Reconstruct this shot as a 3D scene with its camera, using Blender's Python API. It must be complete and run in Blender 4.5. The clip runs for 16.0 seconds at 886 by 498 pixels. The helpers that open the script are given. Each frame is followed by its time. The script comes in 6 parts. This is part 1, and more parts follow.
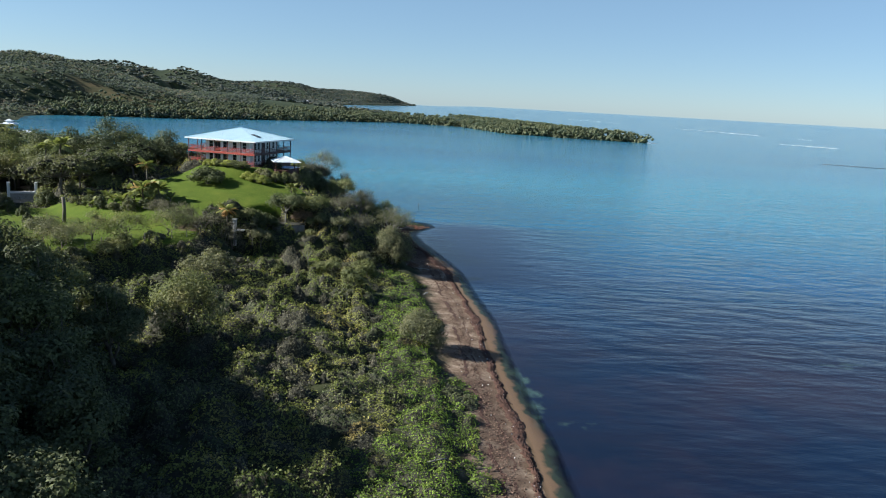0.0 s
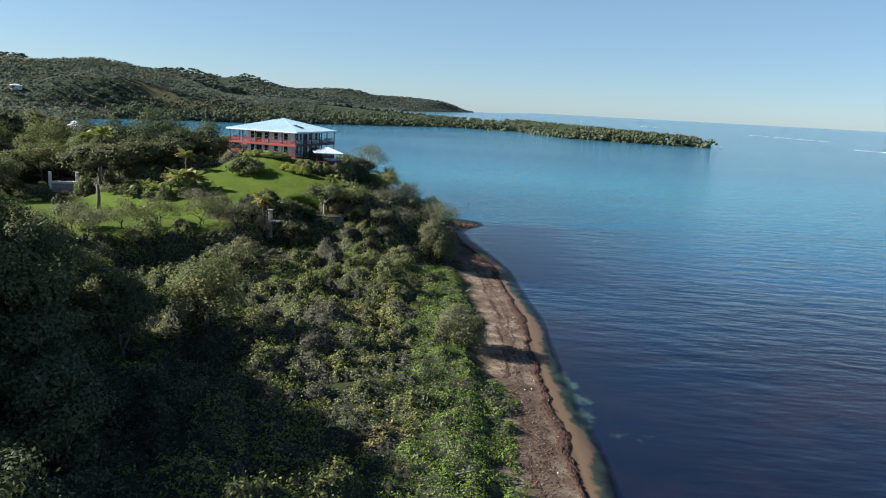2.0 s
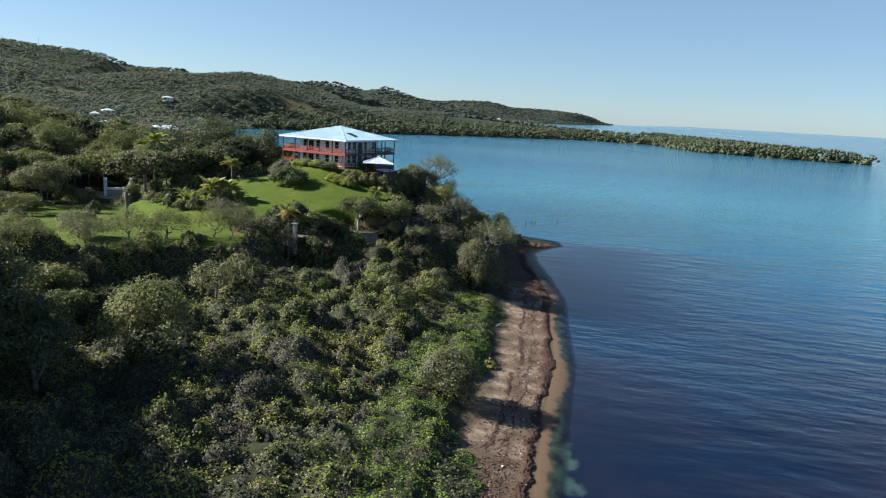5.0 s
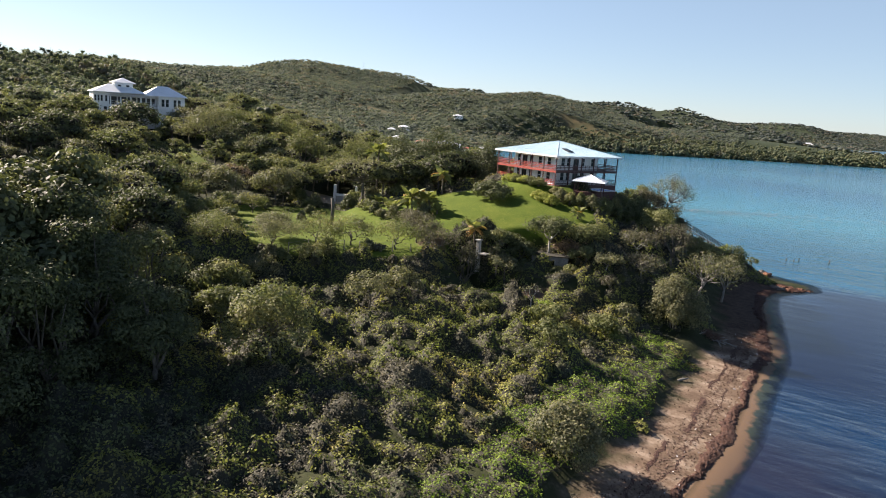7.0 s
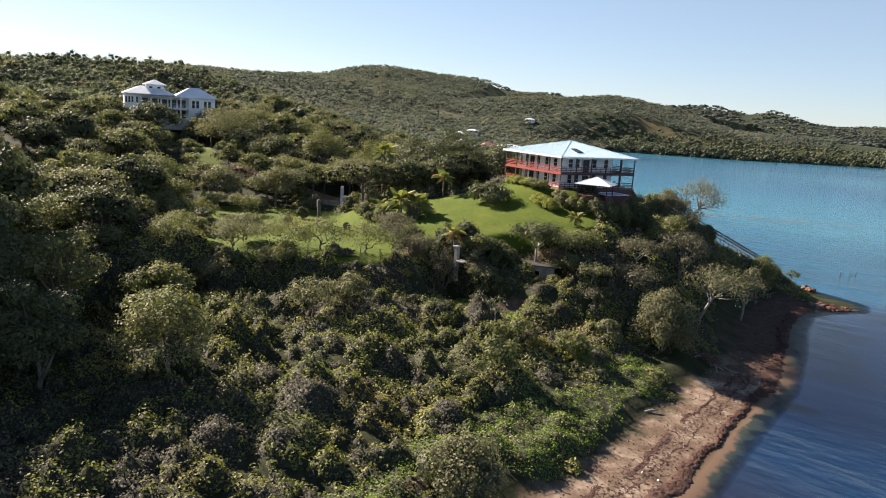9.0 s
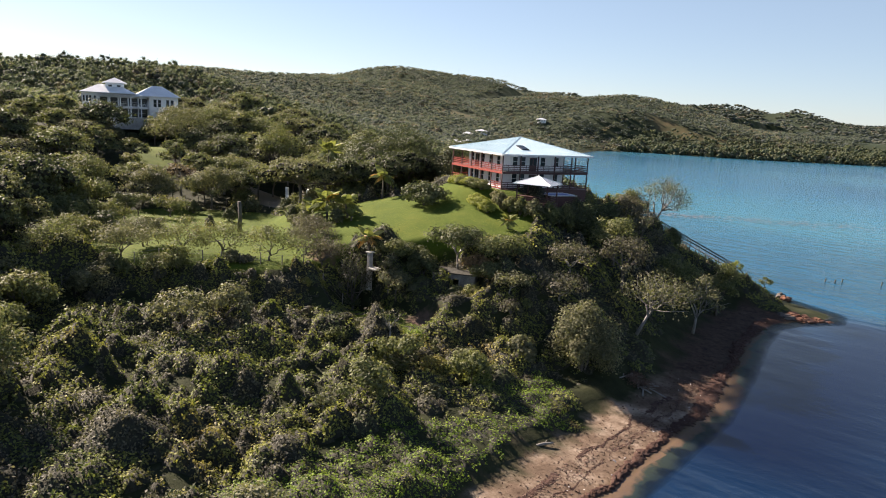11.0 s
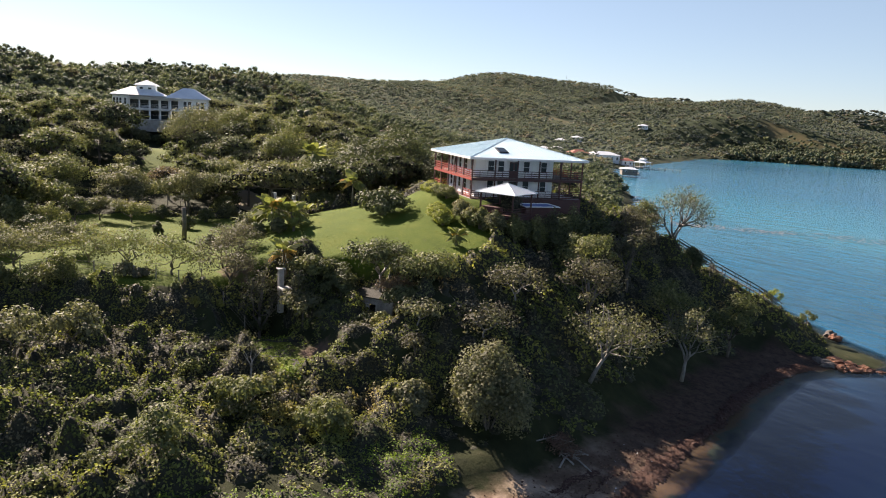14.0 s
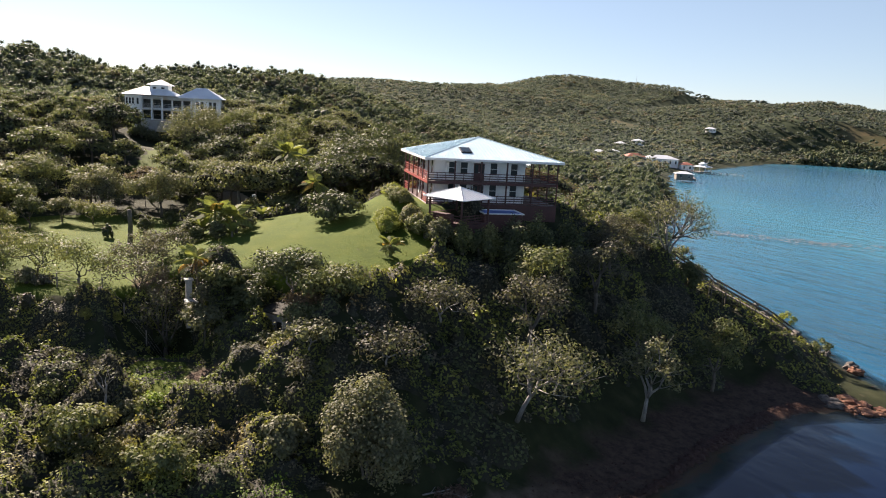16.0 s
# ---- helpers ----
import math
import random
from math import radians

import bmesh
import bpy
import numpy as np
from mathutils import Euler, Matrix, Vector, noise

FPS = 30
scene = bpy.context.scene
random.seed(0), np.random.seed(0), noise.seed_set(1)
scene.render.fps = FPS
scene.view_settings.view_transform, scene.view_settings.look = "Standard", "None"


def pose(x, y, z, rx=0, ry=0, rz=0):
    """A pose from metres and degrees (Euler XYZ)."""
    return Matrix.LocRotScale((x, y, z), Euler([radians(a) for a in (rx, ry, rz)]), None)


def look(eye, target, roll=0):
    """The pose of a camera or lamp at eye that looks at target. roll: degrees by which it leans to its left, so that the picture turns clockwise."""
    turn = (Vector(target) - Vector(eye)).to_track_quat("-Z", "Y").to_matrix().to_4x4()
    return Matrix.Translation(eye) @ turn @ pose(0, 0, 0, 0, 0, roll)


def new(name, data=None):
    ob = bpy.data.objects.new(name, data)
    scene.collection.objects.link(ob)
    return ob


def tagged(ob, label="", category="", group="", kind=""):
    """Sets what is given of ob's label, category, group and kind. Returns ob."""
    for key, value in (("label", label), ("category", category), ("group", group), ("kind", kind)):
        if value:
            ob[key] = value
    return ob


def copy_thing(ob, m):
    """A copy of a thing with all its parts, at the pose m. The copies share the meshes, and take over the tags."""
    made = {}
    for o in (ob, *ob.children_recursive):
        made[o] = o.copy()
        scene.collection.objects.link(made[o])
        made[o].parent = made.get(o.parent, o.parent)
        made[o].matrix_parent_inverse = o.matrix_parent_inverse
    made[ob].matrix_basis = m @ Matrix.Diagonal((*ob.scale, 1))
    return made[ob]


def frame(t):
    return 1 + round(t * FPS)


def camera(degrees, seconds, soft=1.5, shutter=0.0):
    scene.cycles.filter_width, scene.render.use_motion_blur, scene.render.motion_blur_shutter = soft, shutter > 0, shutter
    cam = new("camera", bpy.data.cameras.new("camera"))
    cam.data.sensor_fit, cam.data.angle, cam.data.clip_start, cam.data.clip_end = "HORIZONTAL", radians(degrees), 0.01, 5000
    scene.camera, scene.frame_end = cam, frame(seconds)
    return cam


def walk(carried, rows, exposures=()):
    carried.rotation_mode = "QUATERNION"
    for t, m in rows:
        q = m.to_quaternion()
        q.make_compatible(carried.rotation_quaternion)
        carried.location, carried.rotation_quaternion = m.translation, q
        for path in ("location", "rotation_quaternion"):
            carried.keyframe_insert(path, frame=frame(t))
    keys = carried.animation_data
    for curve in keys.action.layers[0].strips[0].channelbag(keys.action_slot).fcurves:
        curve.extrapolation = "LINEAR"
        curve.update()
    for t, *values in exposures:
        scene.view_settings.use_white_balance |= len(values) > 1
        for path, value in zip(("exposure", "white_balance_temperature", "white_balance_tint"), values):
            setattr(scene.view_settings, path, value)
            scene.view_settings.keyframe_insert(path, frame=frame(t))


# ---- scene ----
cam = camera(63.4, 16.0, 1.0)
METRES, EYE, TILT, LEAN, TURN = 120.0, 32.0, -11.6, -3.1, 0.0
ROWS = [
    (0.0, 0.0, 0.0, 0.0, -0.0, 0.0, 0.0),
    (0.5, -0.0001, 0.0133, -0.0056, -0.0, 0.05, 0.03),
    (1.0, 0.0018, 0.0287, -0.0107, -0.74, 0.04, 0.32),
    (1.5, 0.0053, 0.0464, -0.0154, -2.71, -0.07, 0.94),
    (2.0, 0.014, 0.0674, -0.0169, 4.44, 0.53, -0.82),
    (2.5, 0.0269, 0.0874, -0.0133, 4.13, 0.55, -0.63),
    (3.0, 0.0382, 0.1099, -0.0109, 5.42, 0.76, -0.88),
    (3.5, 0.059, 0.1333, -0.0079, 10.01, 0.98, -1.97),
    (6.0, 0.1531, 0.2632, 0.0109, 24.24, 1.19, -5.35),
    (6.5, 0.1707, 0.2941, 0.0148, 34.89, 0.69, -8.02),
    (7.0, 0.1908, 0.324, 0.0196, 37.53, 0.41, -8.53),
    (7.5, 0.2052, 0.3539, 0.0242, 38.47, 0.31, -8.61),
    (8.0, 0.2176, 0.3848, 0.0292, 40.4, 0.13, -8.94),
    (8.5, 0.2287, 0.4167, 0.0345, 43.26, -0.14, -9.52),
    (9.0, 0.2398, 0.4493, 0.0404, 44.14, -0.25, -9.56),
    (9.5, 0.2481, 0.4811, 0.046, 43.65, -0.2, -9.33),
    (12.0, 0.275, 0.6449, 0.076, 48.66, -0.75, -9.88),
    (12.5, 0.2781, 0.6787, 0.0825, 49.91, -0.9, -10.09),
    (13.0, 0.2804, 0.7125, 0.0885, 51.35, -1.02, -10.3),
    (13.5, 0.2818, 0.7465, 0.0953, 53.13, -1.24, -10.64),
    (14.0, 0.2828, 0.7783, 0.1014, 54.95, -1.46, -10.94),
    (14.5, 0.2826, 0.8126, 0.1077, 56.55, -1.67, -11.17),
    (15.0, 0.2816, 0.8464, 0.1143, 57.86, -1.85, -11.38),
    (15.5, 0.2802, 0.8799, 0.1212, 59.33, -2.1, -11.56),
    (16.0, 0.2775, 0.9133, 0.1278, 60.61, -2.29, -11.74),
]
walk(cam, [(t, pose(0, 0, EYE, TILT, LEAN, TURN) @ pose(METRES * x, METRES * y, METRES * z, 90 + pitch, roll, yaw)) for t, x, y, z, yaw, pitch, roll in ROWS], [(0.0, 1.22, 6000, 9), (3.5, 1.25, 6050, 9), (6.0, 1.38, 6400, 13), (7.0, 1.6, 7050, 20), (9.5, 1.6, 7150, 21), (12.0, 1.57, 7300, 22), (16.0, 1.57, 7300, 22)])

SUN_DIR = Vector((-0.865, -0.06, 0.496)).normalized()
world = bpy.data.worlds.new("sky")
scene.world = world
world.use_nodes = True
wn, wl = world.node_tree.nodes, world.node_tree.links
sky = wn.new("ShaderNodeTexSky")
sky.sky_type, sky.sun_disc = "NISHITA", False
sky.sun_elevation, sky.sun_rotation = math.asin(SUN_DIR.z), math.atan2(SUN_DIR.x, SUN_DIR.y)
sky.altitude, sky.air_density, sky.dust_density, sky.ozone_density = 2000, 1.0, 1.0, 3.6
wn["Background"].inputs["Strength"].default_value = 0.05
haze = wn.new("ShaderNodeMix")
haze.data_type = "RGBA"
haze.inputs[0].default_value, haze.inputs[7].default_value = 0.38, (3.5, 5.15, 6.1, 1)
way_up, lift_z, thin = wn.new("ShaderNodeTexCoord"), wn.new("ShaderNodeSeparateXYZ"), wn.new("ShaderNodeMapRange")
wl.new(way_up.outputs["Generated"], lift_z.inputs[0])
wl.new(lift_z.outputs["Z"], thin.inputs["Value"])
for socket, value in (("From Min", 0.2), ("From Max", 0.65), ("To Min", 0.38), ("To Max", 0.0)):
    thin.inputs[socket].default_value = value
wl.new(thin.outputs[0], haze.inputs[0])
wl.new(sky.outputs[0], haze.inputs[6])
wl.new(haze.outputs[2], wn["Background"].inputs["Color"])
sun = new("sun", bpy.data.lights.new("sun", "SUN"))
sun.data.energy, sun.data.angle, sun.data.color = 5.0, radians(0.6), (1.0, 0.94, 0.84)
sun.matrix_world = look(SUN_DIR * 400, (0, 0, 0))

# ---------------------------------------------------------------- materials


def material(name):
    m = bpy.data.materials.new(name)
    m.use_nodes = True
    return m, m.node_tree.nodes, m.node_tree.links, m.node_tree.nodes["Principled BSDF"]


def ramp_node(n, stops, kind="LINEAR"):
    r = n.new("ShaderNodeValToRGB")
    r.color_ramp.interpolation = kind
    while len(r.color_ramp.elements) < len(stops):
        r.color_ramp.elements.new(0.5)
    for e, (p, c) in zip(r.color_ramp.elements, stops):
        e.position, e.color = p, (*c, 1)
    return r


def noise_node(n, l, scale, detail=4, vec=None, rough=0.55):
    t = n.new("ShaderNodeTexNoise")
    t.inputs["Scale"].default_value, t.inputs["Detail"].default_value, t.inputs["Roughness"].default_value = scale, detail, rough
    if vec is None:
        vec = n.new("ShaderNodeNewGeometry").outputs["Position"]
    l.new(vec, t.inputs["Vector"])
    return t


def mixer(n, l, a, b, f, blend="MIX"):
    x = n.new("ShaderNodeMix")
    x.data_type, x.blend_type = "RGBA", blend
    for socket, v in ((x.inputs[6], a), (x.inputs[7], b), (x.inputs[0], f)):
        if hasattr(v, "node"):
            l.new(v, socket)
        elif isinstance(v, tuple):
            socket.default_value = (*v, 1)
        else:
            socket.default_value = v
    return x.outputs[2]


def bump_to(n, l, p, height, strength, distance):
    b = n.new("ShaderNodeBump")
    b.inputs["Strength"].default_value, b.inputs["Distance"].default_value = strength, distance
    l.new(height, b.inputs["Height"])
    l.new(b.outputs[0], p.inputs["Normal"])


def surface(name, stops, scale, rough=0.7, bump=0.3, depth=0.02, fine=8.0, metal=0.0):
    """A plain surface: colour ramp over coarse noise, broken by fine noise, with fine relief."""
    m, n, l, p = material(name)
    a, b = noise_node(n, l, scale), noise_node(n, l, scale * fine, 3)
    mix = n.new("ShaderNodeMath")
    mix.operation = "MULTIPLY_ADD"
    mix.inputs[1].default_value, mix.inputs[2].default_value = 0.45, 0.0
    l.new(b.outputs["Fac"], mix.inputs[0])
    add = n.new("ShaderNodeMath")
    add.operation = "MULTIPLY_ADD"
    add.inputs[1].default_value = 0.6
    l.new(a.outputs["Fac"], add.inputs[0])
    l.new(mix.outputs[0], add.inputs[2])
    r = ramp_node(n, stops)
    l.new(add.outputs[0], r.inputs[0])
    l.new(r.outputs[0], p.inputs["Base Color"])
    p.inputs["Roughness"].default_value, p.inputs["Metallic"].default_value = rough, metal
    bump_to(n, l, p, b.outputs["Fac"], bump, depth)
    return m


def foliage(name, hues, stand=0.12, through_light=0.3, gloss=0.62, dry=None, grain=0.0, vary=1.0, tone=False):
    """Leaves: each leaf takes its own shade, and each stand of plants its own hue."""
    m, n, l, p = material(name)
    geo = n.new("ShaderNodeNewGeometry")
    a = noise_node(n, l, stand, 3, geo.outputs["Position"])
    r = ramp_node(n, hues)
    if tone:
        own = n.new("ShaderNodeAttribute")
        own.attribute_name = "tone"
        l.new(own.outputs["Fac"], r.inputs[0])
    else:
        l.new(a.outputs["Fac"], r.inputs[0])
    v = ramp_node(n, [(q, tuple(1.35 + vary * (c - 1.35) for c in col)) for q, col in ((0.0, (0.85, 0.85, 0.85)), (0.6, (1.35, 1.35, 1.3)), (1.0, (1.9, 1.85, 1.6)))])
    l.new(geo.outputs["Random Per Island"], v.inputs[0])
    c = mixer(n, l, mixer(n, l, r.outputs[0], v.outputs[0], 1.0, "MULTIPLY"), (1.54, 1.1, 1.95), 1.0, "MULTIPLY")
    if dry:
        d = noise_node(n, l, stand * 2.3, 4, geo.outputs["Position"])
        f = ramp_node(n, [(0.57, (0, 0, 0)), (0.68, (1, 1, 1))])
        l.new(d.outputs["Fac"], f.inputs[0])
        c = mixer(n, l, c, dry, f.outputs[0])
    if grain:
        g = noise_node(n, l, grain, 5, geo.outputs["Position"], 0.7)
        gr = ramp_node(n, [(0.36, (0.65, 0.65, 0.65)), (0.64, (1.35, 1.35, 1.3))])
        l.new(g.outputs["Fac"], gr.inputs[0])
        c = mixer(n, l, c, gr.outputs[0], 1.0, "MULTIPLY")
    l.new(c, p.inputs["Base Color"])
    p.inputs["Roughness"].default_value, p.inputs["Specular IOR Level"].default_value = gloss, 0.14
    t, mx = n.new("ShaderNodeBsdfTranslucent"), n.new("ShaderNodeMixShader")
    l.new(mixer(n, l, c, (1.2, 1.28, 0.75), 1.0, "MULTIPLY"), t.inputs["Color"])
    mx.inputs[0].default_value = through_light
    l.new(p.outputs[0], mx.inputs[1])
    l.new(t.outputs[0], mx.inputs[2])
    l.new(mx.outputs[0], n["Material Output"].inputs["Surface"])
    return m


LEAF_SCRUB = foliage("scrub_leaves", [(0.3, (0.045, 0.08, 0.016)), (0.45, (0.076, 0.122, 0.022)), (0.58, (0.112, 0.16, 0.027)), (0.72, (0.125, 0.125, 0.034))], 0.11, 0.3, 0.62, (0.09, 0.085, 0.05))
LEAF_VINE = foliage("creeper_leaves", [(0.32, (0.075, 0.085, 0.024)), (0.42, (0.056, 0.125, 0.013)), (0.65, (0.096, 0.182, 0.02))], 0.3, 0.35)
LEAF_TREE = foliage("tree_leaves", [(0.3, (0.05, 0.08, 0.022)), (0.5, (0.075, 0.115, 0.03)), (0.7, (0.11, 0.145, 0.04))], 0.2)
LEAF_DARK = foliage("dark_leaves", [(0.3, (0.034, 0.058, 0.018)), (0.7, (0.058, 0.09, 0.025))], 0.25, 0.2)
LEAF_GREY = foliage("greyish_leaves", [(0.3, (0.06, 0.09, 0.032)), (0.7, (0.096, 0.13, 0.042))], 0.3)
LEAF_BROWN = foliage("withering_leaves", [(0.3, (0.048, 0.066, 0.029)), (0.5, (0.06, 0.078, 0.034)), (0.7, (0.06, 0.09, 0.032))], 0.3)
LEAF_WILT = foliage("dull_leaves", [(0.3, (0.07, 0.08, 0.032)), (0.7, (0.1, 0.1, 0.044))], 0.3)
LEAF_PALM = foliage("palm_leaves", [(0.3, (0.08, 0.13, 0.03)), (0.7, (0.13, 0.19, 0.04))], 0.3, 0.3, 0.65)
LEAF_GOLD = foliage("yellowed_palm_leaves", [(0.3, (0.17, 0.19, 0.04)), (0.7, (0.3, 0.24, 0.06))], 0.5, 0.35)
LEAF_HEDGE = foliage("hedge_leaves", [(0.3, (0.1, 0.16, 0.024)), (0.7, (0.16, 0.23, 0.038))], 0.4, 0.35)
LEAF_LAWN = foliage("grass_blades", [(0.35, (0.07, 0.12, 0.014)), (0.65, (0.11, 0.15, 0.022))], 0.25, 0.4, 0.9, vary=0.2)
LEAF_WOOD = foliage("woodland_leaves", [(0.0, (0.03, 0.053, 0.025)), (0.35, (0.045, 0.078, 0.033)), (0.65, (0.062, 0.1, 0.038)), (0.9, (0.085, 0.128, 0.044)), (1.0, (0.082, 0.095, 0.046))], 0.1, 0.42, vary=0.6, tone=True)
# bluer than the near leaves: distance haze put into the leaf colour
LEAF_FAR = foliage("hazed_hill_leaves", [(0.0, (0.043, 0.074, 0.042)), (0.4, (0.056, 0.092, 0.05)), (0.75, (0.072, 0.11, 0.054)), (1.0, (0.094, 0.117, 0.056))], 0.012, 0.5, vary=0.3, tone=True)
LEAF_MANGROVE = foliage("mangrove_leaves", [(0.2, (0.045, 0.08, 0.03)), (0.65, (0.07, 0.108, 0.036))], 0.02, 0.35, grain=0.2, vary=0.4, tone=True)
BARK = surface("bark", [(0.3, (0.06, 0.05, 0.04)), (0.7, (0.17, 0.15, 0.12))], 3, 0.9, 0.6)
# near-black brown: dead twigs and painted shade under the scrub, in one colour
SCRUB_SHADE = surface("scrub_shade", [(0.3, (0.014, 0.013, 0.008)), (0.55, (0.03, 0.03, 0.015)), (0.75, (0.055, 0.055, 0.026))], 1.2, 0.9, 0.8, 0.15, 6)
# near-black shade painted inside the wood-tree crowns; the hut roof wears it too
SHADE_DARK = surface("shade_dark", [(0.3, (0.012, 0.013, 0.008)), (0.7, (0.03, 0.028, 0.018))], 1.5, 0.95, 0.6, 0.1)
BARK_PALE = surface("pale_bark", [(0.3, (0.13, 0.12, 0.105)), (0.7, (0.3, 0.285, 0.255))], 3, 0.85, 0.5)
WHITE_WALL = surface("white_boards", [(0.25, (0.7, 0.7, 0.68)), (0.55, (0.86, 0.86, 0.84))], 0.7, 0.6, 0.1, 0.004, 12)
WHITE_TRIM = surface("white_trim", [(0.3, (0.7, 0.7, 0.68)), (0.6, (0.83, 0.83, 0.82))], 1.2, 0.5, 0.1, 0.003)
RED_WOOD = surface("red_stained_wood", [(0.25, (0.2, 0.028, 0.02)), (0.5, (0.34, 0.05, 0.032)), (0.75, (0.42, 0.08, 0.05))], 1.4, 0.55, 0.2, 0.004, 10)
# dark maroon posts and doors; on the east rails it stands for shade
MAROON_AND_SHADED = surface("maroon_and_shaded_wood", [(0.3, (0.05, 0.02, 0.02)), (0.7, (0.1, 0.035, 0.03))], 1.6, 0.6, 0.2, 0.004)
GREY_WOOD = surface("weathered_wood", [(0.3, (0.12, 0.1, 0.085)), (0.7, (0.28, 0.25, 0.21))], 2.5, 0.85, 0.4, 0.01)
ROOF_BLUE = surface("pale_blue_metal", [(0.3, (0.42, 0.59, 0.65)), (0.6, (0.52, 0.69, 0.75))], 0.35, 0.42, 0.1, 0.004, 14, 0.15)
ROOF_WHITE = surface("white_metal", [(0.3, (0.6, 0.64, 0.66)), (0.6, (0.78, 0.81, 0.82))], 0.4, 0.45, 0.1, 0.004, 14, 0.1)
ROOF_RED = surface("rusty_red_metal", [(0.3, (0.28, 0.09, 0.06)), (0.6, (0.42, 0.16, 0.1))], 0.4, 0.6, 0.1, 0.004, 10)
CONCRETE = surface("weathered_concrete", [(0.3, (0.22, 0.21, 0.19)), (0.5, (0.36, 0.35, 0.32)), (0.7, (0.45, 0.44, 0.41))], 1.1, 0.9, 0.4, 0.01)
# darker copy of the concrete: tree shade on the hut put into its colour
SHADED_CONCRETE = surface("shaded_concrete", [(0.3, (0.1, 0.095, 0.085)), (0.5, (0.2, 0.19, 0.175)), (0.7, (0.29, 0.28, 0.26))], 1.1, 0.9, 0.4, 0.01)
DARK_GAP = surface("dark_interior", [(0.3, (0.02, 0.02, 0.022)), (0.7, (0.04, 0.04, 0.042))], 2, 0.8, 0.1)
ROCK_RED = surface("red_rock", [(0.3, (0.06, 0.027, 0.017)), (0.5, (0.16, 0.066, 0.036)), (0.7, (0.26, 0.14, 0.085))], 0.6, 0.9, 0.8, 0.15, 5)
ROCK_DARK = surface("dark_rock", [(0.3, (0.05, 0.045, 0.04)), (0.7, (0.14, 0.12, 0.1))], 0.7, 0.9, 0.8, 0.1, 5)
WRACK = surface("dried_seaweed", [(0.25, (0.022, 0.01, 0.007)), (0.5, (0.055, 0.024, 0.015)), (0.75, (0.1, 0.05, 0.032))], 1.3, 0.95, 0.9, 0.1, 7)
LITTER = surface("leaf_litter", [(0.3, (0.07, 0.04, 0.027)), (0.7, (0.19, 0.12, 0.085))], 1.5, 0.95, 0.5, 0.03)
BLUE_PAINT = surface("blue_paint", [(0.3, (0.05, 0.14, 0.4)), (0.7, (0.08, 0.2, 0.5))], 1.0, 0.4, 0.1, 0.003)
WEED_FILM = surface("floating_weed_film", [(0.3, (0.1, 0.13, 0.15)), (0.7, (0.15, 0.14, 0.15))], 0.3, 0.8, 0.2)
FOAM = surface("sea_foam", [(0.3, (0.7, 0.73, 0.74)), (0.7, (0.85, 0.86, 0.87))], 0.05, 0.8, 0.3)


def fade_low(n, l, v):
    r = n.new("ShaderNodeMapRange")
    r.inputs["To Min"].default_value, r.inputs["To Max"].default_value = 0.12, 0.3
    l.new(v, r.inputs["Value"])
    return r.outputs["Result"]


m_, n_, l_, p_ = material("window_glass")
GLASS = m_
p_.inputs["Base Color"].default_value = (0.02, 0.03, 0.035, 1)
p_.inputs["Roughness"].default_value = 0.06
l_.new(fade_low(n_, l_, noise_node(n_, l_, 3.0).outputs["Fac"]), p_.inputs["Specular IOR Level"])

# ---------------------------------------------------------------- the lie of the land


def step(a, b, v):
    t = np.clip((v - a) / (b - a), 0, 1)
    return t * t * (3 - 2 * t)


COAST_NEAR = [(20, -400), (12, -50), (11.2, 20), (10.4, 55), (9.9, 65), (8.8, 75), (7.8, 88), (6.9, 105), (4.6, 120), (2.8, 134), (-1.0, 148), (-5.4, 162), (-7.6, 172), (-6.2, 177), (-3.0, 183.6), (-4, 187), (-12, 190), (-20, 195), (-34, 203), (-64, 214), (-105, 256), (-150, 308), (-212, 364), (-262, 422), (-300, 500), (-345, 600), (-368, 652)]
COAST_FAR = [(-360, 700), (-345, 712), (-280, 749), (-191, 874), (-65, 1015), (25, 985), (76, 825), (136, 800), (224, 783), (230, 806), (190, 872), (160, 960), (118, 1090), (45, 1250), (-110, 1480), (-330, 1900), (-380, 2600), (-240, 3500), (-150, 4300), (-200, 4950), (-4900, 4950), (-4900, -400)]
COAST = np.array(COAST_NEAR + COAST_FAR, float)


def shore_distance(x, y):
    """Metres inland of the waterline; negative out at sea."""
    best, inside = np.full(x.shape, 1e9), np.zeros(x.shape, bool)
    for (ax, ay), (bx, by) in zip(COAST, np.roll(COAST, -1, axis=0)):
        ex, ey = bx - ax, by - ay
        t = np.clip(((x - ax) * ex + (y - ay) * ey) / (ex * ex + ey * ey), 0, 1)
        best = np.minimum(best, (x - ax - t * ex) ** 2 + (y - ay - t * ey) ** 2)
        if ey:
            inside ^= ((ay > y) != (by > y)) & (x < ax + ex * (y - ay) / ey)
    return np.where(inside, 1, -1) * np.sqrt(best)


def waves(x, y, s, k=0.0):
    """Smooth unevenness between about -1 and 1, with bumps about s metres wide."""
    return (np.sin(x / s * 2.1 + 1.3 * np.sin(y / s * 1.3 + k) + k) + np.sin(y / s * 2.4 + 1.7 * np.sin(x / s * 1.1 - k) + 2 * k) + np.sin((x + y) / s * 1.2 + 3 * k)) / 3


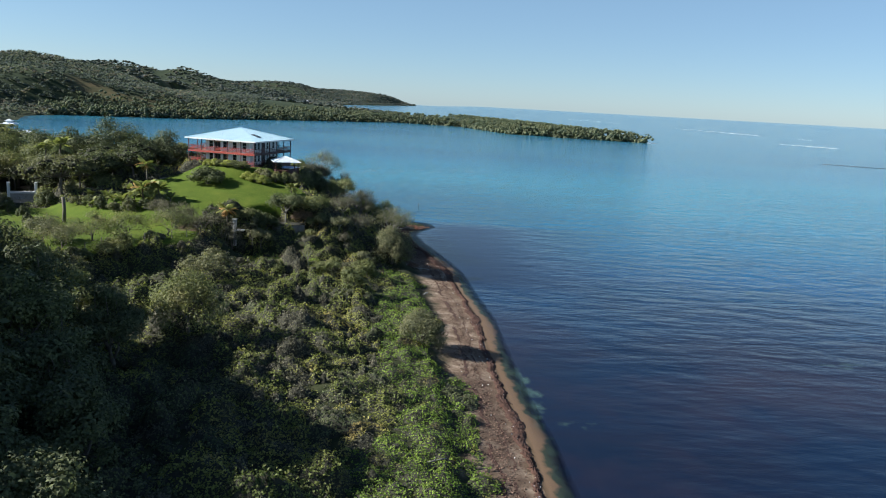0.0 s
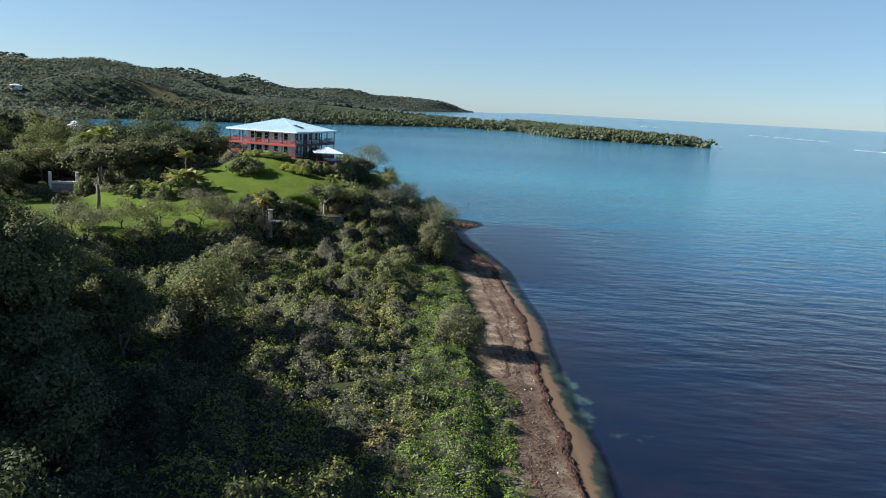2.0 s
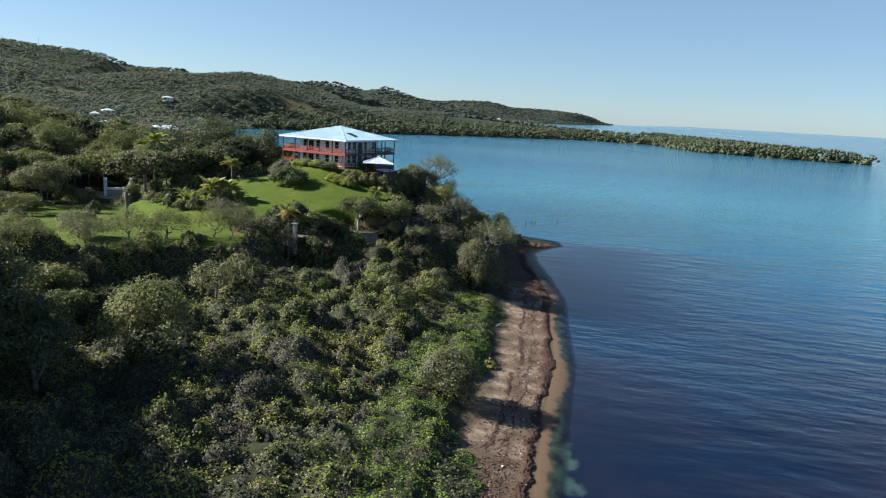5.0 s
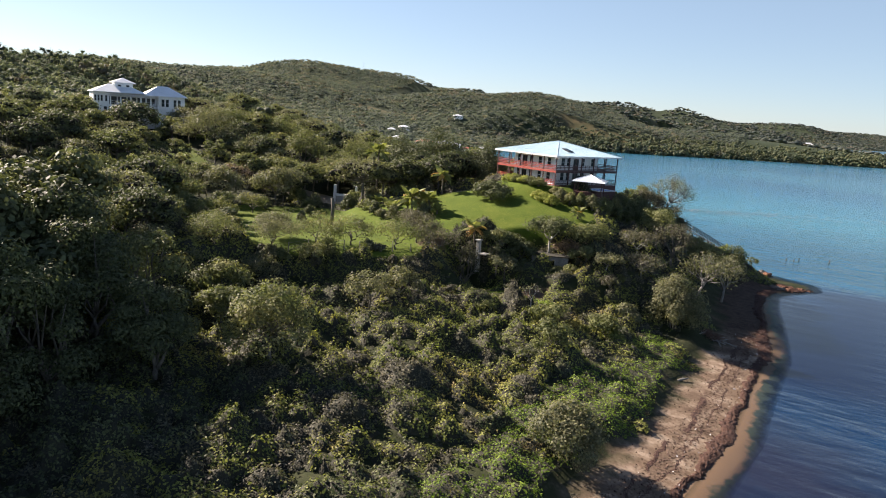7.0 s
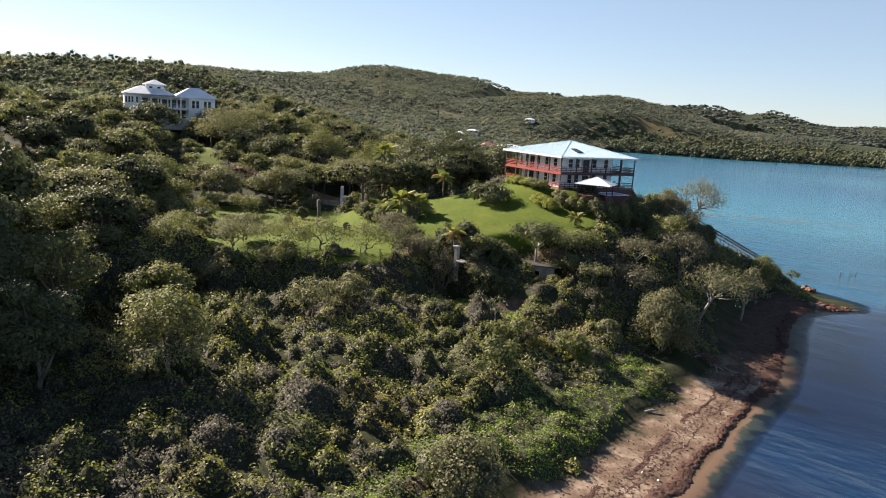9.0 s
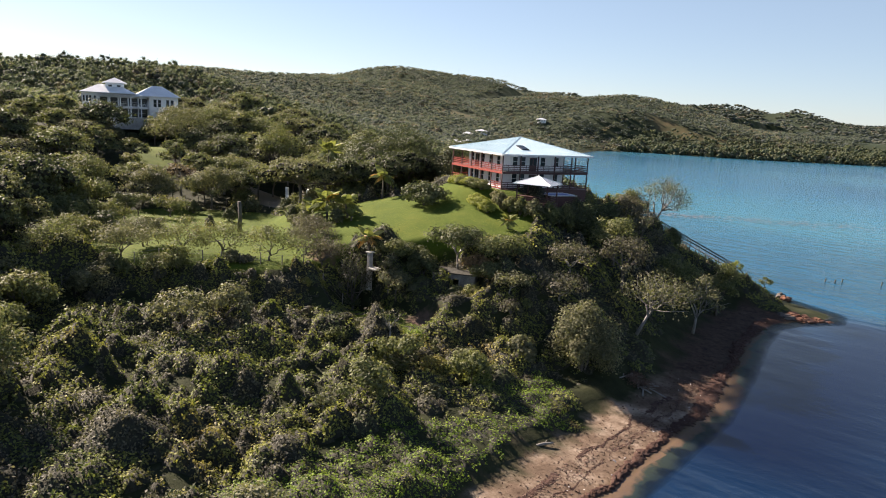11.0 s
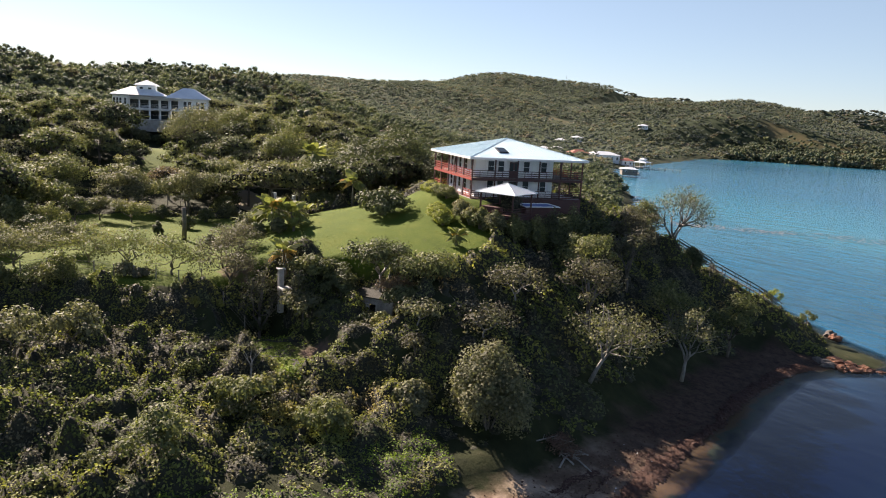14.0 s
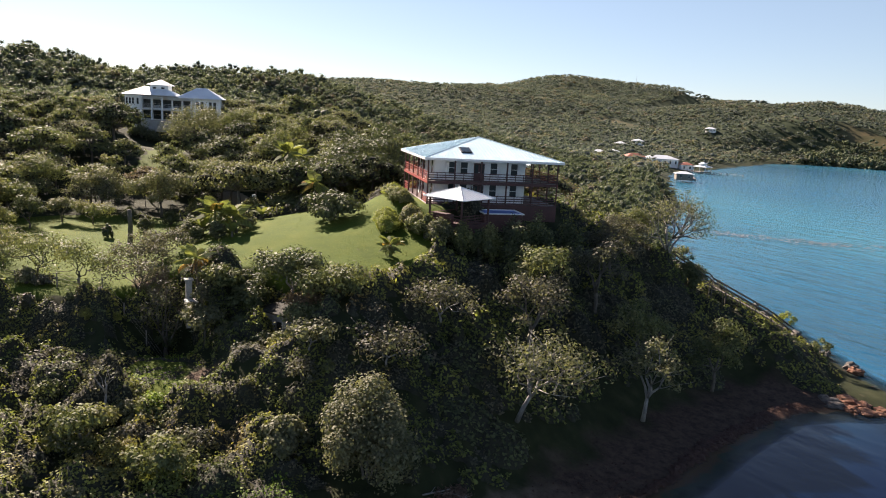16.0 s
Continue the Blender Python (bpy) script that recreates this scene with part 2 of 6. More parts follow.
# crest lines of the hills: points with their height, and how far the slopes reach
RIDGES = [
    ([(-330, 10, 46), (-318, 100, 43), (-315, 132, 36), (-311, 156, 31), (-353, 181, 40), (-346, 231, 40), (-335, 252, 34), (-320, 290, 22), (-300, 330, 12)], 125),
    ([(-1120, 400, 60), (-963, 547, 66), (-915, 639, 68), (-950, 760, 75), (-965, 875, 96), (-960, 990, 98), (-985, 1105, 56), (-970, 1211, 83), (-890, 1195, 65), (-820, 1191, 74), (-740, 1160, 62), (-640, 1080, 62), (-555, 1011, 65), (-470, 1000, 47), (-390, 1010, 24)], 330),
    ([(-530, 650, 14), (-470, 703, 26), (-443, 724, 33), (-424, 777, 45), (-405, 795, 40), (-370, 809, 33), (-320, 835, 26), (-286, 851, 20), (-240, 900, 10)], 95),
    ([(-1000, 1700, 76), (-900, 1800, 80), (-821, 1890, 86), (-740, 1940, 70), (-686, 1948, 83), (-620, 1990, 58), (-560, 2050, 42), (-480, 2150, 22)], 280),
    ([(-1000, 3200, 70), (-900, 3300, 70), (-760, 3400, 82), (-640, 3550, 60), (-530, 3760, 62), (-440, 3900, 58), (-330, 4100, 42), (-200, 4250, 20), (-100, 4400, 8)], 330),
    ([(-2600, 700, 90), (-2000, 1000, 80), (-1700, 1500, 80), (-1500, 2400, 75), (-1400, 3200, 75)], 520),
]


def terrace(x, y):
    """Metres behind the bank that carries the fence, at the lawn's front edge."""
    return np.maximum(-(x + 53), (x + 51) * -0.74 + (y - 96) * 0.67)


def height(x, y):
    x, y = np.asarray(x, float), np.asarray(y, float)
    d = shore_distance(x, y)
    near = 1 - step(260, 420, np.hypot(x + 60, y - 120))
    low = 0.1 * np.minimum(d, 8) + (0.07 + 0.1 * step(70, 108, y) * near) * np.clip(d - 8, 0, 28)
    s = terrace(x, y)
    bank = ((9.0 + 12.5 * step(85, 165, -x) * (1 - step(165, 245, y))) * (1 - 0.6 * step(185, 250, y)) - low) * step(-3.5, 1.5, s) * near
    r = np.hypot((x + 42) * np.where(x < -42, 0.9, 1.0), (y - 156) * 0.95)
    knoll = 14.9 - 0.22 * np.maximum(r - 12, 0) + 1.75 * (1 - step(9.5, 13.5, r)) - 0.7 * np.maximum(r - 34, 0)
    spur = 12.2 * (1 - step(3, 21, np.hypot(x + 32, y - 175)))
    z = low + np.maximum(bank, 0)
    top = np.maximum(knoll, spur)
    k = np.clip(0.5 + 0.5 * (top - z) / 2.0, 0, 1)
    z = z * (1 - k) + top * k + 2.0 * k * (1 - k) * 0.5
    # hump at (-60, 52): out of view, added to shade the scrub; dip before villa
    z = z + 19.5 * np.exp(-((x + 60) / 15) ** 2 - ((y - 52) / 15) ** 2) - 4 * np.exp(-((x + 147) / 13) ** 2 - ((y - 136) / 14) ** 2)
    up = 0 * x
    for crest, reach in RIDGES:
        best, level = np.full(x.shape, 1e12), 0 * x
        for (ax, ay, ah), (bx, by, bh) in zip(crest, crest[1:]):
            ex, ey = bx - ax, by - ay
            t = np.clip(((x - ax) * ex + (y - ay) * ey) / (ex * ex + ey * ey), 0, 1)
            q = (x - ax - t * ex) ** 2 + (y - ay - t * ey) ** 2
            level, best = np.where(q < best, ah + (bh - ah) * t, level), np.minimum(best, q)
        gully = 1 + step(40, 160, d) * 0.3 * waves(x, y, 0.5 * reach, 0.3 * reach) * step(0.05, 0.6, np.sqrt(best) / reach)
        up = up + (level * gully * np.exp(-(np.sqrt(best) / reach) ** 1.6)) ** 4
    up = up ** 0.25 * step(0, 110, d)
    up = up + step(250, 700, d) * 3.0 * waves(x, y, 70, 1.0)
    k = np.clip(0.5 + 0.5 * (up - z) / 10.0, 0, 1)
    z = np.where(k > 0, z * (1 - k) + up * k + 10.0 * k * (1 - k) * 0.5, z)
    back = y + 0.53 * x
    cliff = near * np.maximum(step(166, 176, back) * (1 - step(-15, -10, x)), step(182, 186, back))
    limit = (1 - cliff) * (0.11 * np.minimum(d, 7) + 0.64 * np.maximum(d - 7, 0)) + cliff * (0.5 * d + 0.5 * np.maximum(d - 9, 0))
    for cx, cy, rx, ry, level in ((-26.0, 126.2, 4.8, 3.4, 6.7), (-26.8, 118.3, 7.5, 3.6, 4.3)):
        q = np.hypot((x - cx) / rx, (y - cy) / ry)
        z = np.minimum(z, level + np.where(q > 1, 6.0 * (q - 1), 0))
    z = z - 2.4 * (1 - step(0.3, 1.4, ((x + 33.8) / 3.0) ** 2 + ((y - 120.4) / 2.4) ** 2))
    z = np.minimum(z, limit)
    z = z + 0.1 * waves(x, y, 5, 0.4) * step(6, 12, d)
    z = z + (0.9 * waves(x, y, 6.5, 0.9) + 0.55 * waves(x, y, 3.2, 2.2)) * step(13, 19, d) * step(5, 9, -s) * near * (1 - step(108, 114, y)) * step(30, 40, y)
    sea = -0.1 * np.minimum(-d, 2.6) - 1.1 * np.clip(-d - 2.6, 0, 2) - 0.01 * np.clip(-d - 12, 0, 100)
    return np.where(d > 0, z, sea)


def lawn(x, y):
    """How far a place is mown lawn, 0 to 1."""
    s = terrace(x, y)
    flat = step(-0.5, 1.5, s) * step(88, 93, y) * (1 - step(1.0, 1.15, ((x + 63) / 24) ** 2 + ((y - 115) / 19) ** 2))
    mound = 1 - step(0.9, 1.1, ((x + 42) / 17) ** 2 + ((y - 137.5) / 12) ** 2)
    mound = mound * step(1.0, 2.5, s + 1.5) * step(1.1, 2.0, np.hypot((x + 26.0) / 4.8, (y - 126.2) / 3.4))
    slope = 1 - step(0.8, 1.2, ((x + 121) / 20) ** 2 + ((y - 130 + 0.35 * (x + 121)) / 3.6) ** 2)
    patch = 1 - step(0.6, 1.1, ((x + 27.2) / 5.2) ** 2 + ((y - 117.8) / 2.8) ** 2)
    return np.clip(flat + mound + slope + 0.85 * patch, 0, 1)


def dry_slopes(x, y):
    """Open slopes of dry grass on the hills across the bay."""
    out = 0 * x
    for cx, cy, rx, ry in ((-366, 786, 44, 13), (-312, 800, 30, 10), (-589, 675, 26, 16)):
        out = np.maximum(out, 1 - step(0.5, 1.2, ((x - cx) / rx) ** 2 + ((y - cy) / ry) ** 2 + 0.35 * waves(x, y, 25, 4.0)))
    return out


def axis(cuts):
    out = []
    for a, b, s in cuts:
        out.append(np.arange(a, b, s))
    return np.unique(np.concatenate(out + [np.array([cuts[-1][1]], float)]))


def sheet(name, xs, ys, z):
    gx, gy = np.meshgrid(xs, ys)
    gz = z(gx, gy)
    me = bpy.data.meshes.new(name)
    nx, ny = len(xs), len(ys)
    i = (np.arange(ny - 1)[:, None] * nx + np.arange(nx - 1)).ravel()
    quads_into(me, np.stack([gx.ravel(), gy.ravel(), gz.ravel()], 1), np.stack([i, i + 1, i + nx + 1, i + nx], 1))
    return me, gx.ravel(), gy.ravel(), gz.ravel()


def quads_into(me, co, quads):
    me.vertices.add(len(co))
    me.vertices.foreach_set("co", np.ascontiguousarray(co, np.float32).ravel())
    me.loops.add(quads.size)
    me.loops.foreach_set("vertex_index", np.ascontiguousarray(quads, np.int32).ravel())
    me.polygons.add(len(quads))
    me.polygons.foreach_set("loop_start", np.arange(0, quads.size, 4, dtype=np.int32))
    me.update(calc_edges=True)


def mask(me, name, values):
    a = me.attributes.new(name, "FLOAT", "POINT")
    a.data.foreach_set("value", np.ascontiguousarray(values, np.float32))


def smooth(me):
    me.polygons.foreach_set("use_smooth", np.ones(len(me.polygons), bool))
    return me


# ground: one sheet from the bay's bed up over the land to the horizon
gxs = axis([(-4950, -2000, 150), (-2000, -500, 45), (-500, -180, 16), (-180, -92, 4), (-92, 24, 0.9), (24, 60, 4), (60, 400, 20), (400, 4950, 350)])
gys = axis([(-1500, -100, 140), (-100, 16, 8), (16, 206, 0.9), (206, 260, 5), (260, 800, 14), (800, 1600, 32), (1600, 4950, 110)])
ground_mesh, GX, GY, GZ = sheet("ground", gxs, gys, height)
GD = shore_distance(GX, GY)
GN = 1 - step(200, 215, GY)
mask(ground_mesh, "shore", GD + (np.abs(GD) + 25) * (1 - GN) + 20 * (GD > 0) * step(178, 182, GY + 0.53 * GX))
mask(ground_mesh, "shelf", np.where(GD > 0, 20, GD + 0.7 + 0.5 * (1 - step(110, 119, GY)) * step(48, 62, GY) + 1.0 * np.exp(-((GY - 68) / 3) ** 2) + 1.0 * np.exp(-((GY - 99) / 5) ** 2) + 1.9 * np.exp(-((GY - 141) / 5) ** 2) + 0.5 * waves(GX, GY, 4.5, 1.0) - 2.5 * step(168, 176, GY)))
mask(ground_mesh, "lawn", lawn(GX, GY))
mask(ground_mesh, "earth", np.clip(0.9 * (1 - step(0.0, 1.9, ((GX + 24.6) / 2.4) ** 2 + ((GY - 121.0) / 1.6) ** 2)) + (1 - step(0.5, 1.2, ((GX + 41) / 3) ** 2 + ((GY - 119) / 2) ** 2)) * 0.7, 0, 1))
mask(ground_mesh, "drive", np.clip(1 - np.abs(np.hypot(GX + 60, GY - 190) - 45) / 2.2, 0, 1) * (GX < -55) * (GX > -92) * (GY < 165) + (1 - step(0.7, 1.2, ((GX + 90) / 14) ** 2 + ((GY - 140) / 4) ** 2)))
# pebbly band in the south; past y 124 the headland's shade, painted dark
mask(ground_mesh, "gravel_and_shade", (step(124, 150, GY) + 0.62 * (1 - step(74, 92, GY)) * step(0.6, 1.6, GD) * (1 - step(3.6, 5.5, GD))) * GN)
mask(ground_mesh, "dry", dry_slopes(GX, GY))
mask(ground_mesh, "canopy", np.clip(step(100, 160, np.hypot(GX + 40, GY - 110)) * step(4, 12, GD), 0, 1))
smooth(ground_mesh)
m, n, l, p = material("ground")


def attr(n, name):
    a = n.new("ShaderNodeAttribute")
    a.attribute_name = name
    return a.outputs["Fac"]


def fade(n, l, v, a, b):
    r = n.new("ShaderNodeMapRange")
    r.inputs["From Min"].default_value, r.inputs["From Max"].default_value = a, b
    l.new(v, r.inputs["Value"])
    return r.outputs["Result"]


def wobble(n, l, v, scale, amount):
    """v with an uneven edge."""
    a = n.new("ShaderNodeMath")
    a.operation = "MULTIPLY_ADD"
    a.inputs[1].default_value = amount
    l.new(fade(n, l, noise_node(n, l, scale, 5).outputs["Fac"], 0.25, 0.75), a.inputs[0])
    l.new(v, a.inputs[2])
    return a.outputs[0]


shore = attr(n, "shore")
soil = ramp_node(n, [(0.3, (0.018, 0.022, 0.01)), (0.55, (0.03, 0.036, 0.015)), (0.75, (0.05, 0.05, 0.025))])
l.new(noise_node(n, l, 0.5, 6).outputs["Fac"], soil.inputs[0])
grass = ramp_node(n, [(0.3, (0.05, 0.08, 0.009)), (0.5, (0.072, 0.108, 0.012)), (0.7, (0.105, 0.13, 0.018))])
l.new(noise_node(n, l, 0.22, 9, None, 0.7).outputs["Fac"], grass.inputs[0])
blades = ramp_node(n, [(0.3, (0.78, 0.78, 0.78)), (0.7, (1.18, 1.18, 1.14))])
l.new(noise_node(n, l, 5.0, 5, None, 0.8).outputs["Fac"], blades.inputs[0])
grassy = mixer(n, l, grass.outputs[0], blades.outputs[0], 1.0, "MULTIPLY")
sand = ramp_node(n, [(0.28, (0.085, 0.056, 0.038)), (0.48, (0.17, 0.12, 0.083)), (0.66, (0.37, 0.29, 0.215))])
l.new(noise_node(n, l, 0.33, 9, None, 0.66).outputs["Fac"], sand.inputs[0])
flecks = ramp_node(n, [(0.55, (1, 1, 1)), (0.66, (0.35, 0.28, 0.25))])
l.new(noise_node(n, l, 2.6, 6, None, 0.75).outputs["Fac"], flecks.inputs[0])
sandy = mixer(n, l, sand.outputs[0], flecks.outputs[0], 0.8, "MULTIPLY")
# dark mix for the pebbles and for the painted shade on the headland beach
gravel_and_shade = ramp_node(n, [(0.35, (0.032, 0.022, 0.017)), (0.6, (0.09, 0.06, 0.044))])
l.new(noise_node(n, l, 1.4, 8, None, 0.75).outputs["Fac"], gravel_and_shade.inputs[0])
sandy = mixer(n, l, sandy, gravel_and_shade.outputs[0], fade(n, l, wobble(n, l, attr(n, "gravel_and_shade"), 0.3, 0.6), 0.3, 1.2))
bed = ramp_node(n, [(0.38, (0.012, 0.016, 0.016)), (0.55, (0.035, 0.035, 0.028)), (0.66, (0.1, 0.085, 0.06))])
l.new(noise_node(n, l, 0.045, 8, None, 0.6).outputs["Fac"], bed.inputs[0])
floor_green = ramp_node(n, [(0.35, (0.024, 0.036, 0.018)), (0.65, (0.038, 0.052, 0.025))])
l.new(noise_node(n, l, 0.12, 6, None, 0.65).outputs["Fac"], floor_green.inputs[0])
straw = ramp_node(n, [(0.35, (0.075, 0.078, 0.036)), (0.65, (0.145, 0.112, 0.056))])
l.new(noise_node(n, l, 0.08, 6, None, 0.65).outputs["Fac"], straw.inputs[0])
base = mixer(n, l, soil.outputs[0], floor_green.outputs[0], attr(n, "canopy"))
base = mixer(n, l, base, straw.outputs[0], attr(n, "dry"))
c = mixer(n, l, base, grassy, fade(n, l, wobble(n, l, attr(n, "lawn"), 0.6, 0.5), 0.55, 0.85))
c = mixer(n, l, c, (0.13, 0.088, 0.062), fade(n, l, wobble(n, l, attr(n, "earth"), 0.9, 0.9), 0.75, 1.3))
c = mixer(n, l, c, (0.3, 0.26, 0.2), fade(n, l, wobble(n, l, attr(n, "drive"), 1.0, 0.3), 0.35, 0.6))
c = mixer(n, l, sandy, c, fade(n, l, wobble(n, l, shore, 0.35, 4.0), 7.0, 9.5))
# the same mask darkens wet sand and shallows below the headland
wet = mixer(n, l, (0.125, 0.082, 0.05), (0.05, 0.034, 0.025), attr(n, "gravel_and_shade"))
c = mixer(n, l, wet, c, fade(n, l, wobble(n, l, shore, 0.8, 0.8), 0.2, 1.6))
shallow = mixer(n, l, (0.31, 0.175, 0.11), (0.14, 0.082, 0.05), attr(n, "gravel_and_shade"))
c = mixer(n, l, shallow, c, fade(n, l, shore, -0.5, 0.1))
c = mixer(n, l, mixer(n, l, bed.outputs[0], (0.07, 0.08, 0.055), fade(n, l, wobble(n, l, attr(n, "shelf"), 0.35, 3.6), 0.2, 1.0)), c, fade(n, l, wobble(n, l, attr(n, "shelf"), 0.55, 1.3), 0.2, 0.7))
l.new(c, p.inputs["Base Color"])
p.inputs["Roughness"].default_value, p.inputs["Specular IOR Level"].default_value = 0.95, 0.12
bump_to(n, l, p, noise_node(n, l, 3.0, 6, None, 0.7).outputs["Fac"], 0.5, 0.12)
ground_mesh.materials.append(m)
tagged(new("ground", ground_mesh), "tropical coast with scrub soil, mown lawns, brown sand", "ground", kind="structure")

# pale weed-free shoals: centre, half lengths, turn
SHOALS = [(56, 92, 5, 2.6, 0.2), (16.5, 69, 4.5, 1.3, 0.0), (10.5, 83, 1.6, 4, 0.1), (62, 130, 9, 3, 0.1), (90, 175, 14, 4, 0.0)]
# water: the bay and the open sea, clear at its edge
wxs = axis([(-420, -100, 10), (-100, -14, 3), (-14, 26, 0.7), (26, 100, 2), (100, 400, 30), (400, 4950, 350)])
wys = axis([(-1500, -100, 140), (-100, 40, 6), (40, 206, 0.8), (206, 300, 5), (300, 1200, 25), (1200, 4950, 150)])
water_mesh, WX, WY, WZ = sheet("water", wxs, wys, lambda x, y: 13.0 * step(2800, 4950, np.hypot(x, y)) * step(-100, 300, x))
mask(water_mesh, "depth", np.maximum(0, -height(WX, WY)))
pale = 0 * WX
for cx, cy, rx, ry, turn_ in SHOALS:
    u, v = (WX - cx) * math.cos(turn_) + (WY - cy) * math.sin(turn_), (WY - cy) * math.cos(turn_) - (WX - cx) * math.sin(turn_)
    pale = np.maximum(pale, np.exp(-(u / rx) ** 2 - (v / ry) ** 2))
off = -shore_distance(WX, WY)
fringe = 2.5 + 1.9 * np.exp(-((WY - 77) / 7) ** 2)
pale = np.maximum(pale, step(0.9, 1.7, off) * (1 - step(fringe - 0.7, fringe + 0.9, off)) * step(46, 58, WY) * (1 - 0.6 * step(88, 100, WY)) * (1 - step(112, 126, WY)))
mask(water_mesh, "shoal", pale)
# cove and water past the point: the headland's dark reflection, as a colour mask
mask(water_mesh, "dark_reflection", np.exp(-((WX - 8) / 24) ** 2) * step(108, 132, WY) * (1 - step(183, 196, WY)) + 0.35 * np.exp(-((WX + 5) / 50) ** 2) * step(183, 200, WY) * (1 - step(230, 330, WY)))
mask(water_mesh, "calm", np.maximum(np.exp(-((WX - 8) / 24) ** 2) * step(108, 132, WY) * (1 - step(183, 196, WY)), 0.72 * (1 - step(72, 140, WY)) + 0.35 * np.exp(-(off / 14) ** 2) * (1 - step(180, 200, WY))).clip(0, 1))
smooth(water_mesh)
m, n, l, p = material("sea_water")
geo = n.new("ShaderNodeNewGeometry").outputs["Position"]
turn = n.new("ShaderNodeMapping")
turn.inputs["Rotation"].default_value, turn.inputs["Scale"].default_value = (0, 0, radians(-25)), (0.42, 1.0, 1.0)
l.new(geo, turn.inputs["Vector"])
ripple, chop = noise_node(n, l, 1.0, 5, turn.outputs[0], 0.65), noise_node(n, l, 0.3, 2, turn.outputs[0])
hsum = n.new("ShaderNodeMath")
hsum.operation = "MULTIPLY_ADD"
hsum.inputs[1].default_value = 4.0
l.new(chop.outputs["Fac"], hsum.inputs[0])
l.new(ripple.outputs["Fac"], hsum.inputs[2])
split = n.new("ShaderNodeSeparateXYZ")
l.new(geo, split.inputs[0])
stretch = n.new("ShaderNodeMapping")
stretch.inputs["Scale"].default_value = (0.4, 1.0, 1.0)
l.new(geo, stretch.inputs["Vector"])
shoal = noise_node(n, l, 0.006, 6, stretch.outputs[0], 0.6)
# navy to teal with y: water tint, and grazing sky reflection put into colour
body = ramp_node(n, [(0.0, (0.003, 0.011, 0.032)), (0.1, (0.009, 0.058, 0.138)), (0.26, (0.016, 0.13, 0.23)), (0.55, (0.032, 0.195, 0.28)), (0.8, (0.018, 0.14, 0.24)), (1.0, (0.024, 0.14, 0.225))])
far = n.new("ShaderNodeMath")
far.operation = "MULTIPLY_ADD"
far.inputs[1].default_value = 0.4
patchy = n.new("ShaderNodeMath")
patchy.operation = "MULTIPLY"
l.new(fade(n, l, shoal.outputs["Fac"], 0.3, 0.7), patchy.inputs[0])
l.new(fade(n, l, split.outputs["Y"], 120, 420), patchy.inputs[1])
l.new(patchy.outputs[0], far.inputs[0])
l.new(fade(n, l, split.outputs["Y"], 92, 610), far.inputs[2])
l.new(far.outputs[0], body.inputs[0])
weed = ramp_node(n, [(0.42, (1, 1, 1)), (0.56, (2.2, 0.9, 0.75)), (0.66, (0.9, 0.85, 0.8)), (0.74, (1.6, 1.7, 1.3))])
l.new(noise_node(n, l, 0.045, 7, stretch.outputs[0], 0.62).outputs["Fac"], weed.inputs[0])
tinted = mixer(n, l, mixer(n, l, body.outputs[0], weed.outputs[0], 1.0, "MULTIPLY"), body.outputs[0], fade(n, l, split.outputs["Y"], 110, 320))
streaks = ramp_node(n, [(0.36, (0.62, 0.74, 0.82)), (0.5, (1, 1, 1)), (0.64, (1.5, 1.22, 1.12))])
l.new(noise_node(n, l, 0.012, 6, stretch.outputs[0], 0.62).outputs["Fac"], streaks.inputs[0])
tinted = mixer(n, l, tinted, mixer(n, l, tinted, streaks.outputs[0], 1.0, "MULTIPLY"), fade(n, l, split.outputs["Y"], 150, 500))
beds = n.new("ShaderNodeMath")
beds.operation = "MULTIPLY"
l.new(fade(n, l, noise_node(n, l, 0.028, 6, geo, 0.6).outputs["Fac"], 0.44, 0.6), beds.inputs[0])
l.new(fade(n, l, split.outputs["Y"], 125, 85), beds.inputs[1])
tinted = mixer(n, l, tinted, (0.016, 0.014, 0.026), beds.outputs[0])
# near-black blue painted in where the water mirrors the headland
tinted = mixer(n, l, tinted, (0.0006, 0.004, 0.02), attr(n, "dark_reflection"))
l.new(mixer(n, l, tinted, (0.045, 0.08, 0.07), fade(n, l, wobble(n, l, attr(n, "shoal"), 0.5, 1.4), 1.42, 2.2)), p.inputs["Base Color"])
p.inputs["Roughness"].default_value, p.inputs["IOR"].default_value, p.inputs["Specular IOR Level"].default_value = 0.1, 1.33, 0.36
bump_to(n, l, p, hsum.outputs[0], 0.3, 0.25)
swell = n.new("ShaderNodeMapRange")
swell.inputs["To Min"].default_value, swell.inputs["To Max"].default_value = 0.75, 0.03
l.new(attr(n, "calm"), swell.inputs["Value"])
l.new(swell.outputs[0], p.inputs["Normal"].links[0].from_node.inputs["Strength"])
clear, mx = n.new("ShaderNodeBsdfTransparent"), n.new("ShaderNodeMixShader")
clear.inputs["Color"].default_value = (0.8, 0.86, 0.84, 1)
thick = n.new("ShaderNodeMapRange")
thick.inputs["From Min"].default_value, thick.inputs["From Max"].default_value, thick.inputs["To Min"].default_value, thick.inputs["To Max"].default_value = 0.0, 0.75, 0.06, 0.96
l.new(attr(n, "depth"), thick.inputs["Value"])
l.new(thick.outputs[0], mx.inputs[0])
l.new(clear.outputs[0], mx.inputs[1])
l.new(p.outputs[0], mx.inputs[2])
l.new(mx.outputs[0], n["Material Output"].inputs["Surface"])
water_mesh.materials.append(m)
tagged(new("water", water_mesh), "calm blue bay water, clear over sand", "water", kind="structure")

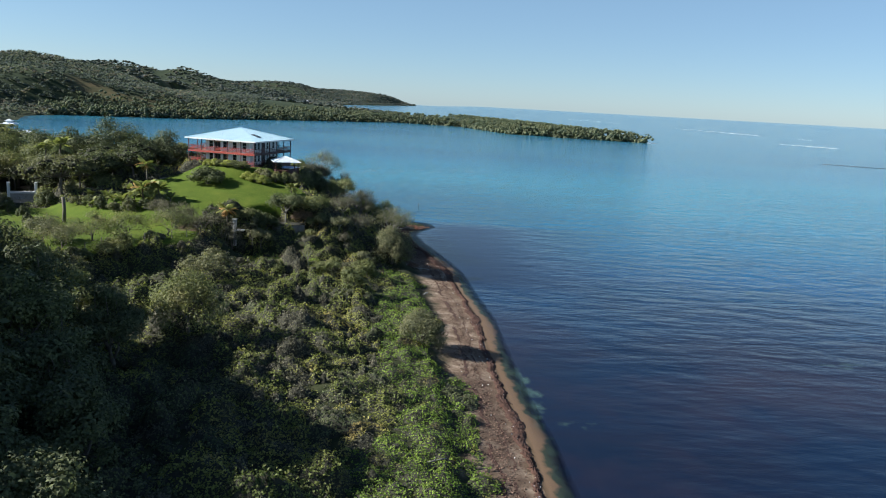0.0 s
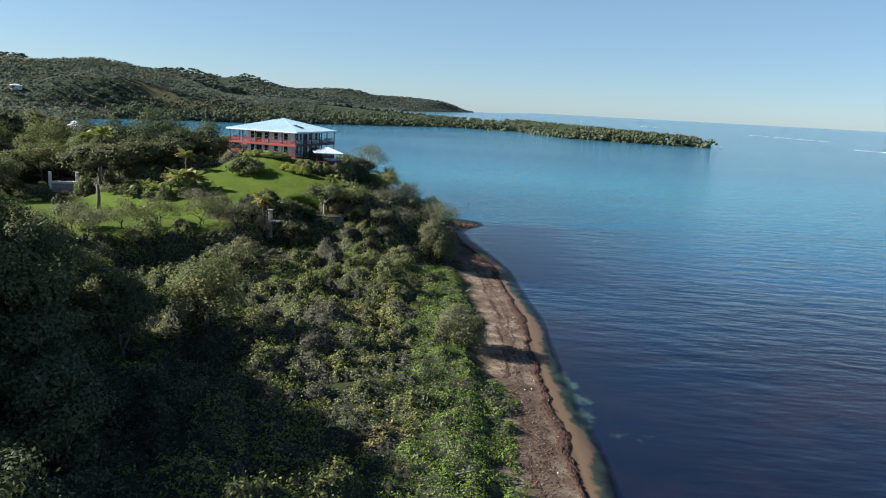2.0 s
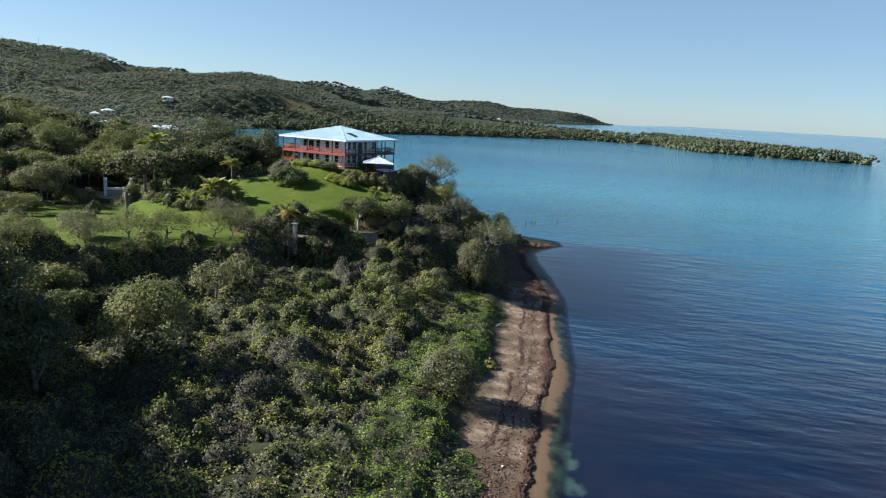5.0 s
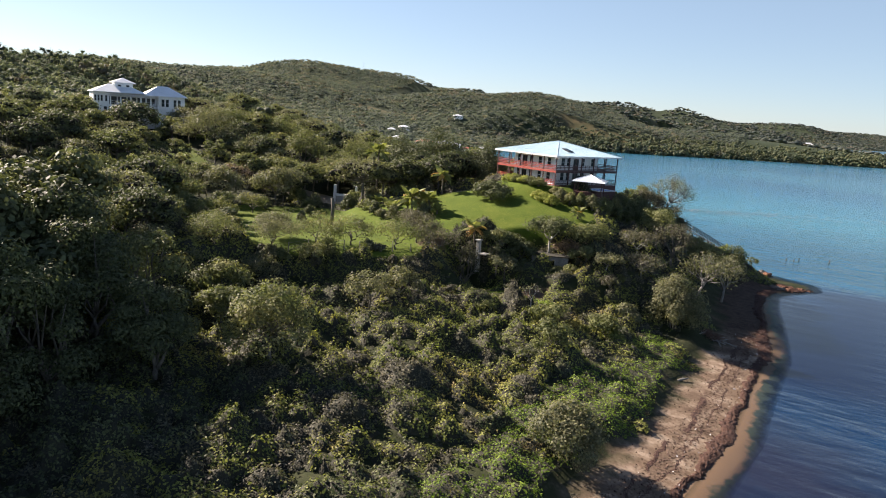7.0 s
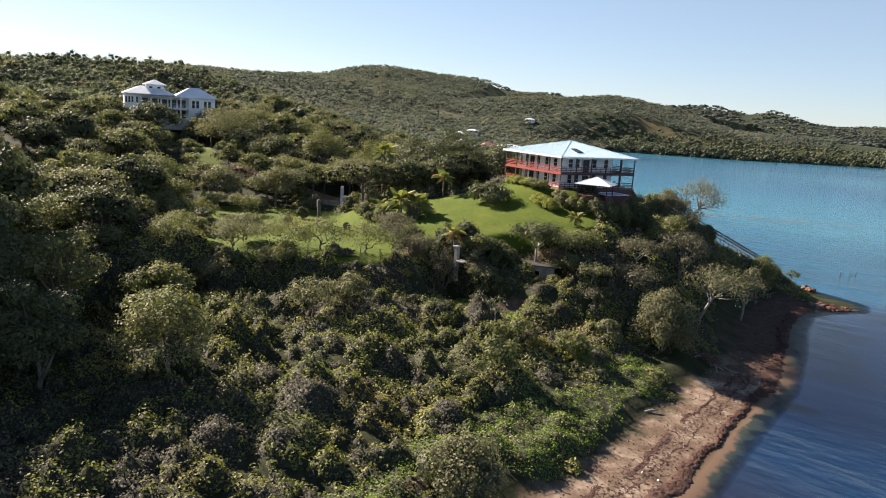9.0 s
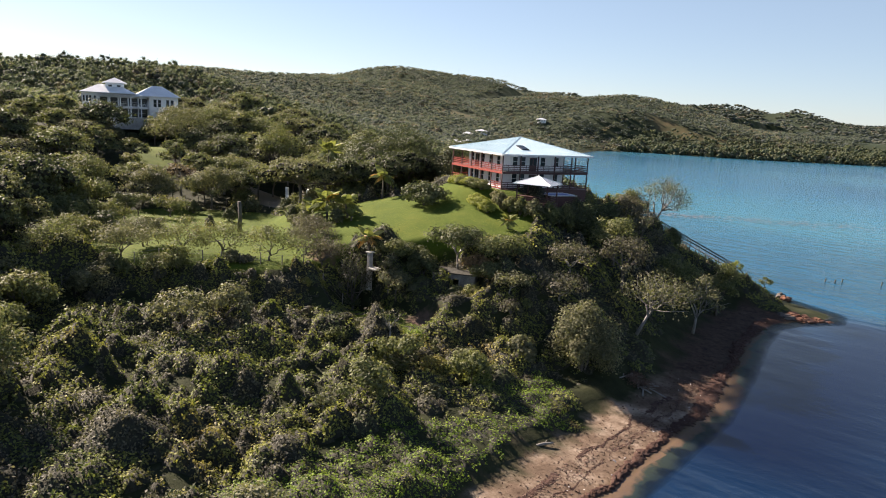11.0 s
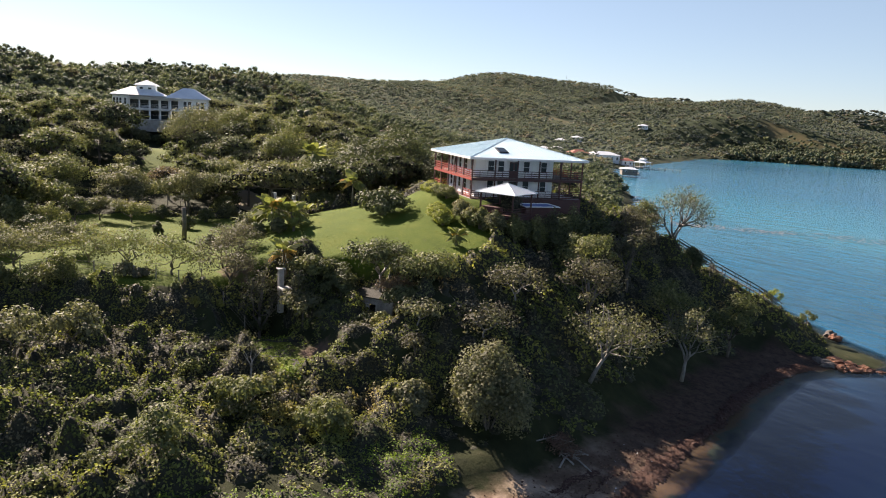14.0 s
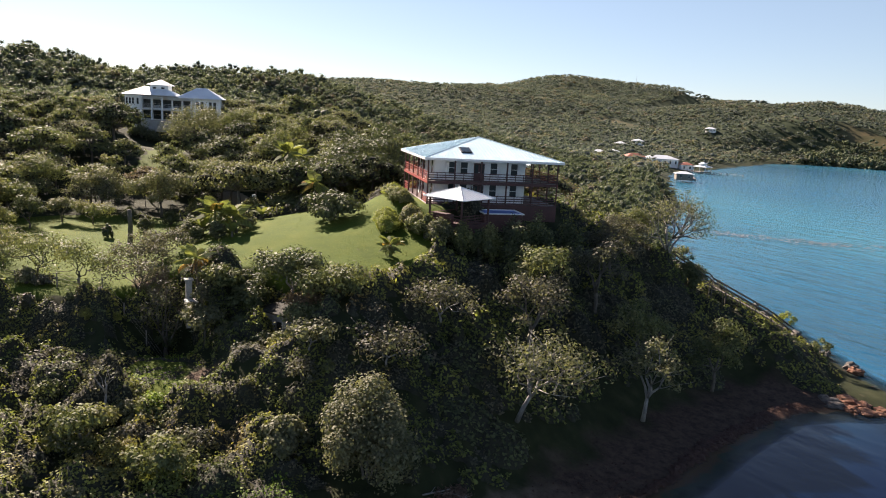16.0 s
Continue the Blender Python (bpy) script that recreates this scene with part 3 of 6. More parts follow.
# ---------------------------------------------------------------- building blocks


def part(name, bm, mat, parent=None, label="", flat=True):
    me = bpy.data.meshes.new(name)
    bm.to_mesh(me)
    bm.free()
    if not flat:
        smooth(me)
    me.materials.append(mat)
    ob = new(name, me)
    ob.parent = parent
    if label:
        ob["label"] = label
    return ob


def box(x0, x1, y0, y1, z0, z1, bevel=0.0, bm=None):
    b = bmesh.new()
    bmesh.ops.create_cube(b, size=1, matrix=Matrix.Translation(((x0 + x1) / 2, (y0 + y1) / 2, (z0 + z1) / 2)) @ Matrix.Diagonal((x1 - x0, y1 - y0, z1 - z0, 1)))
    if bevel:
        bmesh.ops.bevel(b, geom=b.edges[:], offset=bevel, segments=1, affect="EDGES")
    if bm is None:
        return b
    me = bpy.data.meshes.new("joined")
    b.to_mesh(me)
    b.free()
    bm.from_mesh(me)
    bpy.data.meshes.remove(me)
    return bm


def tube(bm, path, radii, sides=7):
    """A tapered, bent round bar along a path."""
    rings = []
    for i, (q, r) in enumerate(zip(path, radii)):
        q = Vector(q)
        way = (Vector(path[min(i + 1, len(path) - 1)]) - Vector(path[max(i - 1, 0)])).normalized()
        a = way.orthogonal().normalized()
        b = way.cross(a)
        rings.append([bm.verts.new(q + r * (math.cos(t) * a + math.sin(t) * b)) for t in (2 * math.pi * k / sides for k in range(sides))])
    for lo, hi in zip(rings, rings[1:]):
        for k in range(sides):
            bm.faces.new((lo[k], lo[(k + 1) % sides], hi[(k + 1) % sides], hi[k]))
    bm.faces.new(rings[-1])
    bm.faces.new(rings[0][::-1])
    return bm


def leaves(name, centres, radii, counts, size, mat, seed, upward=0.25, fill=0.35, aspect=0.55, lift=0.4, loose=0.42, tones=None):
    """A mesh of single leaves that clothe ellipsoid clumps: four-cornered blades, turned at random, mostly outward."""
    rng = np.random.default_rng(seed)
    who = np.repeat(np.arange(len(centres)), counts)
    k = len(who)
    way = rng.normal(size=(k, 3))
    way[:, 2] += upward
    way /= np.linalg.norm(way, axis=1)[:, None]
    reach = 1 - fill * rng.random(k) ** 1.5 + 0.12 * rng.normal(size=k)
    p = centres[who] + way * radii[who] * reach[:, None]
    nrm = way + loose * rng.normal(size=(k, 3)) + np.array([0, 0, lift])
    nrm /= np.linalg.norm(nrm, axis=1)[:, None]
    u = np.cross(nrm, rng.normal(size=(k, 3)))
    u /= np.linalg.norm(u, axis=1)[:, None]
    v = np.cross(nrm, u)
    s = (size[who] if np.ndim(size) else size) * rng.uniform(0.6, 1.35, k)
    u, v = u * s[:, None], v * s[:, None] * aspect
    co = np.stack([p - u * 0.5, p + v * 0.5 + u * 0.05, p + u * 0.5 - nrm * s[:, None] * 0.12, p - v * 0.5 + u * 0.05], 1).reshape(-1, 3)
    me = bpy.data.meshes.new(name)
    quads_into(me, co, np.arange(4 * k).reshape(-1, 4))
    if tones is not None:
        mask(me, "tone", np.repeat(tones[who] + 0.06 * rng.normal(size=k), 4))
    me.materials.append(mat)
    return me


BALL = bmesh.new()
bmesh.ops.create_icosphere(BALL, subdivisions=1, radius=1.0)
BALL_CO = np.array([tuple(v.co) for v in BALL.verts])
BALL_TRIS = np.array([[v.index for v in f.verts] for f in BALL.faces])
BALL.free()


def crowns(name, centres, radii, counts, leaf, mat, seed, core=0.82, jitter=0.2, tones=None, dark_core=False, **more):
    """Solid uneven tree tops, each clothed in loose leaf tufts, in one mesh."""
    rng = np.random.default_rng(seed)
    k, b = len(centres), len(BALL_CO)
    co = centres[:, None] + BALL_CO[None] * radii[:, None] * core * (1 + jitter * rng.normal(size=(k, b, 1)))
    tris = (BALL_TRIS[None] + (np.arange(k) * b)[:, None, None]).reshape(-1, 3)
    tufts = leaves(name, centres, radii, counts, leaf, mat, seed, **more)
    q = np.empty(len(tufts.vertices) * 3, np.float32)
    tufts.vertices.foreach_get("co", q)
    q = q.reshape(-1, 3)
    bpy.data.meshes.remove(tufts)
    me = bpy.data.meshes.new(name)
    me.vertices.add(k * b + len(q))
    me.vertices.foreach_set("co", np.concatenate([co.reshape(-1, 3), q]).astype(np.float32).ravel())
    loops = np.concatenate([tris.ravel(), np.arange(len(q)) + k * b]).astype(np.int32)
    me.loops.add(len(loops))
    me.loops.foreach_set("vertex_index", loops)
    start = np.concatenate([np.arange(len(tris)) * 3, len(tris) * 3 + np.arange(len(q) // 4) * 4]).astype(np.int32)
    me.polygons.add(len(start))
    me.polygons.foreach_set("loop_start", start)
    me.update(calc_edges=True)
    smooth(me)
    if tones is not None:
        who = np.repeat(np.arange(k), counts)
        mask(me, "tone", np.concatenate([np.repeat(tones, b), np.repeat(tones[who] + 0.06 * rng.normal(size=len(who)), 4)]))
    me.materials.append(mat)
    me.materials.append(SHADE_DARK)
    # the solid cores turn near-black, as painted shade between the leaves
    if dark_core:
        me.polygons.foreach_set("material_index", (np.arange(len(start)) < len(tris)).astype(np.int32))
    return me


def at_ground(x, y):
    return float(height(np.array([x]), np.array([y]))[0])


def scatter(x0, x1, y0, y1, gap, keep, seed):
    """Uneven places about gap metres apart where keep(x, y) passes."""
    rng = np.random.default_rng(seed)
    xs, ys = np.meshgrid(np.arange(x0, x1, gap), np.arange(y0, y1, gap))
    x = xs.ravel() + rng.uniform(-0.6, 0.6, xs.size) * gap
    y = ys.ravel() + rng.uniform(-0.6, 0.6, xs.size) * gap
    ok = keep(x, y, rng)
    return x[ok], y[ok], rng

# ---------------------------------------------------------------- the blue-roofed house on the knoll
HOUSE = pose(-43.4, 157.7, 16.75, 0, 0, -16.2)


def hip_roof(hx, hy, z0, z1, ridge=0.0, over=0.12):
    """A hipped roof: its thin slab, closed below. ridge: half the ridge's length along x."""
    bm = bmesh.new()
    low = [bm.verts.new(v) for v in ((-hx, -hy, z0), (hx, -hy, z0), (hx, hy, z0), (-hx, hy, z0))]
    up = [bm.verts.new((v.co.x, v.co.y, z0 + over)) for v in low]
    if ridge:
        a, b = bm.verts.new((-ridge, 0, z1)), bm.verts.new((ridge, 0, z1))
        faces = [(up[0], up[1], b, a), (up[1], up[2], b), (up[2], up[3], a, b), (up[3], up[0], a)]
    else:
        a = bm.verts.new((0, 0, z1))
        faces = [(up[k], up[(k + 1) % 4], a) for k in range(4)]
    for f in faces:
        bm.faces.new(f)
    for k in range(4):
        bm.faces.new((low[k], low[(k + 1) % 4], up[(k + 1) % 4], up[k]))
    bm.faces.new(low[::-1])
    return bm


def roof_ribs(h, z0, z1, gap, r):
    """Standing ribs of sheet metal on the four slopes of a square pyramid roof, and its hip caps."""
    bm = bmesh.new()
    rise = z1 - z0
    for k in range(4):
        turn = Matrix.Rotation(k * math.pi / 2, 4, "Z")
        x = -h + gap
        while x < h - gap / 2:
            run = h - abs(x)
            a, b = turn @ Vector((x, -h, z0 + r)), turn @ Vector((x, -h + run, z0 + rise * run / h + r))
            tube(bm, (a, b), (r, r), 4)
            x += gap
        tube(bm, (turn @ Vector((h, -h, z0 + r)), turn @ Vector((0, 0, z1 + r))), (r * 2.2, r * 2.2), 5)
    return bm


def railing(parent, a, b, z, mat):
    """One bay of a deck railing: cap rail, two boards and upright bars."""
    bm = bmesh.new()
    a, b = Vector((*a, z)), Vector((*b, z))
    way, up = (b - a), Vector((0, 0, 1))
    length = way.length
    way.normalize()
    m = Matrix.Translation(a) @ Matrix((way, up.cross(way), up)).transposed().to_4x4()
    for lo, hi, t in ((0.92, 1.0, 0.07), (0.62, 0.72, 0.03), (0.36, 0.46, 0.03), (0.08, 0.2, 0.03)):
        bmesh.ops.create_cube(bm, size=1, matrix=m @ Matrix.Translation((length / 2, 0, (lo + hi) / 2)) @ Matrix.Diagonal((length, t, hi - lo, 1)))
    for k in range(1, max(2, int(length / 0.9))):
        bmesh.ops.create_cube(bm, size=1, matrix=m @ Matrix.Translation((length * k / max(2, int(length / 0.9)), 0.035, 0.5)) @ Matrix.Diagonal((0.06, 0.04, 0.9, 1)))
    return part("railing", bm, mat, parent)


def window(parent, x, y, z, w, h, axis, shutters=True):
    """A tall sash window with a white frame, dark panes, a sill and shutters, facing -y or, with axis 'x', +x."""
    m = pose(x, y, z, 0, 0, 90 if axis == "x" else 0)
    holder = part("window", box(-w / 2, w / 2, -0.02, 0.05, 0, h), DARK_GAP, parent)
    holder.matrix_basis = m
    fr = bmesh.new()
    for b in ((-w / 2 - 0.07, -w / 2, -0.06, 0.03, -0.05, h + 0.07), (w / 2, w / 2 + 0.07, -0.06, 0.03, -0.05, h + 0.07), (-w / 2, w / 2, -0.06, 0.03, h, h + 0.07), (-w / 2, w / 2, -0.05, -0.02, h * 0.5 - 0.025, h * 0.5 + 0.025)):
        box(*b, bm=fr)
    part("frame", fr, WHITE_TRIM, holder)
    part("pane", box(-w / 2, w / 2, -0.035, -0.025, 0.0, h), GLASS, holder)
    part("sill", box(-w / 2 - 0.1, w / 2 + 0.1, -0.12, 0.0, -0.1, -0.05), WHITE_TRIM, holder)
    if shutters:
        for s in (-1, 1):
            sh = bmesh.new()
            x0 = s * (w / 2 + 0.27)
            box(x0 - 0.19, x0 + 0.19, -0.075, -0.03, -0.03, h + 0.03, bm=sh)
            for k in range(7):
                zz = h * (k + 0.5) / 7
                box(x0 - 0.14, x0 + 0.14, -0.09, -0.075, zz - 0.06, zz + 0.03, bm=sh)
            part("shutter", sh, WHITE_TRIM, holder, "white louvred shutter")
    return holder


def door(parent, x, y, z, w, h, axis):
    m = pose(x, y, z, 0, 0, 90 if axis == "x" else 0)
    d = part("door", box(-w / 2, w / 2, -0.04, 0.04, 0, h, 0.01), MAROON_AND_SHADED, parent, "dark double door")
    d.matrix_basis = m
    fr = bmesh.new()
    for b in ((-w / 2 - 0.1, -w / 2, -0.06, 0.04, 0, h + 0.1), (w / 2, w / 2 + 0.1, -0.06, 0.04, 0, h + 0.1), (-w / 2, w / 2, -0.06, 0.04, h, h + 0.1)):
        box(*b, bm=fr)
    part("door_frame", fr, WHITE_TRIM, d)
    for s in (-1, 1):
        part("pane", box(s * w / 4 - w / 6, s * w / 4 + w / 6, -0.055, -0.04, h * 0.4, h * 0.92), GLASS, d)
    part("handle", box(-0.05, 0.05, -0.1, -0.04, h * 0.46, h * 0.5), WHITE_TRIM, d)
    return d


def big_house():
    h = new("house")
    h.matrix_world = HOUSE
    tagged(h, "two-storey white house with red verandas and pale blue hip roof", "house")
    E, Z1, Z2 = 8.3, 2.55, 5.05
    P = 7.75
    part("foundation", box(-P - 0.1, P + 0.1, -P - 0.1, P + 0.1, -1.9, 0.0, 0.03), MAROON_AND_SHADED, h)
    # the closed rooms stand inside wide verandas
    x0, x1, y0, y1 = -4.3, 6.1, -6.7, 4.3
    for name, b in (("wall", (x0, x1, y0, y0 + 0.2)), ("wall", (x0, x1, y1 - 0.2, y1)), ("wall", (x0, x0 + 0.2, y0 + 0.2, y1 - 0.2)), ("wall", (x1 - 0.2, x1, y0 + 0.2, y1 - 0.2))):
        part(name, box(*b, 0.0, Z1 - 0.22), WHITE_WALL, h)
        part(name, box(*b, Z1, Z2 + 0.02), WHITE_WALL, h)
    part("upper_deck", box(-P - 0.05, P + 0.05, -P - 0.05, P + 0.05, Z1 - 0.2, Z1 - 0.004), GREY_WOOD, h)
    for b in ((-P - 0.1, P + 0.1, -P - 0.1, -P - 0.05), (-P - 0.1, P + 0.1, P + 0.05, P + 0.1), (-P - 0.1, -P - 0.05, -P - 0.05, P + 0.05), (P + 0.05, P + 0.1, -P - 0.05, P + 0.05)):
        # east beam in the darker wood: that side's shade put into its colour
        part("deck_beam", box(*b, Z1 - 0.3, Z1 + 0.02), RED_WOOD if b[0] < 0 else MAROON_AND_SHADED, h)
    part("ceiling_panel", box(-P, P, -P, P, Z2 - 0.06, Z2 - 0.02), WHITE_WALL, h)
    part("roof", hip_roof(E, E, Z2, Z2 + 2.4), ROOF_BLUE, h)
    part("roof_ribs", roof_ribs(E, Z2 + 0.12, Z2 + 2.4, 0.42, 0.022), ROOF_BLUE, h)
    for k in range(4):
        f = part("fascia", box(-E - 0.03, E + 0.03, -E - 0.035, -E - 0.005, Z2 - 0.12, Z2 + 0.14), WHITE_TRIM, h)
        f.matrix_basis = pose(0, 0, 0, 0, 0, 90 * k)
    sky_box = part("skylight", box(-0.9, 0.9, -0.65, 0.65, 0.0, 0.14, 0.02), DARK_GAP, h, "dark square skylight on the roof slope")
    sky_box.matrix_basis = pose(5.4, -3.0, Z2 + 0.12 + 2.28 * (2.9 / 8.3), 0, 15.4, 0)
    part("pane", box(-0.8, 0.8, -0.55, 0.55, 0.14, 0.16), GLASS, sky_box)
    spots = [-P, -P * 0.6, -P * 0.2, P * 0.2, P * 0.6, P]
    post = bmesh.new()
    box(-0.075, 0.075, -0.075, 0.075, 0.0, Z2 - 0.02, bm=post)
    me = None
    for k, a in enumerate(spots):
        for x, y in ((a, -P), (a, P)) + (((-P, a), (P, a)) if 0 < k < 5 else ()):
            if me is None:
                o = part("post", post, MAROON_AND_SHADED, h)
                me = o.data
            else:
                o = new("post", me)
                o.parent = h
            o.location = (x, y, 0.001)
    for z, sides in ((Z1, "nesw"), (0.02, "w")):
        for a, b in zip(spots, spots[1:]):
            a, b = a + 0.08, b - 0.08
            if "s" in sides:
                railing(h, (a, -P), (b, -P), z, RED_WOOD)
            # red rails like the rest, darkened as painted shade on the east side
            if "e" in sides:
                railing(h, (P, a), (P, b), z, MAROON_AND_SHADED)
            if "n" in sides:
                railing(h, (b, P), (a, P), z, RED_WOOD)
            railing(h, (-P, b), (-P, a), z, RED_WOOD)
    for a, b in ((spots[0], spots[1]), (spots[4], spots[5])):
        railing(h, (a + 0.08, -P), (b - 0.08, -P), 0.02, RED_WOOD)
    # ground-floor east rails, in the same painted shade
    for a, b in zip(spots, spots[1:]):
        railing(h, (P, a + 0.08), (P, b - 0.08), 0.02, MAROON_AND_SHADED)
    for z in (0.75, Z1 + 0.75):
        for x in (-3.0, 0.3, 2.6, 4.9):
            window(h, x, y0 - 0.002, z, 0.85, 1.35, "y")
        for y in (-4.6, -3.2, 0.4, 2.9):
            window(h, x1 + 0.002, y, z, 0.8, 1.35, "x")
    for z in (0.02, Z1):
        door(h, -1.4, y0 - 0.05, z, 1.3, 2.05, "y")
        door(h, x1 + 0.05, -1.4, z, 1.3, 2.05, "x")
    return h


big_house()


def gazebo():
    g = new("gazebo")
    g.matrix_world = pose(-31.8, 148.7, 15.55, 0, 0, 20)
    tagged(g, "open wooden gazebo with a pale metal pyramid roof", "gazebo")
    part("floor_deck", box(-2.4, 2.4, -2.4, 2.4, -1.2, 0.0, 0.02), MAROON_AND_SHADED, g)
    part("roof", hip_roof(2.75, 2.75, 2.65, 3.75, 0, 0.06), ROOF_WHITE, g)
    part("roof_ribs", roof_ribs(2.75, 2.71, 3.75, 0.45, 0.02), ROOF_WHITE, g)
    for x in (-2.2, 2.2):
        for y in (-2.2, 2.2):
            part("post", box(x - 0.08, x + 0.08, y - 0.08, y + 0.08, 0, 2.66), MAROON_AND_SHADED, g)
    for a, b in (((-2.2, -2.2), (2.2, -2.2)), ((2.2, -2.2), (2.2, 2.2)), ((-2.2, 2.2), (-2.2, -2.2))):
        railing(g, a, b, 0.0, MAROON_AND_SHADED)
    part("counter", box(-2.0, 0.4, -1.9, -1.3, 0, 1.0, 0.02), MAROON_AND_SHADED, g)


gazebo()

tub = new("pool")
tub.matrix_world = pose(-32.6, 154.4, 15.6, 0, 0, -16)
tagged(tub, "raised blue pool with a white rim beside the gazebo", "pool")
part("shell", box(-1.6, 1.6, -2.2, 2.2, -1.2, 0.75, 0.05), MAROON_AND_SHADED, tub)
part("lining", box(-1.5, 1.5, -2.1, 2.1, 0.6, 0.79), BLUE_PAINT, tub)
rim = bmesh.new()
for b in ((-1.75, 1.75, -2.35, -2.1), (-1.75, 1.75, 2.1, 2.35), (-1.75, -1.5, -2.1, 2.1), (1.5, 1.75, -2.1, 2.1)):
    box(*b, 0.75, 0.87, 0.02, bm=rim)
part("rim", rim, WHITE_TRIM, tub)

# ---------------------------------------------------------------- the white villa on the hillside


def villa():
    v = new("villa")
    v.matrix_world = pose(-158.3, 139.3, 21.9, 0, 0, 71) @ Matrix.Diagonal((0.89, 0.89, 0.89, 1))
    tagged(v, "white two-storey villa with pale hip roofs and tower", "house")
    part("wall", box(-12.6, -8.6, -3.4, 5, -4.5, 6.2), WHITE_WALL, v)
    part("wall", box(-8.6, 5.0, -0.8, 5, -4.5, 6.2), WHITE_WALL, v)
    part("wall", box(5.0, 12.4, -2.4, 5, -4.5, 5.9), WHITE_WALL, v)
    part("tower", box(-6.6, -1.8, -0.9, 4.2, 6.2, 9.0), WHITE_WALL, v)
    for hx, hy, z0, z1, cx, cy, rd in ((7.2, 5.2, 6.2, 8.6, -5.9, 0.4, 2.4), (6.2, 4.6, 5.9, 8.9, 6.9, 1.2, 1.4), (3.2, 3.2, 9.0, 10.6, -4.2, 1.65, 0)):
        part("roof", hip_roof(hx, hy, z0, z1, rd, 0.12), ROOF_WHITE, v).location = (cx, cy, 0.004)
    part("porch_roof", box(-8.6, 5.6, -4.8, -0.85, 5.6, 5.75), ROOF_WHITE, v)
    part("balcony", box(-8.6, 5.0, -4.2, -0.8, 2.4, 2.65), WHITE_TRIM, v)
    part("terrace_slab", box(-9.0, 4.0, -5.6, -0.8, -3.5, -0.4), CONCRETE, v)
    for x in (-8.3, -5.6, -2.9, -0.2, 2.5, 4.8):
        part("column", box(x - 0.17, x + 0.17, -4.15, -3.8, -0.4, 5.6), WHITE_TRIM, v)
    bm = bmesh.new()
    for z in (2.9, 3.2, 3.5):
        box(-8.4, 4.9, -4.1, -4.05, z, z + 0.06, bm=bm)
    part("railing", bm, WHITE_TRIM, v)
    for x in (-7.3, -4.7, -2.1, 0.5, 3.1):
        for z in (-0.2, 2.8):
            window(v, x, -0.82, z, 2.2, 2.3, "y", False)
    for x in (-12.1, -11.3, -10.5, -9.3):
        window(v, x, -3.42, 3.7, 0.5, 1.6, "y", False)
    for x in (-11.7, -9.6):
        window(v, x, -3.42, 0.4, 0.8, 1.8, "y", False)
    for x in (6.2, 7.4, 9.6, 10.8):
        window(v, x, -2.42, 3.0, 0.8, 2.1, "y", False)
    for x in (-5.4, -3.2):
        window(v, x, -0.92, 7.4, 0.9, 1.1, "y", False)


villa()

# ---------------------------------------------------------------- huts, fence, gate, stair and other small built things


def hut():
    h = new("hut")
    h.matrix_world = pose(-27.04, 128.94, 6.4, 0, 0, 30)
    tagged(h, "small grey concrete hut with square dark openings", "hut")
    bm = bmesh.new()
    for b in ((-2.6, 2.6, -1.6, -1.4, -2.6, 0.9), (-2.6, 2.6, -1.6, -1.4, 1.7, 2.3), (-2.6, -1.3, -1.6, -1.4, 0.9, 1.7), (-0.5, -0.1, -1.6, -1.4, 0.9, 1.7), (0.7, 2.6, -1.6, -1.4, 0.9, 1.7), (-2.6, 2.6, 1.4, 1.6, -2.6, 2.3), (-2.6, -2.4, -1.4, 1.4, -2.6, 2.3), (2.4, 2.6, -1.4, 1.4, -2.6, 2.3)):
        box(*b, bm=bm)
    part("wall", bm, SHADED_CONCRETE, h)
    part("roof", box(-2.7, 2.7, -1.7, 1.7, 2.3, 2.42, 0.02), SHADE_DARK, h)
    for x0, x1 in ((-1.4, -1.3), (-0.5, -0.1), (0.7, 0.8)):
        part("window_post", box(x0, x1, -1.66, -1.6, 0.85, 1.75), CONCRETE, h)
    steps = bmesh.new()
    for k in range(15):
        t = k / 14
        box(-0.2 + 0.3 * t, 0.8 + 0.3 * t, -1.95 - 4.5 * t, -1.62 - 4.5 * t, -0.6 - 2.7 * t, -0.15 - 2.7 * t, bm=steps)
    part("stair", steps, CONCRETE, h)
    for x in (-0.25, 0.85):
        part("handrail", tube(bmesh.new(), ((x, -1.7, 0.8), (x + 0.3, -6.4, -1.9)), (0.06, 0.06), 6), GREY_WOOD, h, "weathered sloping handrail")


hut()

pillar = new("pillar")
pillar.matrix_world = pose(-34.6, 121.6, 6.7)
tagged(pillar, "pale concrete pillar with a slab ledge in scrub", "pillar")
part("shaft", box(-0.27, 0.27, -0.27, 0.27, -1.0, 3.6, 0.04), CONCRETE, pillar)
part("cap", box(-0.4, 0.4, -0.4, 0.4, 3.6, 3.75, 0.02), CONCRETE, pillar)
part("slab", box(0.3, 1.6, -0.5, 0.6, 1.7, 1.9, 0.03), CONCRETE, pillar)

z = at_ground(-82, 141)
gate = new("gate_frame")
gate.matrix_world = pose(-82, 141, z + 1.25, 0, 0, 20)
tagged(gate, "white painted block gateway by the drive", "gateway")
for x in (-2.6, 2.2):
    part("pier", box(x, x + 0.5, -0.25, 0.25, -1.7, 2.2, 0.03), WHITE_WALL, gate)
part("low_wall", box(-2.1, 2.2, -0.18, 0.18, -0.05, 0.4, 0.02), WHITE_WALL, gate)
part("footing", box(-2.1, 2.2, -0.15, 0.15, -1.8, -0.05, 0.02), CONCRETE, gate)

FENCE = [(-54, 70), (-53.5, 80), (-52.5, 90), (-50.5, 97), (-47, 104), (-43, 109), (-38, 114.5), (-33, 119.5)]


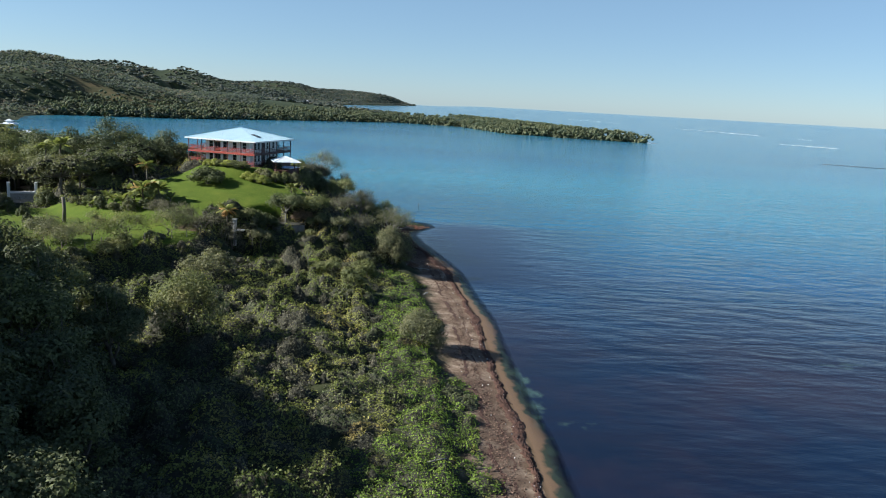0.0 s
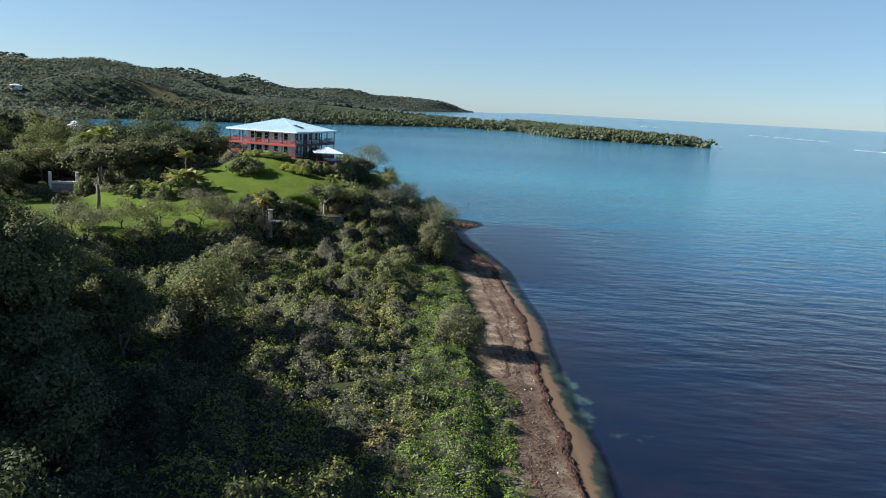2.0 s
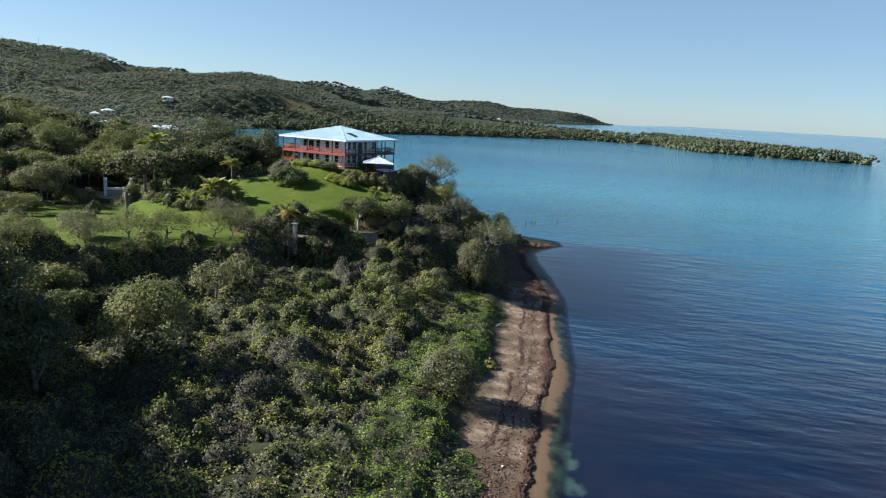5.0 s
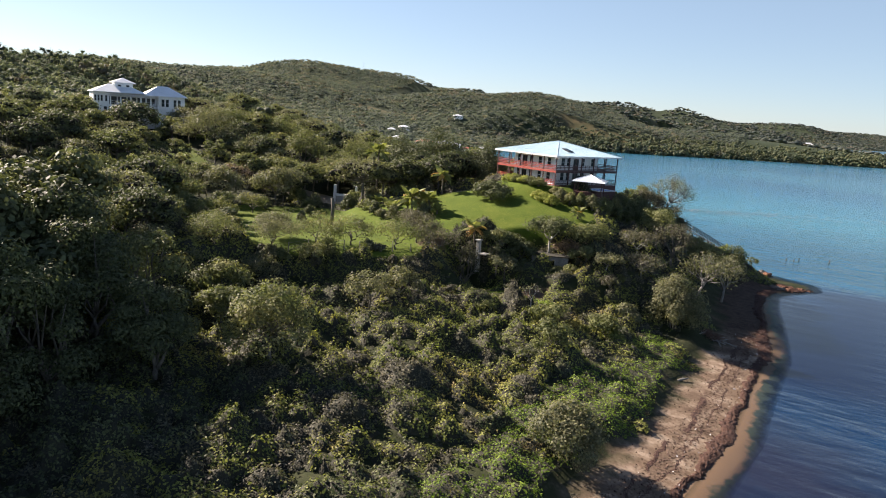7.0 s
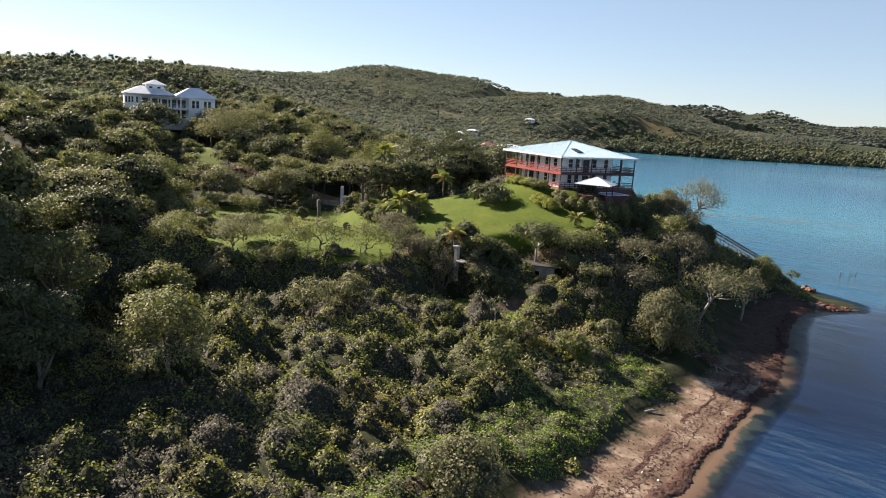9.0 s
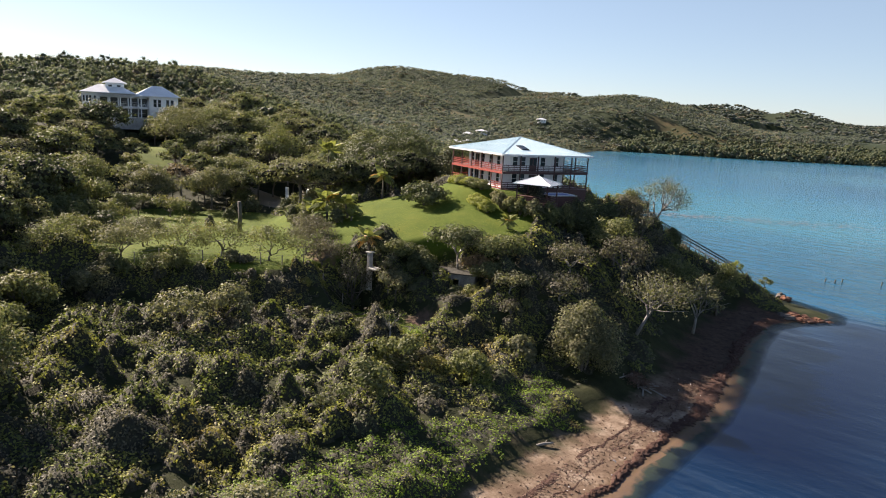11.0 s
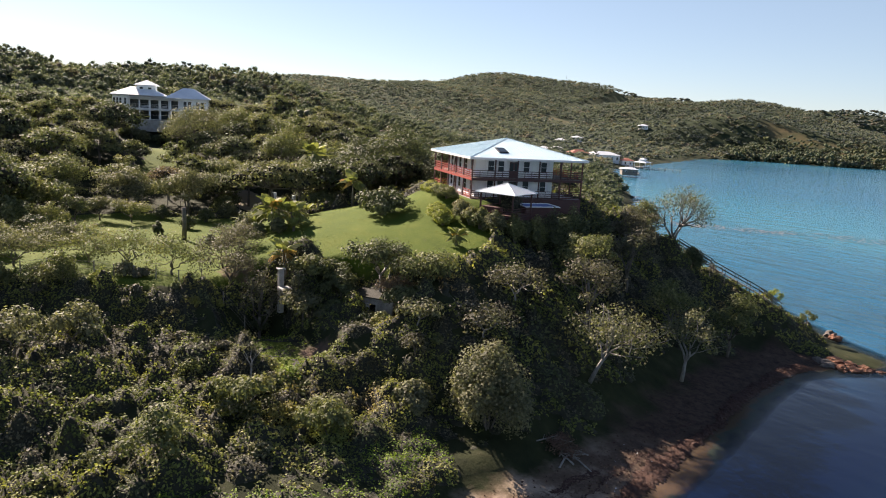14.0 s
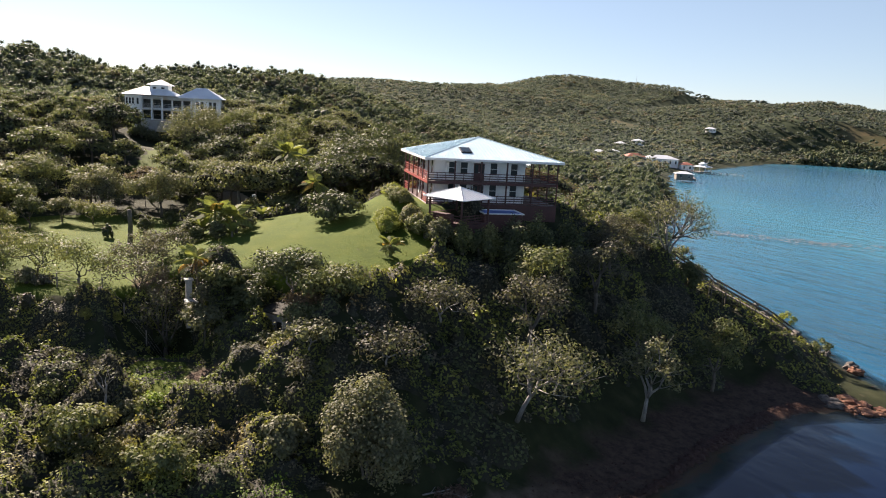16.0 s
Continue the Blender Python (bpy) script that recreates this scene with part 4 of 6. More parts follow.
def fence(name, path, gap, label, tall=1.3):
    f = tagged(new(name), label, "fence")
    x0, y0 = path[0]
    f.matrix_world = pose(x0, y0, at_ground(x0, y0))
    rng = random.Random(3)
    spots = []
    for (ax, ay), (bx, by) in zip(path, path[1:]):
        k = max(1, round(math.hypot(bx - ax, by - ay) / gap))
        spots += [(ax + (bx - ax) * i / k, ay + (by - ay) * i / k) for i in range(k)]
    spots.append(path[-1])
    base = at_ground(x0, y0)
    tops = []
    for x, y in spots:
        g = at_ground(x, y) - base
        t = tall * rng.uniform(0.85, 1.15)
        q = Vector((x - x0 + rng.uniform(-0.1, 0.1), y - y0, g))
        part("post", tube(bmesh.new(), (q - Vector((0, 0, 0.3)), q + Vector((0, 0, t))), (0.07, 0.06), 6), GREY_WOOD, f)
        tops.append(q + Vector((0, 0, t - 0.1)))
    for drop in (0.0, 0.4, 0.8):
        part("wire", tube(bmesh.new(), [q - Vector((0, 0, drop)) for q in tops], [0.012] * len(tops), 4), GREY_WOOD, f)


fence("fence", FENCE, 2.4, "rough wooden post and wire fence along lawn")
fence("roadside_fence", [(-104, 112), (-96, 121), (-90, 128), (-84, 134), (-76, 139)], 2.5, "rough post fence beside the earth drive", 1.1)


def cliff_stair():
    """Wooden walkway and steps that go down the headland to the water."""
    pts = [Vector(q) for q in ((-29, 178.2, 10.2), (-24.5, 180.2, 7.9), (-22.4, 183.0, 6.2), (-20.2, 186.0, 4.4), (-18.8, 188.6, 2.2))]
    for p in pts:
        p.z = max(at_ground(p.x, p.y) + 0.3, p.z + 0.3)
    s = new("walkway")
    s.matrix_world = Matrix.Translation(pts[0])
    tagged(s, "weathered wooden stair with handrails down the headland", "stair")
    for a, b in zip(pts, pts[1:]):
        a, b = a - pts[0], b - pts[0]
        side = Vector((-(b - a).y, (b - a).x, 0)).normalized() * 0.6
        k = int((b - a).length / 0.45)
        tread = bmesh.new()
        for i in range(k):
            q = a + (b - a) * (i + 0.5) / k
            w = (b - a).normalized()
            m = Matrix.Translation(q) @ Matrix((Vector((w.x, w.y, 0)).normalized(), side.normalized(), Vector((0, 0, 1)))).transposed().to_4x4()
            bmesh.ops.create_cube(tread, size=1, matrix=m @ Matrix.Diagonal((0.36, 1.2, 0.05, 1)))
        part("tread_flight", tread, BARK, s)
        for sg in (-1, 1):
            o = side * sg
            rail = bmesh.new()
            for h in (0.55, 1.0):
                tube(rail, (a + o + Vector((0, 0, h)), b + o + Vector((0, 0, h))), (0.07, 0.07), 5)
            part("handrail", rail, BARK, s)
            for t in (0.02, 0.5):
                q = a + (b - a) * t + o
                part("post", tube(bmesh.new(), (q - Vector((0, 0, 3.2)), q + Vector((0, 0, 1.05))), (0.06, 0.055), 6), BARK, s)


cliff_stair()

# old mooring stakes off the point
for x, y, h in ((-13.6, 214, 0.7), (-12.2, 215, 0.6), (-11.6, 217, 0.65), (-6, 221, 0.7)):
    st = part("stake", tube(bmesh.new(), ((x, y, -2), (x + 0.1, y, 0.2), (x + 0.15, y, h)), (0.16, 0.14, 0.11), 7), BARK)
    tagged(st, "old dark wooden stake standing in the bay", "stake", "stakes off the point")

# ---------------------------------------------------------------- beach


def boulder(name, x, y, z, r, mat, label, seed, squash=0.6):
    bm = bmesh.new()
    bmesh.ops.create_icosphere(bm, subdivisions=3, radius=1.0)
    for v in bm.verts:
        v.co *= 1 + 0.5 * noise.noise(v.co * 1.4 + Vector((seed, 0, 0))) + 0.3 * noise.noise(v.co * 3.5 + Vector((0, seed, 0)))
        v.co = Vector((v.co.x * r, v.co.y * r * 0.8, v.co.z * r * squash))
    o = part(name, bm, mat)
    o.matrix_world = pose(x, y, z, 0, 0, seed * 47)
    return tagged(o, label, "rock", "rocks at the point")


rr = random.Random(5)
for k, (x, y, r) in enumerate(((-2.2, 182.9, 0.7), (-3.2, 181.7, 1.0), (-4.2, 180.7, 1.2), (-3.8, 182.6, 0.9), (-6.4, 178.9, 1.2), (-5.3, 181.6, 1.1), (-5.2, 179.7, 1.2), (-6.9, 181.2, 1.2), (-7.6, 179.4, 1.2))):
    boulder("red_rock", x, y, at_ground(x, y) - 0.1 * r, 0.95 * r, ROCK_RED if k not in (4, 8) else ROCK_DARK, "rust-red weathered rock at the water's edge", k + 1.0, 0.42)
for k in range(16):
    t = k / 15
    boulder("shore_rock", -12 - 30 * t + rr.uniform(-1, 1), 190.5 + 17 * t + rr.uniform(-1, 1), 0.2, rr.uniform(0.35, 0.9), ROCK_DARK if k else ROCK_RED, "dark rock on the headland's shore", k + 20.0)


def wrack_line(name, off, width, high, y0, y1, seed, gaps, label):
    """A ridge of washed-up seaweed that follows the waterline."""
    ys = np.arange(y0, y1, 0.16)
    cx, cy = COAST[1:14, 0], COAST[1:14, 1]
    line = np.interp(ys, cy, cx)
    line = np.convolve(np.pad(line, 20, "edge"), np.ones(41) / 41, "valid")
    line = line - off - 0.35 * waves(ys, ys * 0, 3.1, seed) - 0.25 * waves(ys, ys * 0, 0.9, seed)
    rows = 15
    u = np.linspace(-1, 1, rows)
    rng = np.random.default_rng(seed)
    half = width * (0.75 + 0.35 * waves(ys, ys * 0, 6.0, seed + 1) + 0.15 * rng.normal(size=len(ys))) * (1 + 0.5 * step(122, 140, ys))
    x = line[:, None] + u[None] * half[:, None]
    y = ys[:, None] + 0 * x + rng.normal(size=x.shape) * 0.05
    lump = rng.random(x.shape)
    z = height(x, y) + np.maximum(0, 1 - np.abs(u[None]) ** 2.5) * high * (0.35 + 0.9 * lump) * np.where(waves(ys, ys * 0, 2.3, seed + 2) > gaps, 1, 0.0)[:, None] - 0.035
    me = bpy.data.meshes.new(name)
    nx = rows
    i = (np.arange(len(ys) - 1)[:, None] * nx + np.arange(nx - 1)).ravel()
    quads_into(me, np.stack([x.ravel(), y.ravel(), z.ravel()], 1), np.stack([i, i + 1, i + nx + 1, i + nx], 1))
    me.materials.append(WRACK)
    tagged(new(name, me), label, "seaweed", kind="stuff")


wrack_line("seaweed_wrack", 0.3, 0.8, 0.22, 30, 176, 1, -2.0, "thick ridge of brown seaweed along the waterline")
wrack_line("old_seaweed_line", 2.3, 0.32, 0.05, 34, 150, 2, -0.45, "broken thin line of dried seaweed on sand")
wrack_line("upper_seaweed_line", 3.7, 0.5, 0.07, 36, 135, 5, -0.1, "scattered old seaweed and leaf litter on sand")

# litter on the beach: sticks, pebbles and scraps too many to count
rng = np.random.default_rng(11)
k = 1700
ly = rng.uniform(36, 150, k)
lx = np.interp(ly, COAST[1:14, 1], COAST[1:14, 0]) - 0.6 - np.abs(rng.normal(size=k)) * 3.0
cent = np.stack([lx, ly, height(lx, ly) + 0.03], 1)
tagged(new("beach_litter", leaves("beach_litter", cent, np.full((k, 3), 0.05), np.full(k, 2), 0.17, WRACK, 4, 0, 0.4, 0.6)), "brown leaf litter and sticks strewn over sand", "litter", kind="stuff")
k = 4200
ly = rng.uniform(36, 140, k)
lx = np.interp(ly, COAST[1:14, 1], COAST[1:14, 0]) - 2.9 - rng.normal(size=k) * 0.7 - 0.5 * waves(ly, ly * 0, 5, 2.0)
cent = np.stack([lx, ly, height(lx, ly) + 0.02], 1)
tagged(new("shingle_strip", leaves("shingle_strip", cent, np.full((k, 3), 0.04), np.full(k, 1), 0.2, LITTER, 14, 0.5, 0.4, 0.8, 1.5)), "strip of brown pebbles and dead leaves on sand", "litter", kind="stuff")
k = 130
ly = rng.uniform(38, 140, k)
lx = np.interp(ly, COAST[1:14, 1], COAST[1:14, 0]) - 0.2 - np.abs(rng.normal(size=k)) * 1.6
cent = np.stack([lx, ly, height(lx, ly) + 0.12], 1)
tagged(new("pale_scraps", leaves("pale_scraps", cent, np.full((k, 3), 0.05), np.full(k, 1), 0.15, WHITE_TRIM, 8, 1.0, 0.4, 0.7)), "pale scraps of flotsam among the seaweed", "litter", kind="stuff")

LOGS = [(-4.2, 133.5, 3.4, 35, 0.11), (-3.0, 132.6, 2.6, 120, 0.08), (-5.2, 132.2, 2.8, 80, 0.07), (-3.6, 134.6, 2.2, 10, 0.06), (-1.2, 114.5, 1.6, 60, 0.14), (0.8, 56.5, 2.4, 20, 0.08)]
rl = random.Random(12)
LOGS += [(-3.9 + rl.gauss(0, 0.9), 133.4 + rl.gauss(0, 0.8), rl.uniform(1.4, 3.2), rl.uniform(0, 180), rl.uniform(0.04, 0.08)) for _ in range(12)]
for x, y, length, turn_, r in LOGS:
    a = radians(turn_)
    q = Vector((x, y, at_ground(x, y) + r))
    w = Vector((math.cos(a), math.sin(a), 0.12)) * length / 2
    bm = tube(bmesh.new(), (q - w, q - w * 0.2 + Vector((0, 0, 0.05)), q + w * 0.4 + Vector((0.06, 0, 0.05)), q + w), (r, r * 0.95, r * 0.75, r * 0.45), 7)
    tube(bm, (q, q + w * 0.3 + Vector((-w.y, w.x, 0)) * 0.25 + Vector((0, 0, 0.2))), (r * 0.5, r * 0.2), 5)
    tagged(part("driftwood", bm, BARK_PALE, None, flat=False), "bleached driftwood branch lying on the beach", "driftwood", "driftwood on the beach")

heap = np.array([(-4.6, 133.0, 0.0), (-3.6, 133.8, 0.0), (-4.9, 134.2, 0.0)])
heap[:, 2] = height(heap[:, 0], heap[:, 1]) + 0.25
pile = new("brush_mound", leaves("brush_mound", heap, np.array([[1.3, 1.2, 0.6], [1.1, 1.2, 0.5], [1.0, 0.9, 0.45]]), np.full(3, 420), 0.3, LITTER, 19, 0.6, 0.8, 0.25, 0.2, 0.8))
tagged(pile, "mound of dead brown brush lying on the beach", "brush")

# ---------------------------------------------------------------- trees


def crown_clumps(rng, r, high, k, flat):
    """Clump centres and radii over a dome."""
    c, s = [], []
    for i in range(k):
        a = i * 2.399 + rng.uniform(-0.4, 0.4)
        q = math.sqrt((i + 0.5) / k) * rng.uniform(0.8, 1.05)
        c.append((r * 0.78 * q * math.cos(a), r * 0.78 * q * math.sin(a), high * (1 - flat * q * q) + rng.uniform(-0.32, 0.14) * high))
        s.append(r * rng.uniform(0.22, 0.46))
    return np.array(c), np.array(s)


def tree(x, y, top, r, label, mat=None, leaf=0.4, per=150, k=11, bare=0.0, seed=0, lean=(0, 0), bark=None, name="tree", low=0.35, group="", flat=0.55):
    """A broad tree: a bent tapered trunk with limbs to every leaf clump, and a crown of single leaves in uneven clumps."""
    g, leaf, per = at_ground(x, y), leaf * 0.76, per * 1.5
    rng = random.Random(seed * 31 + int(x * 7) + int(y * 13))
    t = tagged(new(name), label, name.split("_")[-1], group)
    t.matrix_world = Matrix.Translation((x, y, g))
    h = top - g
    span = h * (1 - low)
    c, s = crown_clumps(rng, r, span * 0.72, k, flat)
    c[:, 2] += h * low
    c[:, 0] += lean[0]
    c[:, 1] += lean[1]
    wood = bmesh.new()
    fork = Vector((lean[0] * 0.5, lean[1] * 0.5, h * low * 0.8))
    tr = max(0.06, 0.017 * h + 0.01 * r)
    tube(wood, ((0, 0, -0.4), fork * 0.5 + Vector((rng.uniform(-0.2, 0.2), rng.uniform(-0.2, 0.2), 0)), fork), (tr * 1.35, tr, tr * 0.85), 7)
    arms = {}
    turn0 = rng.uniform(0, 6.28)
    for q in c:
        arms.setdefault(int(((math.atan2(q[1] - fork.y, q[0] - fork.x) + turn0) % 6.283) / 6.284 * 4), []).append(Vector(q))
    joints = {}
    for a, qs in arms.items():
        mean = sum(qs, Vector()) / len(qs)
        joints[a] = fork.lerp(mean, rng.uniform(0.3, 0.6)) + Vector((rng.uniform(-0.12, 0.12), rng.uniform(-0.12, 0.12), rng.uniform(-0.08, 0.06))) * r
        tube(wood, (fork - Vector((0, 0, tr)), fork.lerp(joints[a], 0.5) + Vector((rng.uniform(-0.07, 0.07), rng.uniform(-0.07, 0.07), -0.03)) * r, joints[a]), (tr * 0.75, tr * 0.6, tr * 0.48), 6)
    for a, q in [(a, q) for a, qs in arms.items() for q in qs]:
        joint = joints[a]
        mid = joint.lerp(q, 0.5) + Vector((rng.uniform(-0.1, 0.1), rng.uniform(-0.1, 0.1), -0.06)) * r
        tube(wood, (joint, mid, q), (tr * 0.4, tr * 0.26, tr * 0.1), 5)
        if bare:
            for _ in range(3):
                e = q + Vector((rng.uniform(-1, 1), rng.uniform(-1, 1), rng.uniform(-0.2, 1))) * r * 0.35
                tube(wood, (mid.lerp(q, 0.6), e), (tr * 0.2, tr * 0.06), 4)
    part("trunk", wood, bark or BARK, t, flat=False)
    rad = np.stack([s, s, s * 0.72], 1)
    counts = np.maximum(4, (per * (s / s.mean()) ** 2 * (1 - bare)).astype(int))
    o = new("crown", leaves("crown", c, rad, counts, leaf, mat or LEAF_TREE, seed + 7, 0.35, 0.6))
    o.parent = t
    return t


def shrub(x, y, top, r, label, mat, leaf=0.3, per=420, seed=0, name="shrub", group=""):
    """A rounded bush that is leafy to the ground, on a few bent stems."""
    g, leaf, per = at_ground(x, y), leaf * 0.8, int(per * 1.4)
    rng = random.Random(seed + int(x * 5))
    t = tagged(new(name), label, name.split("_")[-1], group)
    t.matrix_world = Matrix.Translation((x, y, g))
    h = top - g
    c, s = [], []
    for i in range(14):
        a = i * 2.399 + rng.uniform(-0.3, 0.3)
        q = math.sqrt(i / 14)
        c.append((r * 0.72 * q * math.cos(a), r * 0.72 * q * math.sin(a), h * (0.66 - 0.4 * q * q + rng.uniform(-0.14, 0.1))))
        s.append((r * rng.uniform(0.26, 0.46), r * rng.uniform(0.26, 0.46), h * rng.uniform(0.17, 0.28)))
    stems = bmesh.new()
    for i in range(5):
        q = Vector(c[i])
        tube(stems, ((q.x * 0.15, q.y * 0.15, -0.2), (q.x * 0.6, q.y * 0.6, q.z * 0.5), q), (0.09, 0.06, 0.02), 5)
    part("stem", stems, BARK, t)
    o = new("foliage", leaves("foliage", np.array(c), np.array(s), np.full(14, per * 9 // 14), leaf, mat, seed + 3, 0.2, 0.5, 0.7))
    o.parent = t
    return t


def frond_mesh(name, length, mat, droop):
    """One palm frond: an arched rib with two rows of hanging leaflets."""
    co, quads = [], []
    k = 20
    rib = [Vector((length * t, 0, length * (0.42 * t - droop * t * t))) for t in (i / k for i in range(k + 1))]
    for i in range(k):
        a, b = rib[i], rib[i + 1]
        w = 0.035 * (1 - i / k) + 0.01
        j = len(co)
        co += [a + Vector((0, -w, 0)), a + Vector((0, w, 0)), b + Vector((0, w, 0)), b + Vector((0, -w, 0))]
        quads.append((j, j + 1, j + 2, j + 3))
        if i > 2:
            span = length * 0.3 * math.sin(math.pi * min(1, 0.12 + 0.88 * i / k) ** 0.8) + 0.1
            for s in (-1, 1):
                j = len(co)
                tip = a + Vector((span * 0.55, s * span * 0.8, -span * 0.45))
                co += [a, a + Vector((length / k * 0.75, 0, 0.0)), tip + Vector((0.06, 0, 0)), tip]
                quads.append((j, j + 1, j + 2, j + 3))
    me = bpy.data.meshes.new(name)
    quads_into(me, np.array([tuple(v) for v in co]), np.array(quads))
    me.materials.append(mat)
    return me


FROND_GREEN, FROND_GOLD = frond_mesh("frond", 1.0, LEAF_PALM, 0.62), frond_mesh("frond", 1.0, LEAF_GOLD, 0.85)


def palm(x, y, top, length, label, count=16, gold=0.0, seed=1):
    g = at_ground(x, y)
    rng = random.Random(seed)
    t = tagged(new("palm"), label, "palm")
    t.matrix_world = Matrix.Translation((x, y, g))
    h = max(0.5, top - g - length * 0.3)
    b = Vector((rng.uniform(-0.4, 0.4), rng.uniform(-0.4, 0.4), h))
    part("trunk", tube(bmesh.new(), ((0, 0, -0.3), (b.x * 0.2, b.y * 0.2, h * 0.4), b * 0.98 + Vector((0, 0, 0)), b + Vector((0, 0, 0.3))), (0.22, 0.15, 0.14, 0.06), 8), BARK, t, flat=False)
    for i in range(count):
        f = new("frond", FROND_GOLD if rng.random() < gold else FROND_GREEN)
        f.parent = t
        s = length * rng.uniform(0.85, 1.1)
        f.matrix_basis = Matrix.Translation(b) @ Euler((rng.uniform(-0.2, 0.2), rng.uniform(-1.0, 0.5), i * 2.399)).to_matrix().to_4x4() @ Matrix.Diagonal((s, s, s, 1))
    return t


def banana(x, y, high, label, seed, mat=None):
    """A clump plant of broad, arching blades."""
    g = at_ground(x, y)
    rng = random.Random(seed)
    t = tagged(new("banana_plant"), label, "plant", "broad-leaved plants by the lawn")
    t.matrix_world = Matrix.Translation((x, y, g))
    part("stem", tube(bmesh.new(), ((0, 0, -0.2), (0.1, 0, high * 0.2), (0.1, 0.1, high * 0.32)), (0.16, 0.13, 0.07), 7), BARK, t)
    for i in range(11):
        a, tilt = i * 2.399, rng.uniform(0.5, 1.2)
        length, w = high * rng.uniform(0.5, 0.75), high * 0.11
        bm = bmesh.new()
        rows = []
        for j in range(7):
            q = j / 6
            out, up = length * q * math.cos(tilt) + 0.1, length * (q * math.sin(tilt) - 0.45 * q * q)
            ww = w * math.sin(math.pi * min(1, 0.08 + q * 0.92)) + 0.01
            rows.append([bm.verts.new((out, s * ww, high * 0.2 + up * 1.3 + (0.0 if s else -0.06))) for s in (-1, 0, 1)])
        for r0, r1 in zip(rows, rows[1:]):
            for s in (0, 1):
                bm.faces.new((r0[s], r0[s + 1], r1[s + 1], r1[s]))
        bmesh.ops.rotate(bm, verts=bm.verts[:], cent=(0, 0, 0), matrix=Matrix.Rotation(a, 3, "Z"))
        part("leaf", bm, mat or LEAF_PALM, t)


# the shrub on the sand and the trees along the beach
shrub(-1.0, 87.8, 6.5, 3.4, "broad-leaved sea grape bush on the sand's edge", LEAF_GREY, 0.28, 700, 1, "sea_grape_bush")
shrub(-7.8, 128.6, 10.2, 3.9, "dense round sea grape tree behind the beach", LEAF_GREY, 0.28, 1300, 5, "sea_grape_tree")
shrub(-26.7, 178.5, 11.4, 1.9, "dark bush that hides part of the walkway rail", LEAF_DARK, 0.3, 420, 9)
shrub(-12.6, 124.2, 5.6, 2.2, "dense round sea grape tree behind the beach", LEAF_GREY, 0.36, 480, 6, "sea_grape_tree")
tree(-10.4, 142.6, 10.8, 4.9, "pale half-bare tree on the headland slope", LEAF_GREY, 0.36, 110, 18, 0.3, 4, (2.2, 1.0), BARK_PALE, low=0.4)
tree(-10.2, 156.4, 9.2, 3.6, "sparse grey-green tree on the headland slope", LEAF_GREY, 0.38, 130, 10, 0.25, 5, (0.5, 0), BARK_PALE)
tree(-14.6, 133.0, 10.4, 3.6, "half-bare tree with dull reddish leaves", LEAF_BROWN, 0.38, 110, 11, 0.3, 6, (0, 0), BARK_PALE)
tree(-18.8, 139.6, 13.0, 3.6, "thin tree with pale crooked limbs", LEAF_BROWN, 0.36, 120, 10, 0.3, 7, (0.6, 0), BARK_PALE)
tree(-23.0, 131.8, 13.2, 4.0, "leafy green tree under the knoll", LEAF_TREE, 0.4, 200, 11, 0, 8)
tree(-27.9, 129.8, 14.3, 3.9, "dark flat-topped tree over the hut", LEAF_DARK, 0.4, 170, 15, 0, 9, (0.6, -0.8), BARK_PALE, low=0.6, flat=0.45)
tree(-32.4, 126.4, 11.6, 2.4, "dark leafy tree before the hut", LEAF_DARK, 0.4, 190, 10, 0, 71, low=0.2)
tree(-21.4, 128.8, 11.2, 2.4, "dark leafy tree before the hut", LEAF_DARK, 0.4, 170, 9, 0, 72, low=0.2)
tree(-33.2, 124.4, 11.6, 2.8, "leafy green tree below the lawn", LEAF_TREE, 0.4, 190, 10, 0, 73, low=0.2)
tree(-17.6, 127.8, 10.6, 2.6, "slender tree with pale trunk and umbrella crown", LEAF_GREY, 0.4, 90, 8, 0.2, 10, (0.3, 0), BARK_PALE, low=0.55)
tree(-30.2, 122.2, 9.0, 2.4, "umbrella-leaved tree over the scrub", LEAF_GREY, 0.42, 100, 8, 0.1, 11, low=0.5)
tree(-16.0, 147.5, 14.6, 4.0, "sparse brownish tree on the slope", LEAF_BROWN, 0.36, 160, 11, 0.15, 12)
tree(-20.5, 152.0, 16.4, 4.0, "leafy tree on the slope below the house", LEAF_TREE, 0.4, 190, 11, 0, 13)
tree(-22.0, 160.0, 16.2, 3.8, "leafy tree on the slope below the house", LEAF_BROWN, 0.36, 180, 10, 0, 14)
tree(-15.5, 160.5, 11.0, 3.6, "leafy green tree on the headland slope", LEAF_TREE, 0.38, 190, 10, 0, 15)
tree(-13.0, 168.5, 8.4, 3.4, "dark leafy tree on the headland slope", LEAF_TREE, 0.38, 190, 10, 0, 16)
tree(-27.2, 166.2, 17.0, 3.6, "brown-tinged tree beside the veranda", LEAF_BROWN, 0.38, 190, 10, 0, 17)
tree(-30.5, 171.0, 16.5, 3.4, "brown-tinged tree beside the veranda", LEAF_BROWN, 0.38, 180, 10, 0, 18)
tree(-29.8, 177.4, 20.0, 5.8, "wide open-crowned almond tree on the headland", LEAF_GREY, 0.32, 130, 22, 0.35, 19, (1.0, 0.6), BARK_PALE, low=0.25)
tree(-29.4, 182.4, 10.4, 2.4, "dark leafy tree beside the walkway", LEAF_DARK, 0.36, 180, 9, 0, 20, low=0.1)
tree(-34.2, 176.2, 16.6, 3.2, "leafy round tree on the headland", LEAF_TREE, 0.36, 200, 9, 0, 21)
